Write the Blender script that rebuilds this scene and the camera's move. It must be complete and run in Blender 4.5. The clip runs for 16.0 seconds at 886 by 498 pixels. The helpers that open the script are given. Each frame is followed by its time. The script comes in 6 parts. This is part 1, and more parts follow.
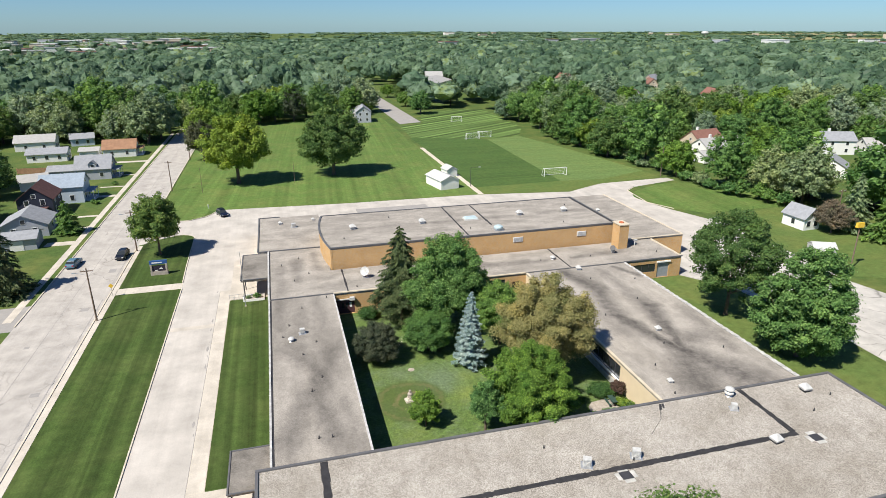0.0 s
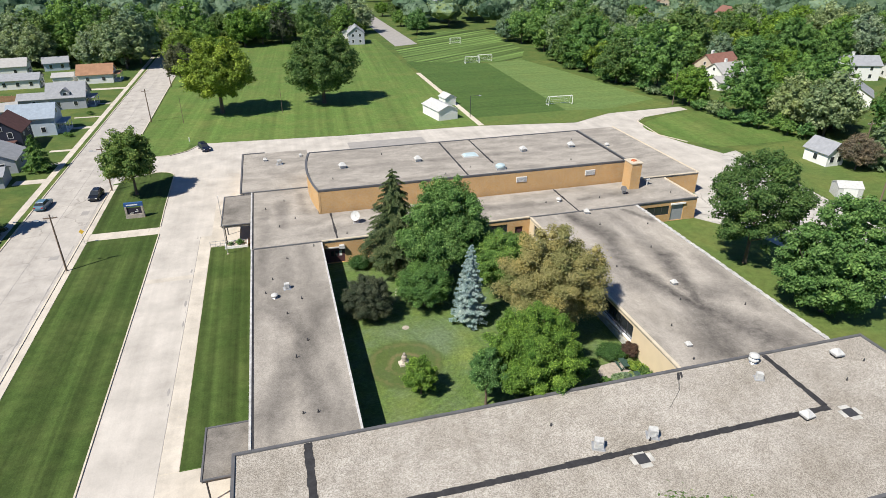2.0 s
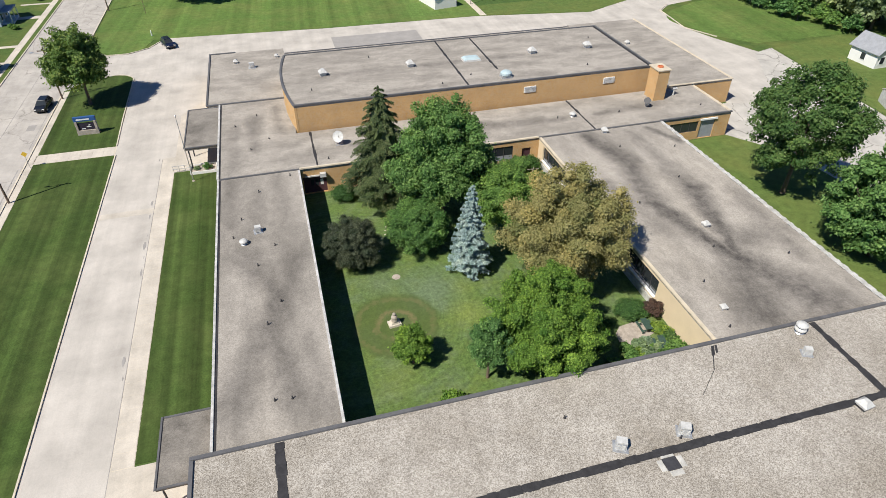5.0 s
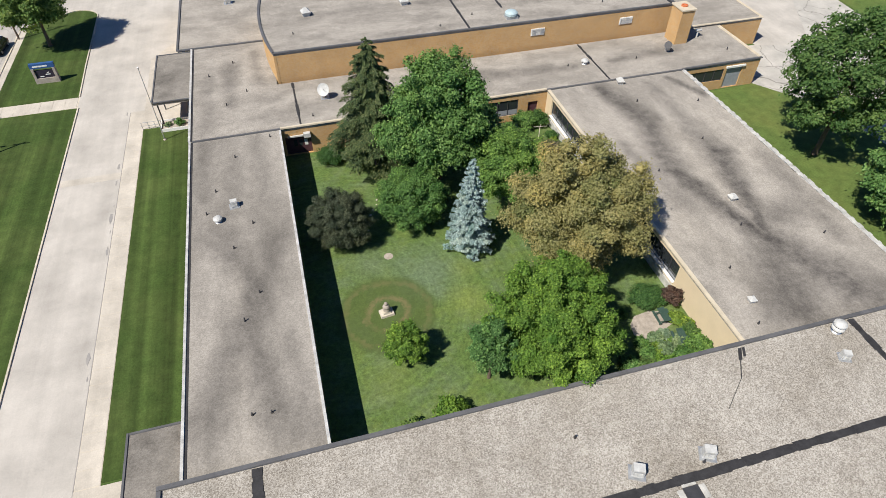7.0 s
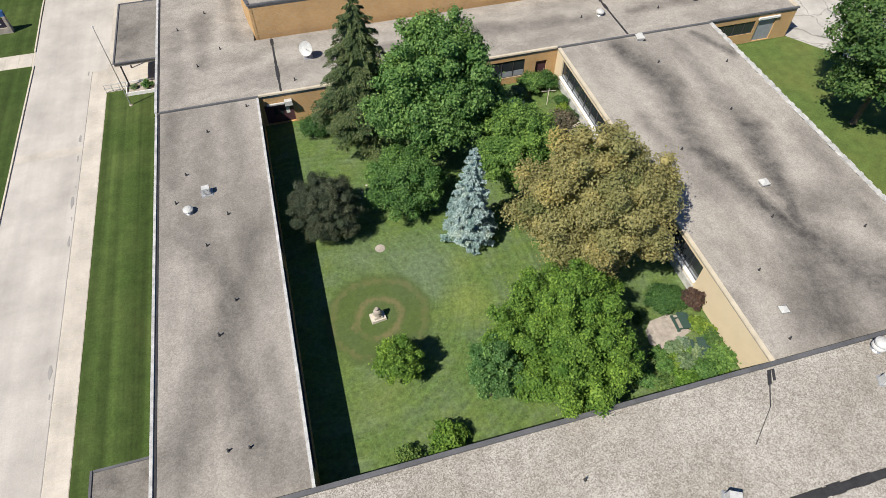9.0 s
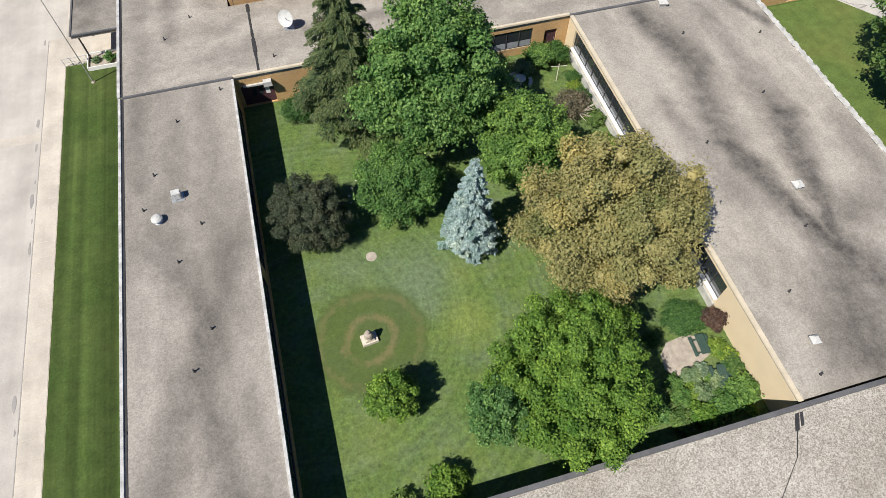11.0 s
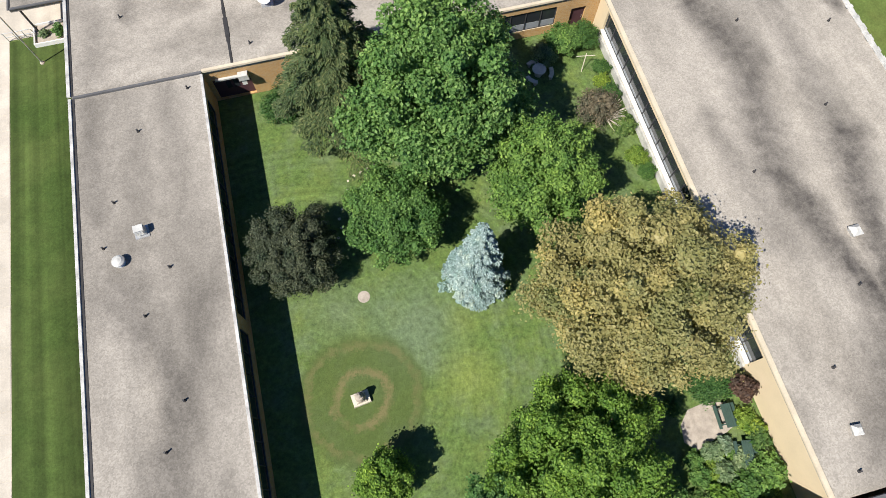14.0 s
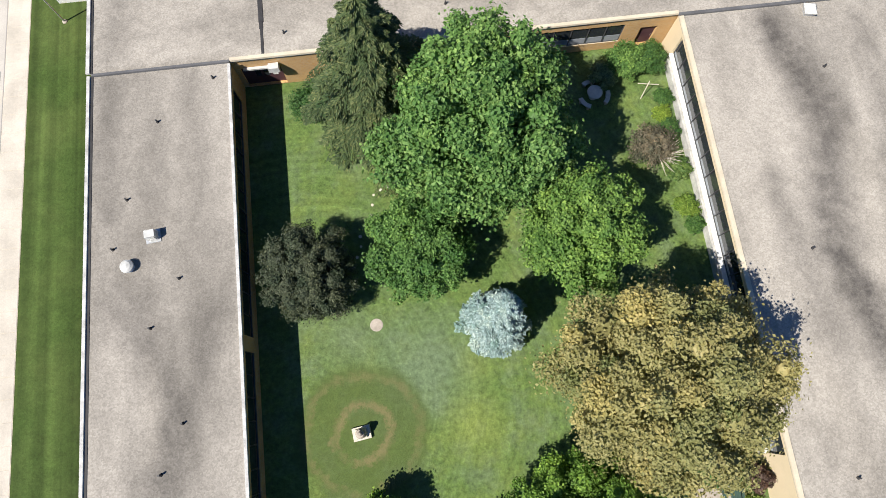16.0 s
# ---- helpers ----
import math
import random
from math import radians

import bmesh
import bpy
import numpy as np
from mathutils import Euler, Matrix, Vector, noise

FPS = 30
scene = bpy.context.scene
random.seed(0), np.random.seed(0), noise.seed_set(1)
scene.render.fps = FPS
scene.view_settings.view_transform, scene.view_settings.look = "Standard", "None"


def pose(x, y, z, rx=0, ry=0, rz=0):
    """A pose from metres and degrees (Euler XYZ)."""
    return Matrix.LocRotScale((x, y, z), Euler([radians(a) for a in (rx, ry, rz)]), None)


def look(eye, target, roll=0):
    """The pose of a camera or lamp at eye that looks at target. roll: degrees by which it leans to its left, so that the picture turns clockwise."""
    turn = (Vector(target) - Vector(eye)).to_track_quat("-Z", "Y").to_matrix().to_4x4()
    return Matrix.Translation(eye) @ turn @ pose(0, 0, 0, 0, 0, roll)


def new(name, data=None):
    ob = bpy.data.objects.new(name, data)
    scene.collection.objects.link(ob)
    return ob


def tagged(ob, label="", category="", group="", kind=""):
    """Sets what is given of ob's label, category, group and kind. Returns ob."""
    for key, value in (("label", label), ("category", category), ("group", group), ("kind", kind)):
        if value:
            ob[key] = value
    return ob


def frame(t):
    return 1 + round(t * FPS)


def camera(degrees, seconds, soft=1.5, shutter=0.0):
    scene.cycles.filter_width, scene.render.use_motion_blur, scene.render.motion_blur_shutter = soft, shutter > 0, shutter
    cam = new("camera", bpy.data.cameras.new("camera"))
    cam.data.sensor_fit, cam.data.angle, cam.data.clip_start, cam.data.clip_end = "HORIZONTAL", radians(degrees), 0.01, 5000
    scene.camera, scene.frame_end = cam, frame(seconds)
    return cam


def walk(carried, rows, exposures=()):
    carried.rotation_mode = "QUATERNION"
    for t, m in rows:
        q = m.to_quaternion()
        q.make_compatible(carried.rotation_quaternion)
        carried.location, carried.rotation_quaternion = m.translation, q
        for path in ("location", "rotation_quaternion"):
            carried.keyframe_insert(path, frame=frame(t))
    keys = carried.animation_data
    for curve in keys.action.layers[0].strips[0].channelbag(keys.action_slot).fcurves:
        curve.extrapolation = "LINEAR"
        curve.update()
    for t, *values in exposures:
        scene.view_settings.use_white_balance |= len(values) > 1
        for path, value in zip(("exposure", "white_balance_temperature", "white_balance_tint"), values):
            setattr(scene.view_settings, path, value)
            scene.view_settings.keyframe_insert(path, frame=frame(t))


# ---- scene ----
cam = camera(71.7, 16.0, 0.8)
METRES, EYE, TILT, LEAN, TURN = 66.8, 43.0, 0.0, -2.6, -14.2
ROWS = [
    (0.0, 0.0, 0.0, 0.0, -0.99, -19.97, 2.73),
    (0.5, 0.0011, 0.0312, -0.0004, -1.04, -21.63, 2.73),
    (1.0, 0.0024, 0.0627, -0.0011, -1.08, -23.41, 2.72),
    (1.5, 0.0035, 0.0942, -0.0016, -1.11, -25.2, 2.72),
    (2.0, 0.0047, 0.1255, -0.0022, -1.14, -26.98, 2.71),
    (2.5, 0.0061, 0.1567, -0.0027, -1.16, -28.76, 2.71),
    (3.0, 0.0072, 0.1877, -0.0033, -1.2, -30.54, 2.7),
    (3.5, 0.0086, 0.2188, -0.0036, -1.21, -32.32, 2.69),
    (4.0, 0.0095, 0.2502, -0.0038, -1.24, -34.13, 2.66),
    (6.5, 0.0153, 0.4059, -0.0052, -1.38, -42.99, 2.55),
    (7.0, 0.0166, 0.4373, -0.0056, -1.4, -44.75, 2.53),
    (7.5, 0.0182, 0.4686, -0.0058, -1.41, -46.51, 2.51),
    (8.0, 0.0194, 0.4999, -0.0069, -1.42, -48.24, 2.49),
    (8.5, 0.0206, 0.5323, -0.0062, -1.43, -50.1, 2.45),
    (9.0, 0.0221, 0.5633, -0.0071, -1.43, -51.77, 2.44),
    (11.5, 0.0294, 0.7204, -0.0082, -1.48, -60.36, 2.41),
    (12.0, 0.0307, 0.7517, -0.0087, -1.47, -62.06, 2.37),
    (12.5, 0.0316, 0.7831, -0.0088, -1.48, -63.79, 2.37),
    (13.0, 0.0327, 0.8149, -0.0091, -1.4, -65.5, 2.33),
    (13.5, 0.0332, 0.847, -0.0096, -1.04, -67.19, 2.29),
    (14.0, 0.0333, 0.879, -0.0096, -0.25, -68.91, 2.24),
    (14.5, 0.033, 0.91, -0.0098, 1.36, -70.56, 2.22),
    (15.0, 0.0313, 0.9402, -0.0099, 3.54, -72.19, 2.16),
    (15.5, 0.0288, 0.9697, -0.01, 5.59, -73.84, 2.14),
    (16.0, 0.0258, 0.9989, -0.0103, 7.11, -75.53, 2.13),
]
walk(cam, [(t, pose(0, 0, EYE, TILT, LEAN, TURN) @ pose(METRES * x, METRES * y, METRES * z, 90 + pitch, roll, yaw)) for t, x, y, z, yaw, pitch, roll in ROWS], [(0.0, 0.53), (4.0, 0.38), (9.0, 0.32), (13.0, 0.5), (16.0, 0.64)])

# ---- world and sun ----
SUN_EL = radians(52.0)
SUN_XY = Vector((-0.88, -0.475)).normalized()
world = bpy.data.worlds.new("sky")
scene.world = world
world.use_nodes = True
wn = world.node_tree.nodes
wl = world.node_tree.links
sky = wn.new("ShaderNodeTexSky")
sky.sky_type = "NISHITA"
sky.sun_disc = False
sky.sun_elevation = SUN_EL
sky.sun_rotation = math.atan2(SUN_XY.x, SUN_XY.y)
sky.air_density, sky.dust_density, sky.ozone_density = 0.8, 0.2, 1.5
tint = wn.new("ShaderNodeMix")
tint.data_type, tint.blend_type = "RGBA", "MULTIPLY"
tint.inputs[0].default_value = 1.0
tint.inputs[7].default_value = (0.5, 0.74, 1.02, 1)
wl.new(sky.outputs[0], tint.inputs[6])
wl.new(tint.outputs[2], wn["Background"].inputs[0])
wn["Background"].inputs[1].default_value = 0.069
sun_data = bpy.data.lights.new("sun", "SUN")
sun_data.energy, sun_data.angle, sun_data.color = 5.0, radians(0.53), (1.0, 0.945, 0.85)
sun = new("sun", sun_data)
sun_dir = Vector((SUN_XY.x * math.cos(SUN_EL), SUN_XY.y * math.cos(SUN_EL), math.sin(SUN_EL)))
sun.matrix_world = look(sun_dir * 200, (0, 0, 0))


# ---- materials ----
class Nodes:
    """A small wrapper to write node materials briefly."""

    def __init__(self, name):
        self.m = bpy.data.materials.new(name)
        self.m.use_nodes = True
        self.t = self.m.node_tree
        self.b = self.t.nodes["Principled BSDF"]

    def add(self, kind, **inputs):
        n = self.t.nodes.new("ShaderNode" + kind)
        for k, v in inputs.items():
            self.put(n.inputs[k.replace("_", " ")], v)
        return n

    def put(self, socket, v):
        if isinstance(v, bpy.types.NodeSocket):
            self.t.links.new(v, socket)
        else:
            socket.default_value = v

    def position(self, scale=(1, 1, 1), shift=(0, 0, 0)):
        g = self.t.nodes.new("ShaderNodeNewGeometry")
        mp = self.add("Mapping", Scale=scale, Location=shift)
        self.put(mp.inputs["Vector"], g.outputs["Position"])
        return mp.outputs[0]

    def noise(self, vec, scale, detail=4.0, rough=0.6):
        n = self.add("TexNoise", Vector=vec, Scale=scale, Detail=detail, Roughness=rough)
        return n.outputs[0]

    def ramp(self, fac, *stops):
        n = self.add("ValToRGB", Fac=fac)
        e = n.color_ramp.elements
        while len(e) < len(stops):
            e.new(0.5)
        for el, (p, c) in zip(e, stops):
            el.position = p
            el.color = c if len(c) == 4 else (*c, 1)
        return n.outputs[0]

    def mix(self, fac, a, b, mode="MIX"):
        n = self.t.nodes.new("ShaderNodeMix")
        n.data_type, n.blend_type = "RGBA", mode
        self.put(n.inputs[0], fac)
        for s, v in ((n.inputs[6], a), (n.inputs[7], b)):
            self.put(s, v if isinstance(v, bpy.types.NodeSocket) else (*v, 1))
        return n.outputs[2]

    def math(self, op, a, b=0.0, c=0.0):
        n = self.t.nodes.new("ShaderNodeMath")
        n.operation = op
        for s, v in zip(n.inputs, (a, b, c)):
            self.put(s, v)
        return n.outputs[0]

    def bump(self, height, strength, distance):
        n = self.add("Bump", Height=height, Strength=strength, Distance=distance)
        self.put(self.b.inputs["Normal"], n.outputs[0])

    def done(self, colour, rough=0.85, spec=0.3, metal=0.0):
        self.put(self.b.inputs["Base Color"], colour if isinstance(colour, bpy.types.NodeSocket) else (*colour, 1))
        self.put(self.b.inputs["Roughness"], rough)
        self.put(self.b.inputs["Specular IOR Level"], spec)
        self.put(self.b.inputs["Metallic"], metal)
        return self.m


def grey(v):
    return (v, v, v)


def times(c, k):
    return tuple(min(1, x * k) for x in c)


def painted(name, c, var=0.12, scale=1.5, rough=0.6, spec=0.3, metal=0.0):
    """A plain surface with soft wear and a fine grain."""
    n = Nodes(name)
    p = n.position()
    a = n.noise(p, scale)
    f = n.noise(p, scale * 14, 2)
    col = n.ramp(a, (0.3, times(c, 1 - var)), (0.7, times(c, 1 + var)))
    col = n.mix(0.35, col, n.ramp(f, (0.3, times(c, 1 - var)), (0.7, times(c, 1 + var))))
    n.bump(f, 0.15, 0.01)
    return n.done(col, rough, spec, metal)


def mat_gravel():
    n = Nodes("roof_gravel")
    p = n.position()
    v = n.add("TexVoronoi", Vector=p, Scale=15.0)
    stones = n.ramp(n.add("SeparateColor", Color=v.outputs["Color"]).outputs[0], (0.0, (0.24, 0.215, 0.185)), (0.45, (0.395, 0.365, 0.32)), (1.0, (0.57, 0.535, 0.485)))
    big = n.ramp(n.noise(p, 0.16, 6, 0.65), (0.3, (0.72, 0.7, 0.67)), (0.6, (1, 1, 1)))
    mid = n.ramp(n.noise(p, 1.3, 4), (0.3, grey(0.8)), (0.7, grey(1.0)))
    col = n.mix(1.0, n.mix(1.0, stones, big, "MULTIPLY"), mid, "MULTIPLY")
    n.bump(v.outputs["Distance"], 0.5, 0.02)
    return n.done(col, 0.95, 0.1)


def mat_membrane(name, tone=1.0, stretch=0.35, shift=(0, 0, 0), dark=0.42, more=0.0, strokes=()):
    """Old ballasted roof sheet: mottled grey with faint water stains, and the runs of dirt that lead to its drains.
    strokes: (x0, y0, x1, y1, half width at the start, at the end, strength; below zero washed pale)."""
    n = Nodes(name)
    p = n.position()
    s = n.position((1.0, stretch, 1.0), shift)
    warp = n.add("VectorMath", **{})
    warp.operation = "MULTIPLY_ADD"
    n.put(warp.inputs[0], n.add("TexNoise", Vector=p, Scale=0.12, Detail=2.0).outputs[1])
    warp.inputs[1].default_value = (5, 5, 0)
    n.put(warp.inputs[2], s)
    stain = n.ramp(n.noise(warp.outputs[0], 0.2, 6, 0.62), (0.34 + more, grey(dark)), (0.45 + more, grey(0.45 + dark * 0.5)), (0.6 + more, grey(1.0)))
    grain = n.add("TexVoronoi", Vector=p, Scale=11.0)
    speck = n.ramp(n.add("SeparateColor", Color=grain.outputs["Color"]).outputs[0], (0.0, times((0.3, 0.275, 0.243), tone)), (1.0, times((0.415, 0.382, 0.34), tone)))
    mid = n.ramp(n.noise(p, 0.8, 7, 0.7), (0.3, grey(0.86)), (0.7, grey(1.06)))
    col = n.mix(1.0, n.mix(1.0, speck, stain, "MULTIPLY"), mid, "MULTIPLY")
    if strokes:
        def vec(op, u, w):
            m = n.t.nodes.new("ShaderNodeVectorMath")
            m.operation = op
            for k, v in enumerate((u, w)):
                n.put(m.inputs[k], v)
            return m.outputs
        flat = n.position((1.0, 1.0, 0.0))
        wob = n.add("TexNoise", Vector=flat, Scale=0.45, Detail=5.0, Roughness=0.65).outputs[1]
        q = vec("ADD", flat, vec("MULTIPLY", vec("SUBTRACT", wob, (0.5, 0.5, 0.5))[0], (1.7, 1.7, 0.0))[0])[0]
        soil, wash = 0.0, 0.0
        for x0, y0, x1, y1, r0, r1, k in strokes:
            ab = Vector((x1 - x0, y1 - y0, 0.0))
            pa = vec("SUBTRACT", q, (x0, y0, 0.0))[0]
            along = n.math("DIVIDE", vec("DOT_PRODUCT", pa, tuple(ab))["Value"], ab.length_squared)
            along.node.use_clamp = True
            foot = vec("MULTIPLY", n.add("CombineXYZ", X=along, Y=along, Z=0.0).outputs[0], tuple(ab))[0]
            far = vec("DISTANCE", pa, foot)["Value"]
            f = n.math("DIVIDE", far, n.math("MULTIPLY_ADD", along, r1 - r0, r0))
            f = n.ramp(n.math("MULTIPLY", f, 0.7), (0.15, grey(min(1, abs(k) * 1.25))), (0.55, grey(abs(k) * 0.7)), (1.0, grey(0)))
            if k > 0:
                soil = n.math("MAXIMUM", soil, f)
            else:
                wash = n.math("MAXIMUM", wash, f)
        uneven = n.ramp(n.noise(p, 0.9, 6, 0.7), (0.3, grey(0.55)), (0.65, grey(1.0)))
        col = n.mix(n.math("MULTIPLY", soil, uneven), col, n.mix(1.0, col, (0.2, 0.2, 0.215), "MULTIPLY"))
        col = n.mix(wash, col, n.mix(1.0, col, (1.3, 1.29, 1.27), "MULTIPLY"))
    n.bump(n.noise(p, 9, 3), 0.4, 0.03)
    return n.done(col, 0.95, 0.12)


def mat_grass(name, c, stripe=0.0, width=1.1, angle=0.0, patch=0.3, dry=(0.16, 0.17, 0.05)):
    """Mown grass: mowing stripes, patches and blades."""
    n = Nodes(name)
    p = n.position()
    blades = n.noise(p, 5.0, 6, 0.75)
    col = n.ramp(blades, (0.25, times(c, 0.62)), (0.75, times(c, 1.35)))
    patches = n.ramp(n.noise(p, 0.14, 5, 0.6), (0.42, grey(0)), (0.72, grey(patch * 2)))
    col = n.mix(patches, col, dry)
    col = n.mix(1.0, col, n.ramp(n.noise(p, 0.9, 4), (0.3, grey(0.8)), (0.7, grey(1.15))), "MULTIPLY")
    if stripe:
        mp = n.add("Mapping", Rotation=(0, 0, radians(angle)))
        n.put(mp.inputs["Vector"], p)
        if stripe > 0.2:
            w = n.add("TexWave", Vector=mp.outputs[0], Scale=math.pi / 10 / width, Distortion=0.5, Detail=2.0, Detail_Scale=0.12)
            w.wave_profile = "SIN"
            band = n.ramp(w.outputs["Fac"], (0.3, grey(1 - stripe)), (0.7, grey(1 + stripe * 0.6)))
            col = n.mix(1.0, col, band, "MULTIPLY")
        for across, amount in ((1.0 / width, 1.0), (2.6 / width, 0.8)):
            long = n.add("Mapping", Scale=(across, 0.012, 0.0))
            n.put(long.inputs["Vector"], mp.outputs[0])
            band = n.ramp(n.noise(long.outputs[0], 0.8, 3, 0.6), (0.36, grey(1 - stripe * 1.7 * amount)), (0.64, grey(1 + stripe * 1.5 * amount)))
            col = n.mix(1.0, col, band, "MULTIPLY")
    n.bump(blades, 0.7, 0.06)
    return n.done(col, 0.9, 0.15)


def mat_court_grass():
    """Courtyard lawn: dry and pale patches, mowing arcs and worn rings about the statue."""
    n = Nodes("court_grass")
    p = n.position()
    c = (0.095, 0.15, 0.042)
    blades = n.noise(p, 6.0, 9, 0.85)
    col = n.ramp(blades, (0.28, times(c, 0.45)), (0.72, times(c, 1.55)))
    patches = n.ramp(n.noise(p, 0.35, 9, 0.75), (0.46, grey(0)), (0.7, grey(0.6)))
    col = n.mix(patches, col, (0.165, 0.2, 0.055))
    pale = n.ramp(n.noise(n.position((1, 1, 1), (40, 9, 0)), 0.4, 8, 0.7), (0.46, grey(0)), (0.64, grey(0.55)))
    col = n.mix(pale, col, (0.125, 0.165, 0.095))

    def away(x, y):
        m = n.add("VectorMath")
        m.operation = "DISTANCE"
        n.put(m.inputs[0], n.position((1, 1, 0)))
        m.inputs[1].default_value = (x, y, 0.0)
        return m.outputs["Value"]
    d = away(12.9, 63.0).node
    wobble = n.math("MULTIPLY", n.noise(p, 0.35, 6, 0.7), 1.8)
    for px, py, pr, tone_, amount in ((17.4, 66.8, 3.6, (0.13, 0.175, 0.105), 0.75), (12.4, 69.3, 3.0, (0.125, 0.165, 0.09), 0.6), (20.3, 62.6, 2.4, (0.2, 0.24, 0.06), 0.6), (21.0, 66.5, 1.8, (0.18, 0.22, 0.055), 0.5), (11.5, 56.0, 2.6, (0.16, 0.2, 0.06), 0.5)):
        spot = n.ramp(n.math("DIVIDE", n.math("ADD", away(px, py), n.math("MULTIPLY", wobble, 1.2)), pr * 1.6), (0.3, grey(amount)), (1.0, grey(0)))
        col = n.mix(spot, col, tone_)
    tufts = n.ramp(n.noise(p, 2.4, 9, 0.8), (0.36, grey(0.66)), (0.64, grey(1.36)))
    col = n.mix(1.0, col, tufts, "MULTIPLY")
    turns = n.math("ADD", away(9.5, 65.5), n.math("MULTIPLY", wobble, 0.5))
    sweep = n.add("CombineXYZ", X=n.math("MULTIPLY", turns, 1.6), Y=0.0, Z=0.0)
    arcs = n.ramp(n.noise(sweep.outputs[0], 1.0, 4, 0.75), (0.34, grey(0.72)), (0.66, grey(1.25)))
    col = n.mix(0.75, col, n.mix(1.0, col, arcs, "MULTIPLY"))
    near = n.math("ADD", d.outputs["Value"], n.math("SUBTRACT", wobble, 0.9))
    disc = n.ramp(n.math("DIVIDE", near, 10.0), (0.0, grey(0.75)), (0.42, grey(0.72)), (0.48, grey(0)))
    col = n.mix(disc, col, (0.072, 0.1, 0.03))
    ring = n.ramp(n.math("SINE", n.math("MULTIPLY", n.math("ADD", near, n.math("MULTIPLY", n.noise(p, 2.2, 5, 0.75), 1.2)), 3.2)), (0.35, grey(0)), (1.0, grey(0.9)))
    worn = n.math("MULTIPLY", ring, n.ramp(n.noise(p, 0.8, 4), (0.34, grey(0)), (0.56, grey(1))))
    fade = n.ramp(n.math("DIVIDE", near, 10.0), (0.06, grey(0)), (0.14, grey(1)), (0.3, grey(0.8)), (0.5, grey(0)))
    col = n.mix(n.math("MULTIPLY", worn, n.math("MULTIPLY", fade, 1.0)), col, (0.17, 0.15, 0.07))
    n.bump(blades, 0.7, 0.06)
    return n.done(col, 0.9, 0.15)


def mat_concrete(name, c, crack=0.5, scale=0.35):
    """Weathered concrete paving with tyre stains and cracks."""
    n = Nodes(name)
    p = n.position()
    big = n.ramp(n.noise(p, scale, 6, 0.62), (0.3, times(c, 0.78)), (0.65, times(c, 1.08)))
    fine = n.ramp(n.noise(p, 11, 4, 0.7), (0.3, grey(0.86)), (0.7, grey(1.06)))
    col = n.mix(1.0, big, fine, "MULTIPLY")
    lanes = n.ramp(n.noise(n.position((1.0, 0.03, 1.0)), 0.7, 5, 0.65), (0.36, grey(0.84)), (0.64, grey(1.04)))
    col = n.mix(0.55, col, n.mix(1.0, col, lanes, "MULTIPLY"))
    if crack:
        wv = n.add("VectorMath")
        wv.operation = "MULTIPLY_ADD"
        n.put(wv.inputs[0], n.add("TexNoise", Vector=p, Scale=0.5, Detail=4.0).outputs[1])
        wv.inputs[1].default_value = (2.5, 2.5, 0)
        n.put(wv.inputs[2], p)
        v = n.add("TexVoronoi", Vector=wv.outputs[0], Scale=0.17)
        v.feature = "DISTANCE_TO_EDGE"
        line = n.ramp(v.outputs["Distance"], (0.0, grey(1)), (0.016, grey(0)))
        gate = n.ramp(n.noise(p, 0.11, 3), (0.25, grey(0)), (0.35, grey(crack))) if crack > 0.8 else n.ramp(n.noise(p, 0.11, 3), (0.45, grey(0)), (0.6, grey(crack)))
        col = n.mix(n.math("MULTIPLY", line, gate), col, times(c, 0.35))
    n.bump(n.noise(p, 20, 3), 0.2, 0.01)
    return n.done(col, 0.9, 0.2)


def mat_brick():
    """Buff brick: courses of 75 mm."""
    n = Nodes("buff_brick")
    g = n.t.nodes.new("ShaderNodeNewGeometry")
    s = n.add("SeparateXYZ", Vector=g.outputs["Position"])
    u = n.math("ADD", s.outputs[0], s.outputs[1])
    cmb = n.add("CombineXYZ", X=u, Y=s.outputs[2], Z=0.0)
    b = n.add("TexBrick", Vector=cmb.outputs[0], Scale=1.0, Mortar_Size=0.006, Brick_Width=0.2, Row_Height=0.075)
    b.inputs["Color1"].default_value = (0.49, 0.285, 0.115, 1)
    b.inputs["Color2"].default_value = (0.57, 0.35, 0.15, 1)
    b.inputs["Mortar"].default_value = (0.5, 0.42, 0.3, 1)
    col = n.mix(1.0, b.outputs[0], n.ramp(n.noise(g.outputs["Position"], 0.5, 5), (0.3, grey(0.88)), (0.7, grey(1.06))), "MULTIPLY")
    n.bump(b.outputs["Fac"], 0.2, -0.005)
    return n.done(col, 0.85, 0.2)


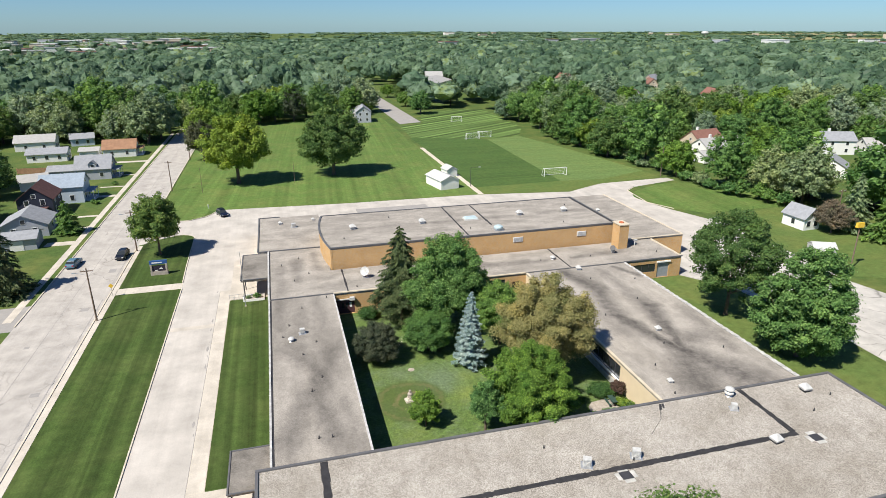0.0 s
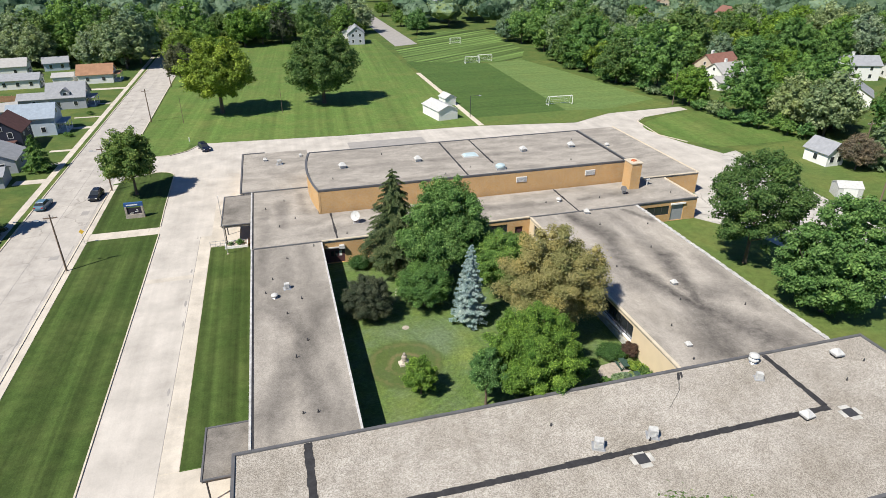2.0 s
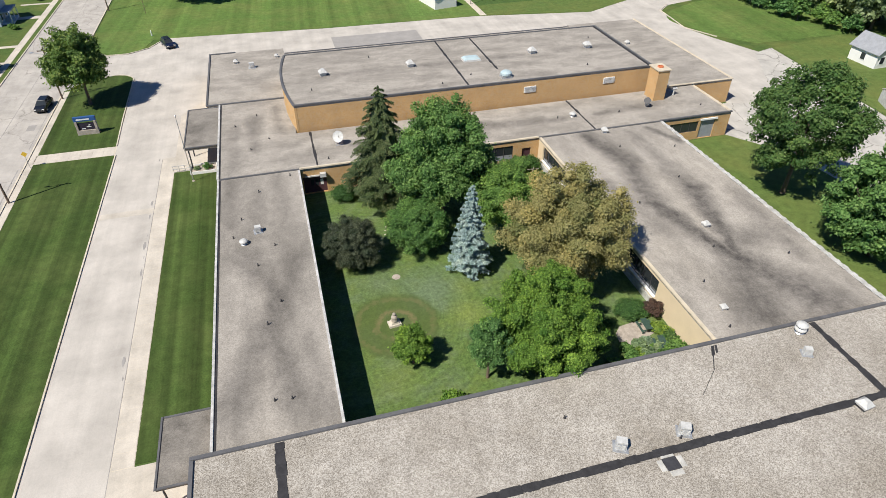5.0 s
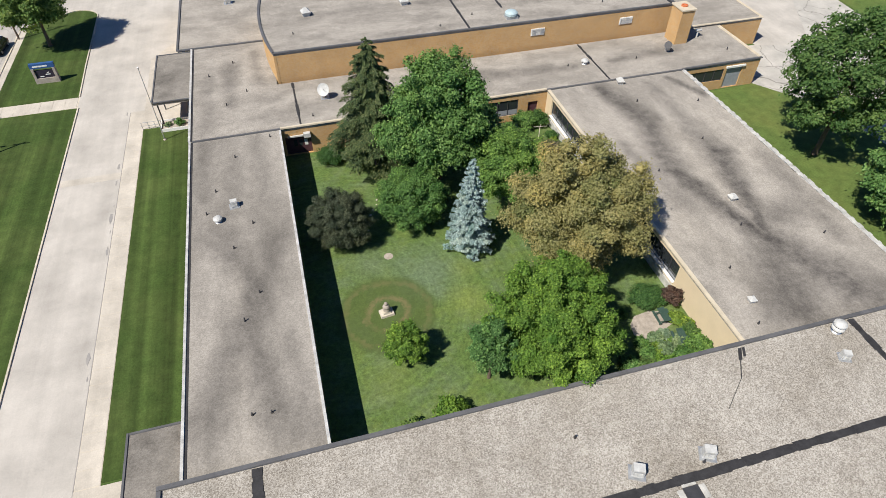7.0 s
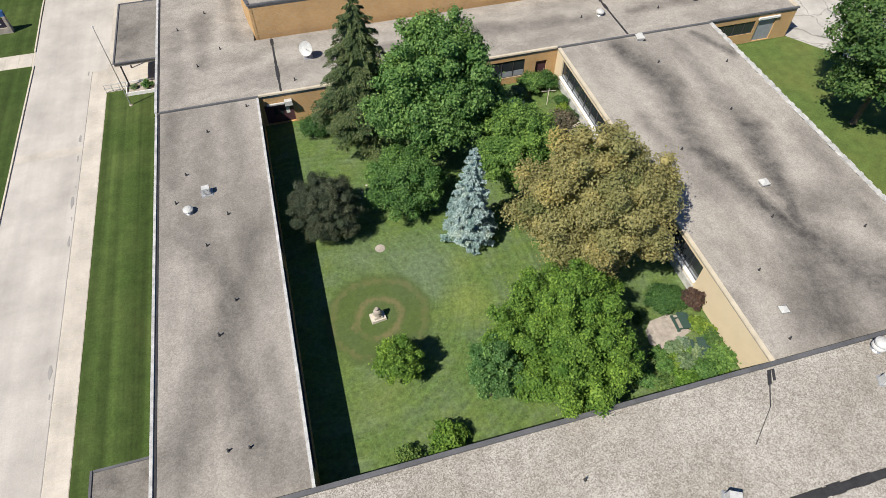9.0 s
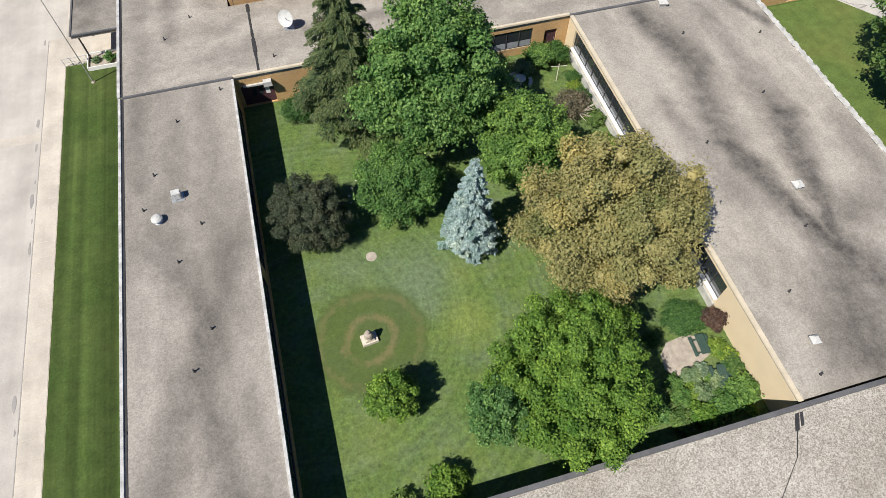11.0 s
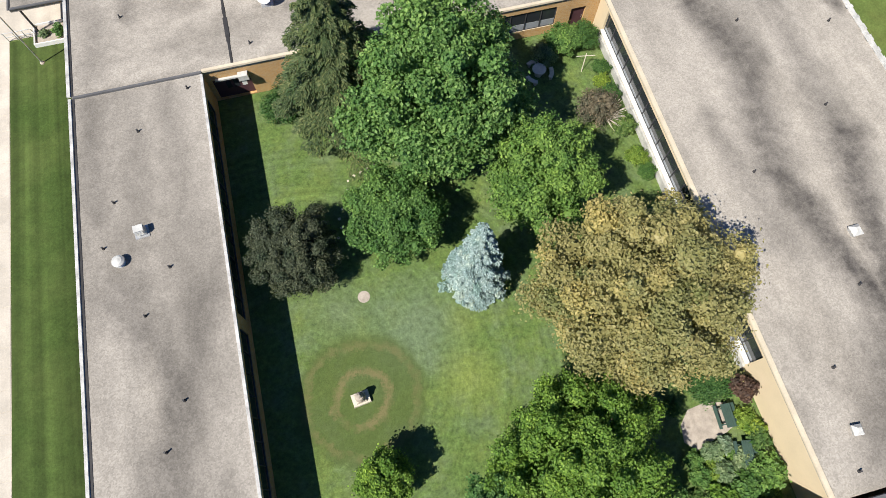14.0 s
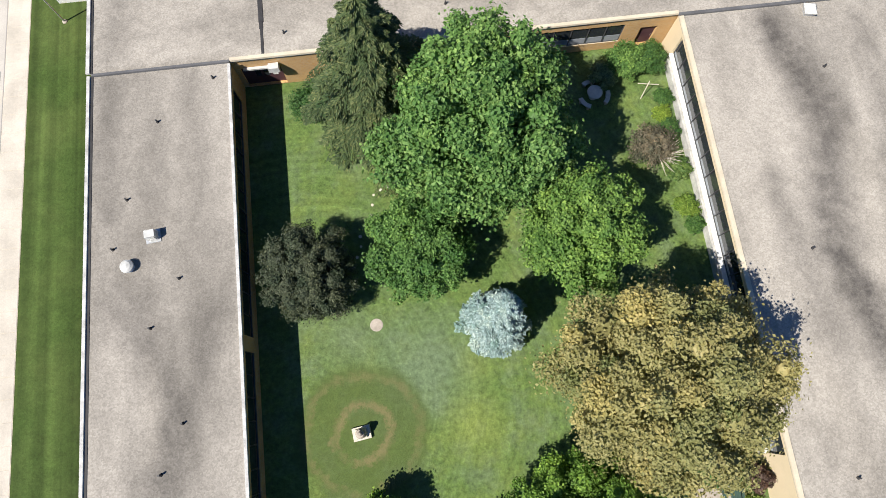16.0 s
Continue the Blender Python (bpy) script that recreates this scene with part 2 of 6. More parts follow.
def mat_leaf(name, c, c2, cells=0.0, through_=0.3, spread=0.3):
    """Foliage: each leaf its own shade, some light passing through."""
    n = Nodes(name)
    g = n.t.nodes.new("ShaderNodeNewGeometry")
    isl = g.outputs["Random Per Island"]
    lo = times(c, 1 - spread)
    col = n.ramp(isl, (0.0, lo), (0.55, c), (1.0, c2))
    at = n.t.nodes.new("ShaderNodeAttribute")
    at.attribute_name = "tone"
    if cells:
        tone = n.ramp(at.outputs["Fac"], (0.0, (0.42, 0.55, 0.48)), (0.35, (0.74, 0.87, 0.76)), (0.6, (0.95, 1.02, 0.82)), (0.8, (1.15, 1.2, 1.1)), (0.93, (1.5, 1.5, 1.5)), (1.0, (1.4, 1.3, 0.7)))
    else:
        oi = n.t.nodes.new("ShaderNodeObjectInfo")
        tone = n.ramp(oi.outputs["Random"], (0.0, (0.78, 0.86, 0.85)), (0.5, (1, 1, 1)), (1.0, (1.2, 1.12, 0.95)))
        tone = n.mix(1.0, tone, n.ramp(at.outputs["Fac"], (0.0, (0.6, 0.74, 0.66)), (0.5, (1, 1, 1)), (1.0, (1.35, 1.25, 1.1))), "MULTIPLY")
    col = n.mix(1.0, col, tone, "MULTIPLY")
    n.done(col, 0.55, 0.25)
    tr = n.add("BsdfTranslucent", Color=n.mix(1.0, col, (1.25, 1.2, 0.6), "MULTIPLY"))
    mx = n.add("MixShader")
    n.put(mx.inputs[0], through_)
    n.put(mx.inputs[1], n.b.outputs[0])
    n.put(mx.inputs[2], tr.outputs[0])
    n.put(n.t.nodes["Material Output"].inputs[0], mx.outputs[0])
    return n.m


def mat_glass(name, c=(0.03, 0.035, 0.04)):
    n = Nodes(name)
    return n.done(c, 0.06, 0.6)


GRAVEL = mat_gravel()
WING_RUNS = [(2.6, 65, -0.8, 72.8, 0.8, 1.7, 0.39), (2.7, 65, 4.8, 71.5, 0.6, 1.3, 0.31), (2.4, 66, 1.5, 61.6, 1.3, 1.7, 0.47), (1.3, 62, -1.8, 54, 1.3, 1.8, 0.39), (1.4, 62, 3.0, 53.6, 1.0, 1.6, 0.39),
             (-1.8, 79, -2.2, 88, 0.9, 1.2, 0.23), (3.6, 88, 4.6, 77, 1.0, 1.4, 0.22), (1.4, 85, 0.4, 76, 0.8, 1.1, 0.20), (4.6, 60, 5.3, 51, 0.7, 1.1, 0.23), (0.8, 69, 0.8, 63.5, 0.5, 0.8, -0.4), (0.6, 58, 0.8, 51, 0.8, 1.4, -0.4)]
EAST_RUNS = [(45.0, 87.6, 46.9, 80.5, 1.5, 2.0, 0.7), (46.9, 80.5, 44.9, 70.5, 1.7, 2.0, 0.65), (45.0, 70.8, 47.9, 59.0, 1.4, 1.2, 0.85), (51.2, 72, 48.3, 59.0, 1.9, 0.9, 0.75), (51.4, 87, 51.0, 72, 0.9, 1.6, 0.4),
             (48.0, 59.2, 45.0, 51, 2.0, 3.4, 0.6), (48.2, 59.0, 52.0, 50.5, 2.0, 3.4, 0.7), (49.2, 61.5, 54.5, 62.5, 1.6, 2.3, 0.45), (42.2, 76, 43.4, 66, 0.9, 1.6, 0.4), (54.4, 58, 55.8, 70, 1.2, 1.6, 0.4), (54.2, 88, 56.5, 83.5, 0.5, 0.9, 0.6),
             (48.3, 69.5, 48.0, 60.5, 1.9, 0.3, -0.55), (48.6, 78, 48.4, 70, 1.2, 2.0, -0.45), (42.0, 64, 43.4, 55, 1.0, 1.6, -0.35), (54.2, 84, 54.0, 70, 1.4, 1.6, -0.25)]
GYM_RUNS = [(28, 109.5, 44, 109.8, 0.8, 1.0, 0.3), (12, 109, 24, 110, 1.2, 0.8, 0.3), (50, 110, 59, 110, 1.0, 1.3, 0.3), (20, 101.5, 45, 101.5, 0.6, 1.0, 0.2)]
MID_RUNS = [(14, 94, 28, 94.6, 0.7, 1.0, 0.35), (30, 95, 44, 93.5, 1.3, 0.8, 0.4), (50, 94, 60, 94.5, 0.8, 1.2, 0.4), (1.6, 106, 1.2, 96, 1.2, 0.8, 0.4), (4.6, 109, 4.8, 100, 0.7, 0.9, 0.28), (-1.2, 103, -1.6, 91, 0.8, 1.0, 0.25)]
ROOF_W = mat_membrane("roof_sheet_wing", 0.95, 0.3, (3, 4, 0), 0.62, strokes=WING_RUNS)
ROOF_M = mat_membrane("roof_sheet_middle", 1.04, 1.6, (17, 2, 0), 0.68, strokes=MID_RUNS)
ROOF_E = mat_membrane("roof_sheet_east", 1.06, 0.42, (31.5, 8, 0), 0.66, -0.02, EAST_RUNS)
ROOF_G = mat_membrane("roof_sheet_gym", 1.03, 2.2, (5, 40, 0), 0.68, strokes=GYM_RUNS)
ROOF_D = mat_membrane("roof_sheet_canopy", 0.72, 1.0, (9, 21, 0), 0.5)
COPING_L = painted("coping_light", (0.46, 0.455, 0.44), 0.45, 1.3)
PAD_M = painted("roof_pad", (0.45, 0.44, 0.41), 0.35, 1.2)
COPING_T = painted("coping_tan", (0.55, 0.48, 0.37), 0.18, 0.8)
COPING_D = painted("coping_dark", (0.11, 0.11, 0.115), 0.3, 0.7, 0.5)
TAR = painted("tar_strip", (0.035, 0.034, 0.036), 0.5, 2.0, 0.7)
BRICK = mat_brick()
CREAM = painted("cream_wall", (0.66, 0.55, 0.385), 0.06, 0.7)
SOFFIT = painted("soffit_dark", (0.08, 0.065, 0.05), 0.2, 1)
GLASS = mat_glass("window_glass")
FRAME_D = painted("window_frame_dark", (0.06, 0.06, 0.065), 0.2, 3)
FRAME_W = painted("white_trim", (0.75, 0.75, 0.73), 0.08, 3)
PANEL = painted("window_panel_grey", (0.28, 0.3, 0.33), 0.15, 2)
METAL_W = painted("white_metal", (0.5, 0.5, 0.485), 0.25, 3, 0.45)
METAL_G = painted("galvanised_metal", (0.5, 0.51, 0.52), 0.2, 3, 0.4, 0.5, 0.6)
METAL_B = painted("blue_grey_metal", (0.4, 0.5, 0.53), 0.15, 3, 0.4)
METAL_D = painted("dark_metal", (0.05, 0.05, 0.055), 0.3, 3, 0.5)
MAROON = painted("maroon_door", (0.085, 0.04, 0.05), 0.2, 2)
GRASS_FAR = mat_grass("ground_grass", (0.07, 0.115, 0.03), 0, patch=0.35)
GRASS_LAWN = mat_grass("striped_lawn", (0.048, 0.08, 0.019), 0.14, 1.7, 0, 0.2, (0.115, 0.14, 0.045))
GRASS_FIELD = mat_grass("field_grass", (0.1, 0.165, 0.04), 0.07, 2.4, 4, 0.3, (0.17, 0.19, 0.06))
GRASS_DARK = mat_grass("dark_field_grass", (0.065, 0.115, 0.03), 0.05, 2.2, 90, 0.05)
GRASS_PITCH = mat_grass("pitch_grass", (0.125, 0.19, 0.06), 0.05, 2.4, 90, 0.15, (0.17, 0.2, 0.06))
GRASS_N = mat_grass("north_field_grass", (0.105, 0.17, 0.048), 0.24, 4.2, 58, 0.1, (0.17, 0.2, 0.06))
CROP = mat_grass("ripe_crop", (0.3, 0.27, 0.13), 0.0, patch=0.3, dry=(0.36, 0.3, 0.18))
GRASS_YARD = mat_grass("yard_grass", (0.1, 0.15, 0.04), 0.0, patch=0.3)
COURT = mat_court_grass()
ROAD = mat_concrete("street_concrete", (0.45, 0.42, 0.385), 0.6)
DRIVE = mat_concrete("driveway_concrete", (0.51, 0.475, 0.43), 0.0, 0.22)
WALKC = mat_concrete("sidewalk_concrete", (0.56, 0.51, 0.44), 0.0)
KERB = mat_concrete("kerb_concrete", (0.6, 0.54, 0.44), 0.0, 1.2)
LOT = mat_concrete("lot_concrete", (0.5, 0.475, 0.435), 0.9)
ASPHALT = painted("old_asphalt", (0.3, 0.285, 0.27), 0.15, 0.5, 0.9)
BARK = painted("bark", (0.13, 0.1, 0.075), 0.35, 4, 0.9)
EARTH = painted("patio_stone", (0.36, 0.315, 0.27), 0.35, 2.0, 0.9)
STONE = painted("pale_stone", (0.55, 0.5, 0.42), 0.2, 3, 0.9)
WOOD = painted("pole_wood", (0.17, 0.125, 0.095), 0.3, 2, 0.9)
FENCE = painted("fence_wood", (0.3, 0.18, 0.11), 0.3, 1, 0.9)
TABLE_G = painted("green_table_paint", (0.04, 0.075, 0.06), 0.2, 2, 0.6)
RUBBER = painted("tyre_rubber", (0.02, 0.02, 0.02), 0.2, 5, 0.8)
YELLOW = painted("yellow_paint", (0.7, 0.45, 0.05), 0.15, 3)
ORANGE = painted("orange_cap", (0.5, 0.16, 0.07), 0.2, 3)
BLUE_SIGN = painted("blue_sign_paint", (0.03, 0.09, 0.25), 0.15, 2)
SIGN_DARK = painted("dark_sign_panel", (0.03, 0.025, 0.04), 0.2, 2)
WHITE_WALL = painted("white_siding", (0.74, 0.74, 0.72), 0.06, 1)
GREY_WALL = painted("grey_siding", (0.36, 0.38, 0.42), 0.08, 1)
BLUE_WALL = painted("blue_siding", (0.45, 0.52, 0.6), 0.08, 1)
NAVY_WALL = painted("navy_siding", (0.03, 0.035, 0.055), 0.15, 1)
TAN_WALL = painted("tan_siding", (0.5, 0.42, 0.33), 0.08, 1)
SHINGLE_G = painted("grey_shingle", (0.27, 0.28, 0.3), 0.2, 1.2, 0.9)
SHINGLE_B = painted("blue_grey_shingle", (0.27, 0.32, 0.38), 0.2, 1.2, 0.9)
SHINGLE_R = painted("maroon_shingle", (0.11, 0.055, 0.05), 0.25, 1.2, 0.9)
SHINGLE_O = painted("orange_shingle", (0.29, 0.165, 0.1), 0.25, 0.8, 0.9)
SHINGLE_BR = painted("brown_shingle", (0.22, 0.11, 0.085), 0.25, 1.2, 0.9)
SHINGLE_L = painted("pale_shingle", (0.36, 0.355, 0.345), 0.15, 1.2, 0.9)
CAR_BLUE = painted("blue_car_paint", (0.09, 0.17, 0.24), 0.05, 2, 0.25, 0.6)
CAR_BLACK = painted("black_car_paint", (0.012, 0.013, 0.016), 0.05, 2, 0.2, 0.6)
CAR_NAVY = painted("navy_car_paint", (0.01, 0.014, 0.035), 0.05, 2, 0.2, 0.6)
CAR_RED = painted("red_car_paint", (0.3, 0.03, 0.04), 0.05, 2, 0.3, 0.6)
LAMP_W = painted("lamp_lens", (0.7, 0.7, 0.68), 0.05, 5, 0.2)
LAMP_R = painted("tail_lens", (0.35, 0.02, 0.02), 0.05, 5, 0.2)
LEAF_MAPLE = mat_leaf("maple_leaf", (0.1, 0.208, 0.06), (0.225, 0.365, 0.125))
LEAF_LIME = mat_leaf("bright_leaf", (0.12, 0.225, 0.036), (0.225, 0.355, 0.062))
LEAF_GOLD = mat_leaf("turning_leaf", (0.375, 0.32, 0.13), (0.51, 0.41, 0.19), spread=0.28)
LEAF_OAK = mat_leaf("oak_leaf", (0.1, 0.182, 0.05), (0.195, 0.27, 0.085))
LEAF_DARK = mat_leaf("dark_leaf", (0.062, 0.08, 0.048), (0.12, 0.138, 0.088))
LEAF_GREEN = mat_leaf("green_leaf", (0.108, 0.212, 0.056), (0.2, 0.335, 0.09))
LEAF_PLUM = mat_leaf("plum_leaf", (0.093, 0.056, 0.046), (0.167, 0.111, 0.083))
LEAF_PINK = mat_leaf("dry_bush_leaf", (0.19, 0.155, 0.11), (0.3, 0.235, 0.17))
LEAF_BLUE = mat_leaf("blue_needle", (0.27, 0.365, 0.365), (0.46, 0.56, 0.56), through_=0.1)
LEAF_SPRUCE = mat_leaf("spruce_needle", (0.085, 0.12, 0.048), (0.19, 0.2, 0.085), through_=0.15)
LEAF_PALE = mat_leaf("pale_leaf", (0.185, 0.259, 0.130), (0.315, 0.389, 0.222))
LEAF_SILVER = mat_leaf("silvery_leaf", (0.2, 0.28, 0.18), (0.32, 0.4, 0.28))
LEAF_HEDGE = mat_leaf("hedge_leaf", (0.06, 0.14, 0.04), (0.115, 0.215, 0.06))
LEAF_YELLOW = mat_leaf("yellow_green_leaf", (0.16, 0.25, 0.04), (0.27, 0.37, 0.075))
# Far foliage: the blue of distance haze is mixed into the leaf colour.
LEAF_WOOD_HAZY = mat_leaf("hazy_wood_leaf", (0.12, 0.18, 0.118), (0.17, 0.24, 0.16), cells=1.0, spread=0.15)


# ---- mesh helpers ----
class Shape:
    """Vertices and faces of one part."""

    def __init__(self):
        self.v, self.f = [], []

    def add(self, verts, faces):
        o = len(self.v)
        self.v += [tuple(p) for p in verts]
        self.f += [tuple(i + o for i in f) for f in faces]
        return self

    def box(self, x0, x1, y0, y1, z0, z1, top=0.0):
        """A box; top draws its upper face in by that much."""
        t = top
        return self.add(
            [(x0, y0, z0), (x1, y0, z0), (x1, y1, z0), (x0, y1, z0), (x0 + t, y0 + t, z1), (x1 - t, y0 + t, z1), (x1 - t, y1 - t, z1), (x0 + t, y1 - t, z1)],
            [(3, 2, 1, 0), (4, 5, 6, 7), (0, 1, 5, 4), (1, 2, 6, 5), (2, 3, 7, 6), (3, 0, 4, 7)])

    def prism(self, poly, z0, z1):
        n = len(poly)
        return self.add([(x, y, z0) for x, y in poly] + [(x, y, z1) for x, y in poly],
                        [tuple(range(n))[::-1], tuple(range(n, 2 * n))] + [(i, (i + 1) % n, (i + 1) % n + n, i + n) for i in range(n)])

    def rod(self, a, b, r0, r1=None, n=8):
        a, b = Vector(a), Vector(b)
        r1 = r0 if r1 is None else r1
        q = (b - a).to_track_quat("Z", "Y")
        ring = [Vector((math.cos(2 * math.pi * i / n), math.sin(2 * math.pi * i / n), 0)) for i in range(n)]
        vs = [a + q @ (p * r0) for p in ring] + [b + q @ (p * r1) for p in ring]
        return self.add(vs, [tuple(range(n))[::-1], tuple(range(n, 2 * n))] + [(i, (i + 1) % n, (i + 1) % n + n, i + n) for i in range(n)])

    def lathe(self, rz, n=14, at=(0, 0)):
        """A turned body from (radius, height) pairs."""
        vs = [(at[0] + r * math.cos(2 * math.pi * i / n), at[1] + r * math.sin(2 * math.pi * i / n), z) for r, z in rz for i in range(n)]
        fs = [(k * n + i, k * n + (i + 1) % n, (k + 1) * n + (i + 1) % n, (k + 1) * n + i) for k in range(len(rz) - 1) for i in range(n)]
        fs += [tuple(range(n))[::-1], tuple(range((len(rz) - 1) * n, len(rz) * n))]
        return self.add(vs, fs)

    def mesh(self, name, material):
        me = bpy.data.meshes.new(name)
        me.from_pydata(self.v, [], self.f)
        me.materials.append(material)
        me.update()
        return me


def part(name, shape, material, parent=None, label="", at=None, rz=0.0):
    """Links a shape, or a ready mesh, as one mesh object under its parent."""
    me = shape if isinstance(shape, bpy.types.Mesh) else shape.mesh(name, material)
    ob = new(name, me)
    if parent is not None:
        ob.parent = parent
    if at is not None:
        ob.location = at
        ob.rotation_euler = (0, 0, rz)
    if label:
        ob["label"] = label
    return ob


def thing(name, label, category, at=(0, 0, 0), rz=0.0, group="", kind=""):
    ob = new(name)
    ob.location, ob.rotation_euler = at, (0, 0, rz)
    ob.empty_display_size = 0.2
    return tagged(ob, label, category, group, kind)


def structure(name, shape, material, label, category):
    return tagged(part(name, shape, material), label, category, kind="structure")


def wall_run(shape, axis, at, a, b, z0, z1, thick, openings=()):
    """A straight wall along x or y, one body with openings (a0, a1, z0, z1) left through it; thick may be negative."""
    t0, t1 = min(at, at + thick), max(at, at + thick)
    us = sorted({a, b, *(v for o in openings for v in o[:2])})
    zs = sorted({z0, z1, *(v for o in openings for v in o[2:])})

    def solid(i, j):
        if not (0 <= i < len(us) - 1 and 0 <= j < len(zs) - 1):
            return False
        u, z = (us[i] + us[i + 1]) / 2, (zs[j] + zs[j + 1]) / 2
        return not any(o[0] < u < o[1] and o[2] < z < o[3] for o in openings)
    made, verts, faces = {}, [], []

    def at_(i, j, t):
        if (i, j, t) not in made:
            made[i, j, t] = len(verts)
            verts.append((us[i], t, zs[j]) if axis == "x" else (t, us[i], zs[j]))
        return made[i, j, t]
    for i in range(len(us) - 1):
        for j in range(len(zs) - 1):
            if solid(i, j):
                ring = ((i, j), (i + 1, j), (i + 1, j + 1), (i, j + 1))
                faces.append(tuple(at_(p, q, t0) for p, q in ring))
                faces.append(tuple(at_(p, q, t1) for p, q in reversed(ring)))
                for (di, dj), k in (((0, -1), 0), ((1, 0), 1), ((0, 1), 2), ((-1, 0), 3)):
                    if not solid(i + di, j + dj):
                        (p, q), (r, w) = ring[k], ring[(k + 1) % 4]
                        faces.append((at_(r, w, t0), at_(p, q, t0), at_(p, q, t1), at_(r, w, t1)))
    return shape.add(verts, faces)


def window(parent, axis, at, a, b, z0, z1, inward, panes, glass=None, frame_mat=None, panel=0.0):
    """A strip window set back in its opening: frame, mullions and one pane a bay; inward is +1 or -1 along the wall's normal axis."""
    frame_mat, glass = frame_mat or FRAME_D, glass or GLASS
    w = part("window", _strip(axis, at + inward * 0.1, a, b, z0, z1, panes), frame_mat, parent)
    step = (b - a) / panes
    for i in range(panes):
        p0, p1 = a + i * step + 0.05, a + (i + 1) * step - 0.05
        s = Shape()
        d0, d1 = sorted((at + inward * 0.12, at + inward * 0.14))
        s.box(*((p0, p1, d0, d1) if axis == "x" else (d0, d1, p0, p1)), z0 + 0.05 + panel, z1 - 0.05)
        part("pane", s, glass, w)
        if panel:
            s = Shape()
            s.box(*((p0, p1, d0, d1) if axis == "x" else (d0, d1, p0, p1)), z0 + 0.05, z0 + panel)
            part("panel", s, PANEL, w)
    return w


def _strip(axis, at, a, b, z0, z1, panes):
    s = Shape()

    def bar(p, q, u, w):
        s.box(*((p, q, at - 0.035, at + 0.035) if axis == "x" else (at - 0.035, at + 0.035, p, q)), u, w)
    bar(a, b, z0, z0 + 0.06)
    bar(a, b, z1 - 0.06, z1)
    for i in range(panes + 1):
        c = a + (b - a) * i / panes
        c = min(max(c, a + 0.03), b - 0.03)
        bar(c - 0.03, c + 0.03, z0 + 0.06, z1 - 0.06)
    return s


def coping(parent, x0, x1, y0, y1, z, material, h=0.14, label=""):
    return part("coping", Shape().box(x0, x1, y0, y1, z, z + h, 0.025), material, parent, label)


# ---- ground, lawns and paving ----
def sheet(name, poly, z, material, label, category, thick=0.3):
    return structure(name, Shape().prism(poly, z - thick, z), material, label, category)


def rect(x0, x1, y0, y1):
    return [(x0, y0), (x1, y0), (x1, y1), (x0, y1)]


sheet("ground", rect(-2600, 4200, -400, 4750), 0.0, GRASS_FAR, "green and dry grassy ground reaching the horizon", "ground", 1.0)
sheet("lawn_street", rect(-28.9, -18.45, 20, 106.9), 0.03, GRASS_LAWN, "striped mown lawn between street and driveway", "lawn", 0.06)
sheet("lawn_school", rect(-9.98, -3.2, 53.2, 99.4), 0.03, GRASS_LAWN, "striped mown lawn beside the classroom wing", "lawn", 0.06)


def arc(cx, cy, r, a0, a1, n=8):
    return [(cx + r * math.cos(radians(a0 + (a1 - a0) * i / n)), cy + r * math.sin(radians(a0 + (a1 - a0) * i / n))) for i in range(n + 1)]


ISLAND = [(-28.8, 109.8), (-18.6, 109.8), (-18.9, 119), *arc(-22.3, 135.2, 3.2, 10, 100), (-26.5, 136.5), *arc(-27.2, 133.2, 2.0, 110, 180, 4)]
sheet("lawn_island", ISLAND, 0.03, GRASS_LAWN, "mown grass island with the school sign", "lawn", 0.06)
FIELD = [*arc(-25.2, 153.5, 4.2, 180, 270, 5), (-19.5, 150.5), *arc(-16, 161, 4.5, 250, 290, 4), (-3, 156.2), (17, 154.8), (51.8, 154.2), (51.8, 310), (-9, 310), (-29.4, 290)]
sheet("field_west", FIELD, 0.03, GRASS_FIELD, "mown park lawn with pale mowing lines", "lawn", 0.06)
sheet("field_north", [(53.3, 236), (98, 240), (108, 262), (112, 330), (76, 326), (69, 296), (68, 285), (55, 281)], 0.03, GRASS_N, "diagonally striped playing field", "lawn", 0.06)
sheet("field_dark", [(53.3, 161.5), (80, 162.2), (82.5, 236), (53.3, 248)], 0.035, GRASS_DARK, "darker freshly cut football pitch", "lawn", 0.06)
sheet("field_pitch", [(80, 162.2), (93, 161), (111, 168), (104, 212), (98, 240), (82.5, 236)], 0.032, GRASS_PITCH, "bright mown football pitch", "lawn", 0.06)
sheet("field_margin", [(53.3, 154.2), (77, 150.2), (89.4, 156), (111, 158.6), (111, 168), (93, 161), (80, 162.2), (53.3, 161.5)], 0.031, GRASS_YARD, "worn grass strip along the driveway", "lawn", 0.06)
sheet("field_path", [(51.8, 154.2), (53.3, 154.2), (53.3, 225), (51.8, 225)], 0.035, KERB, "narrow pale footpath across the field", "path", 0.06)
sheet("lawn_east", [(57.3, 20), (72, 20), (76, 53), (77, 63), (74.5, 82), (69.2, 89), (57.3, 89)], 0.034, GRASS_YARD, "mown lawn behind the east wing", "lawn", 0.06)
sheet("lawn_far_east", [(97.2, 81.2), (110, 75), (140, 90), (120, 121.8), (101.5, 119), (98.8, 96)], 0.034, GRASS_YARD, "mown lawn between lot and garages", "lawn", 0.06)
sheet("east_drive", [(69.2, 89.2), (74.5, 82), (77, 64.5), (96.8, 81.5), (98.4, 96), (101, 119), (96, 117.5), (84.2, 96.2), (76.6, 98.9), (69.2, 98.9)], 0.027, LOT, "cracked pale concrete yard beside the school", "pavement", 0.05)
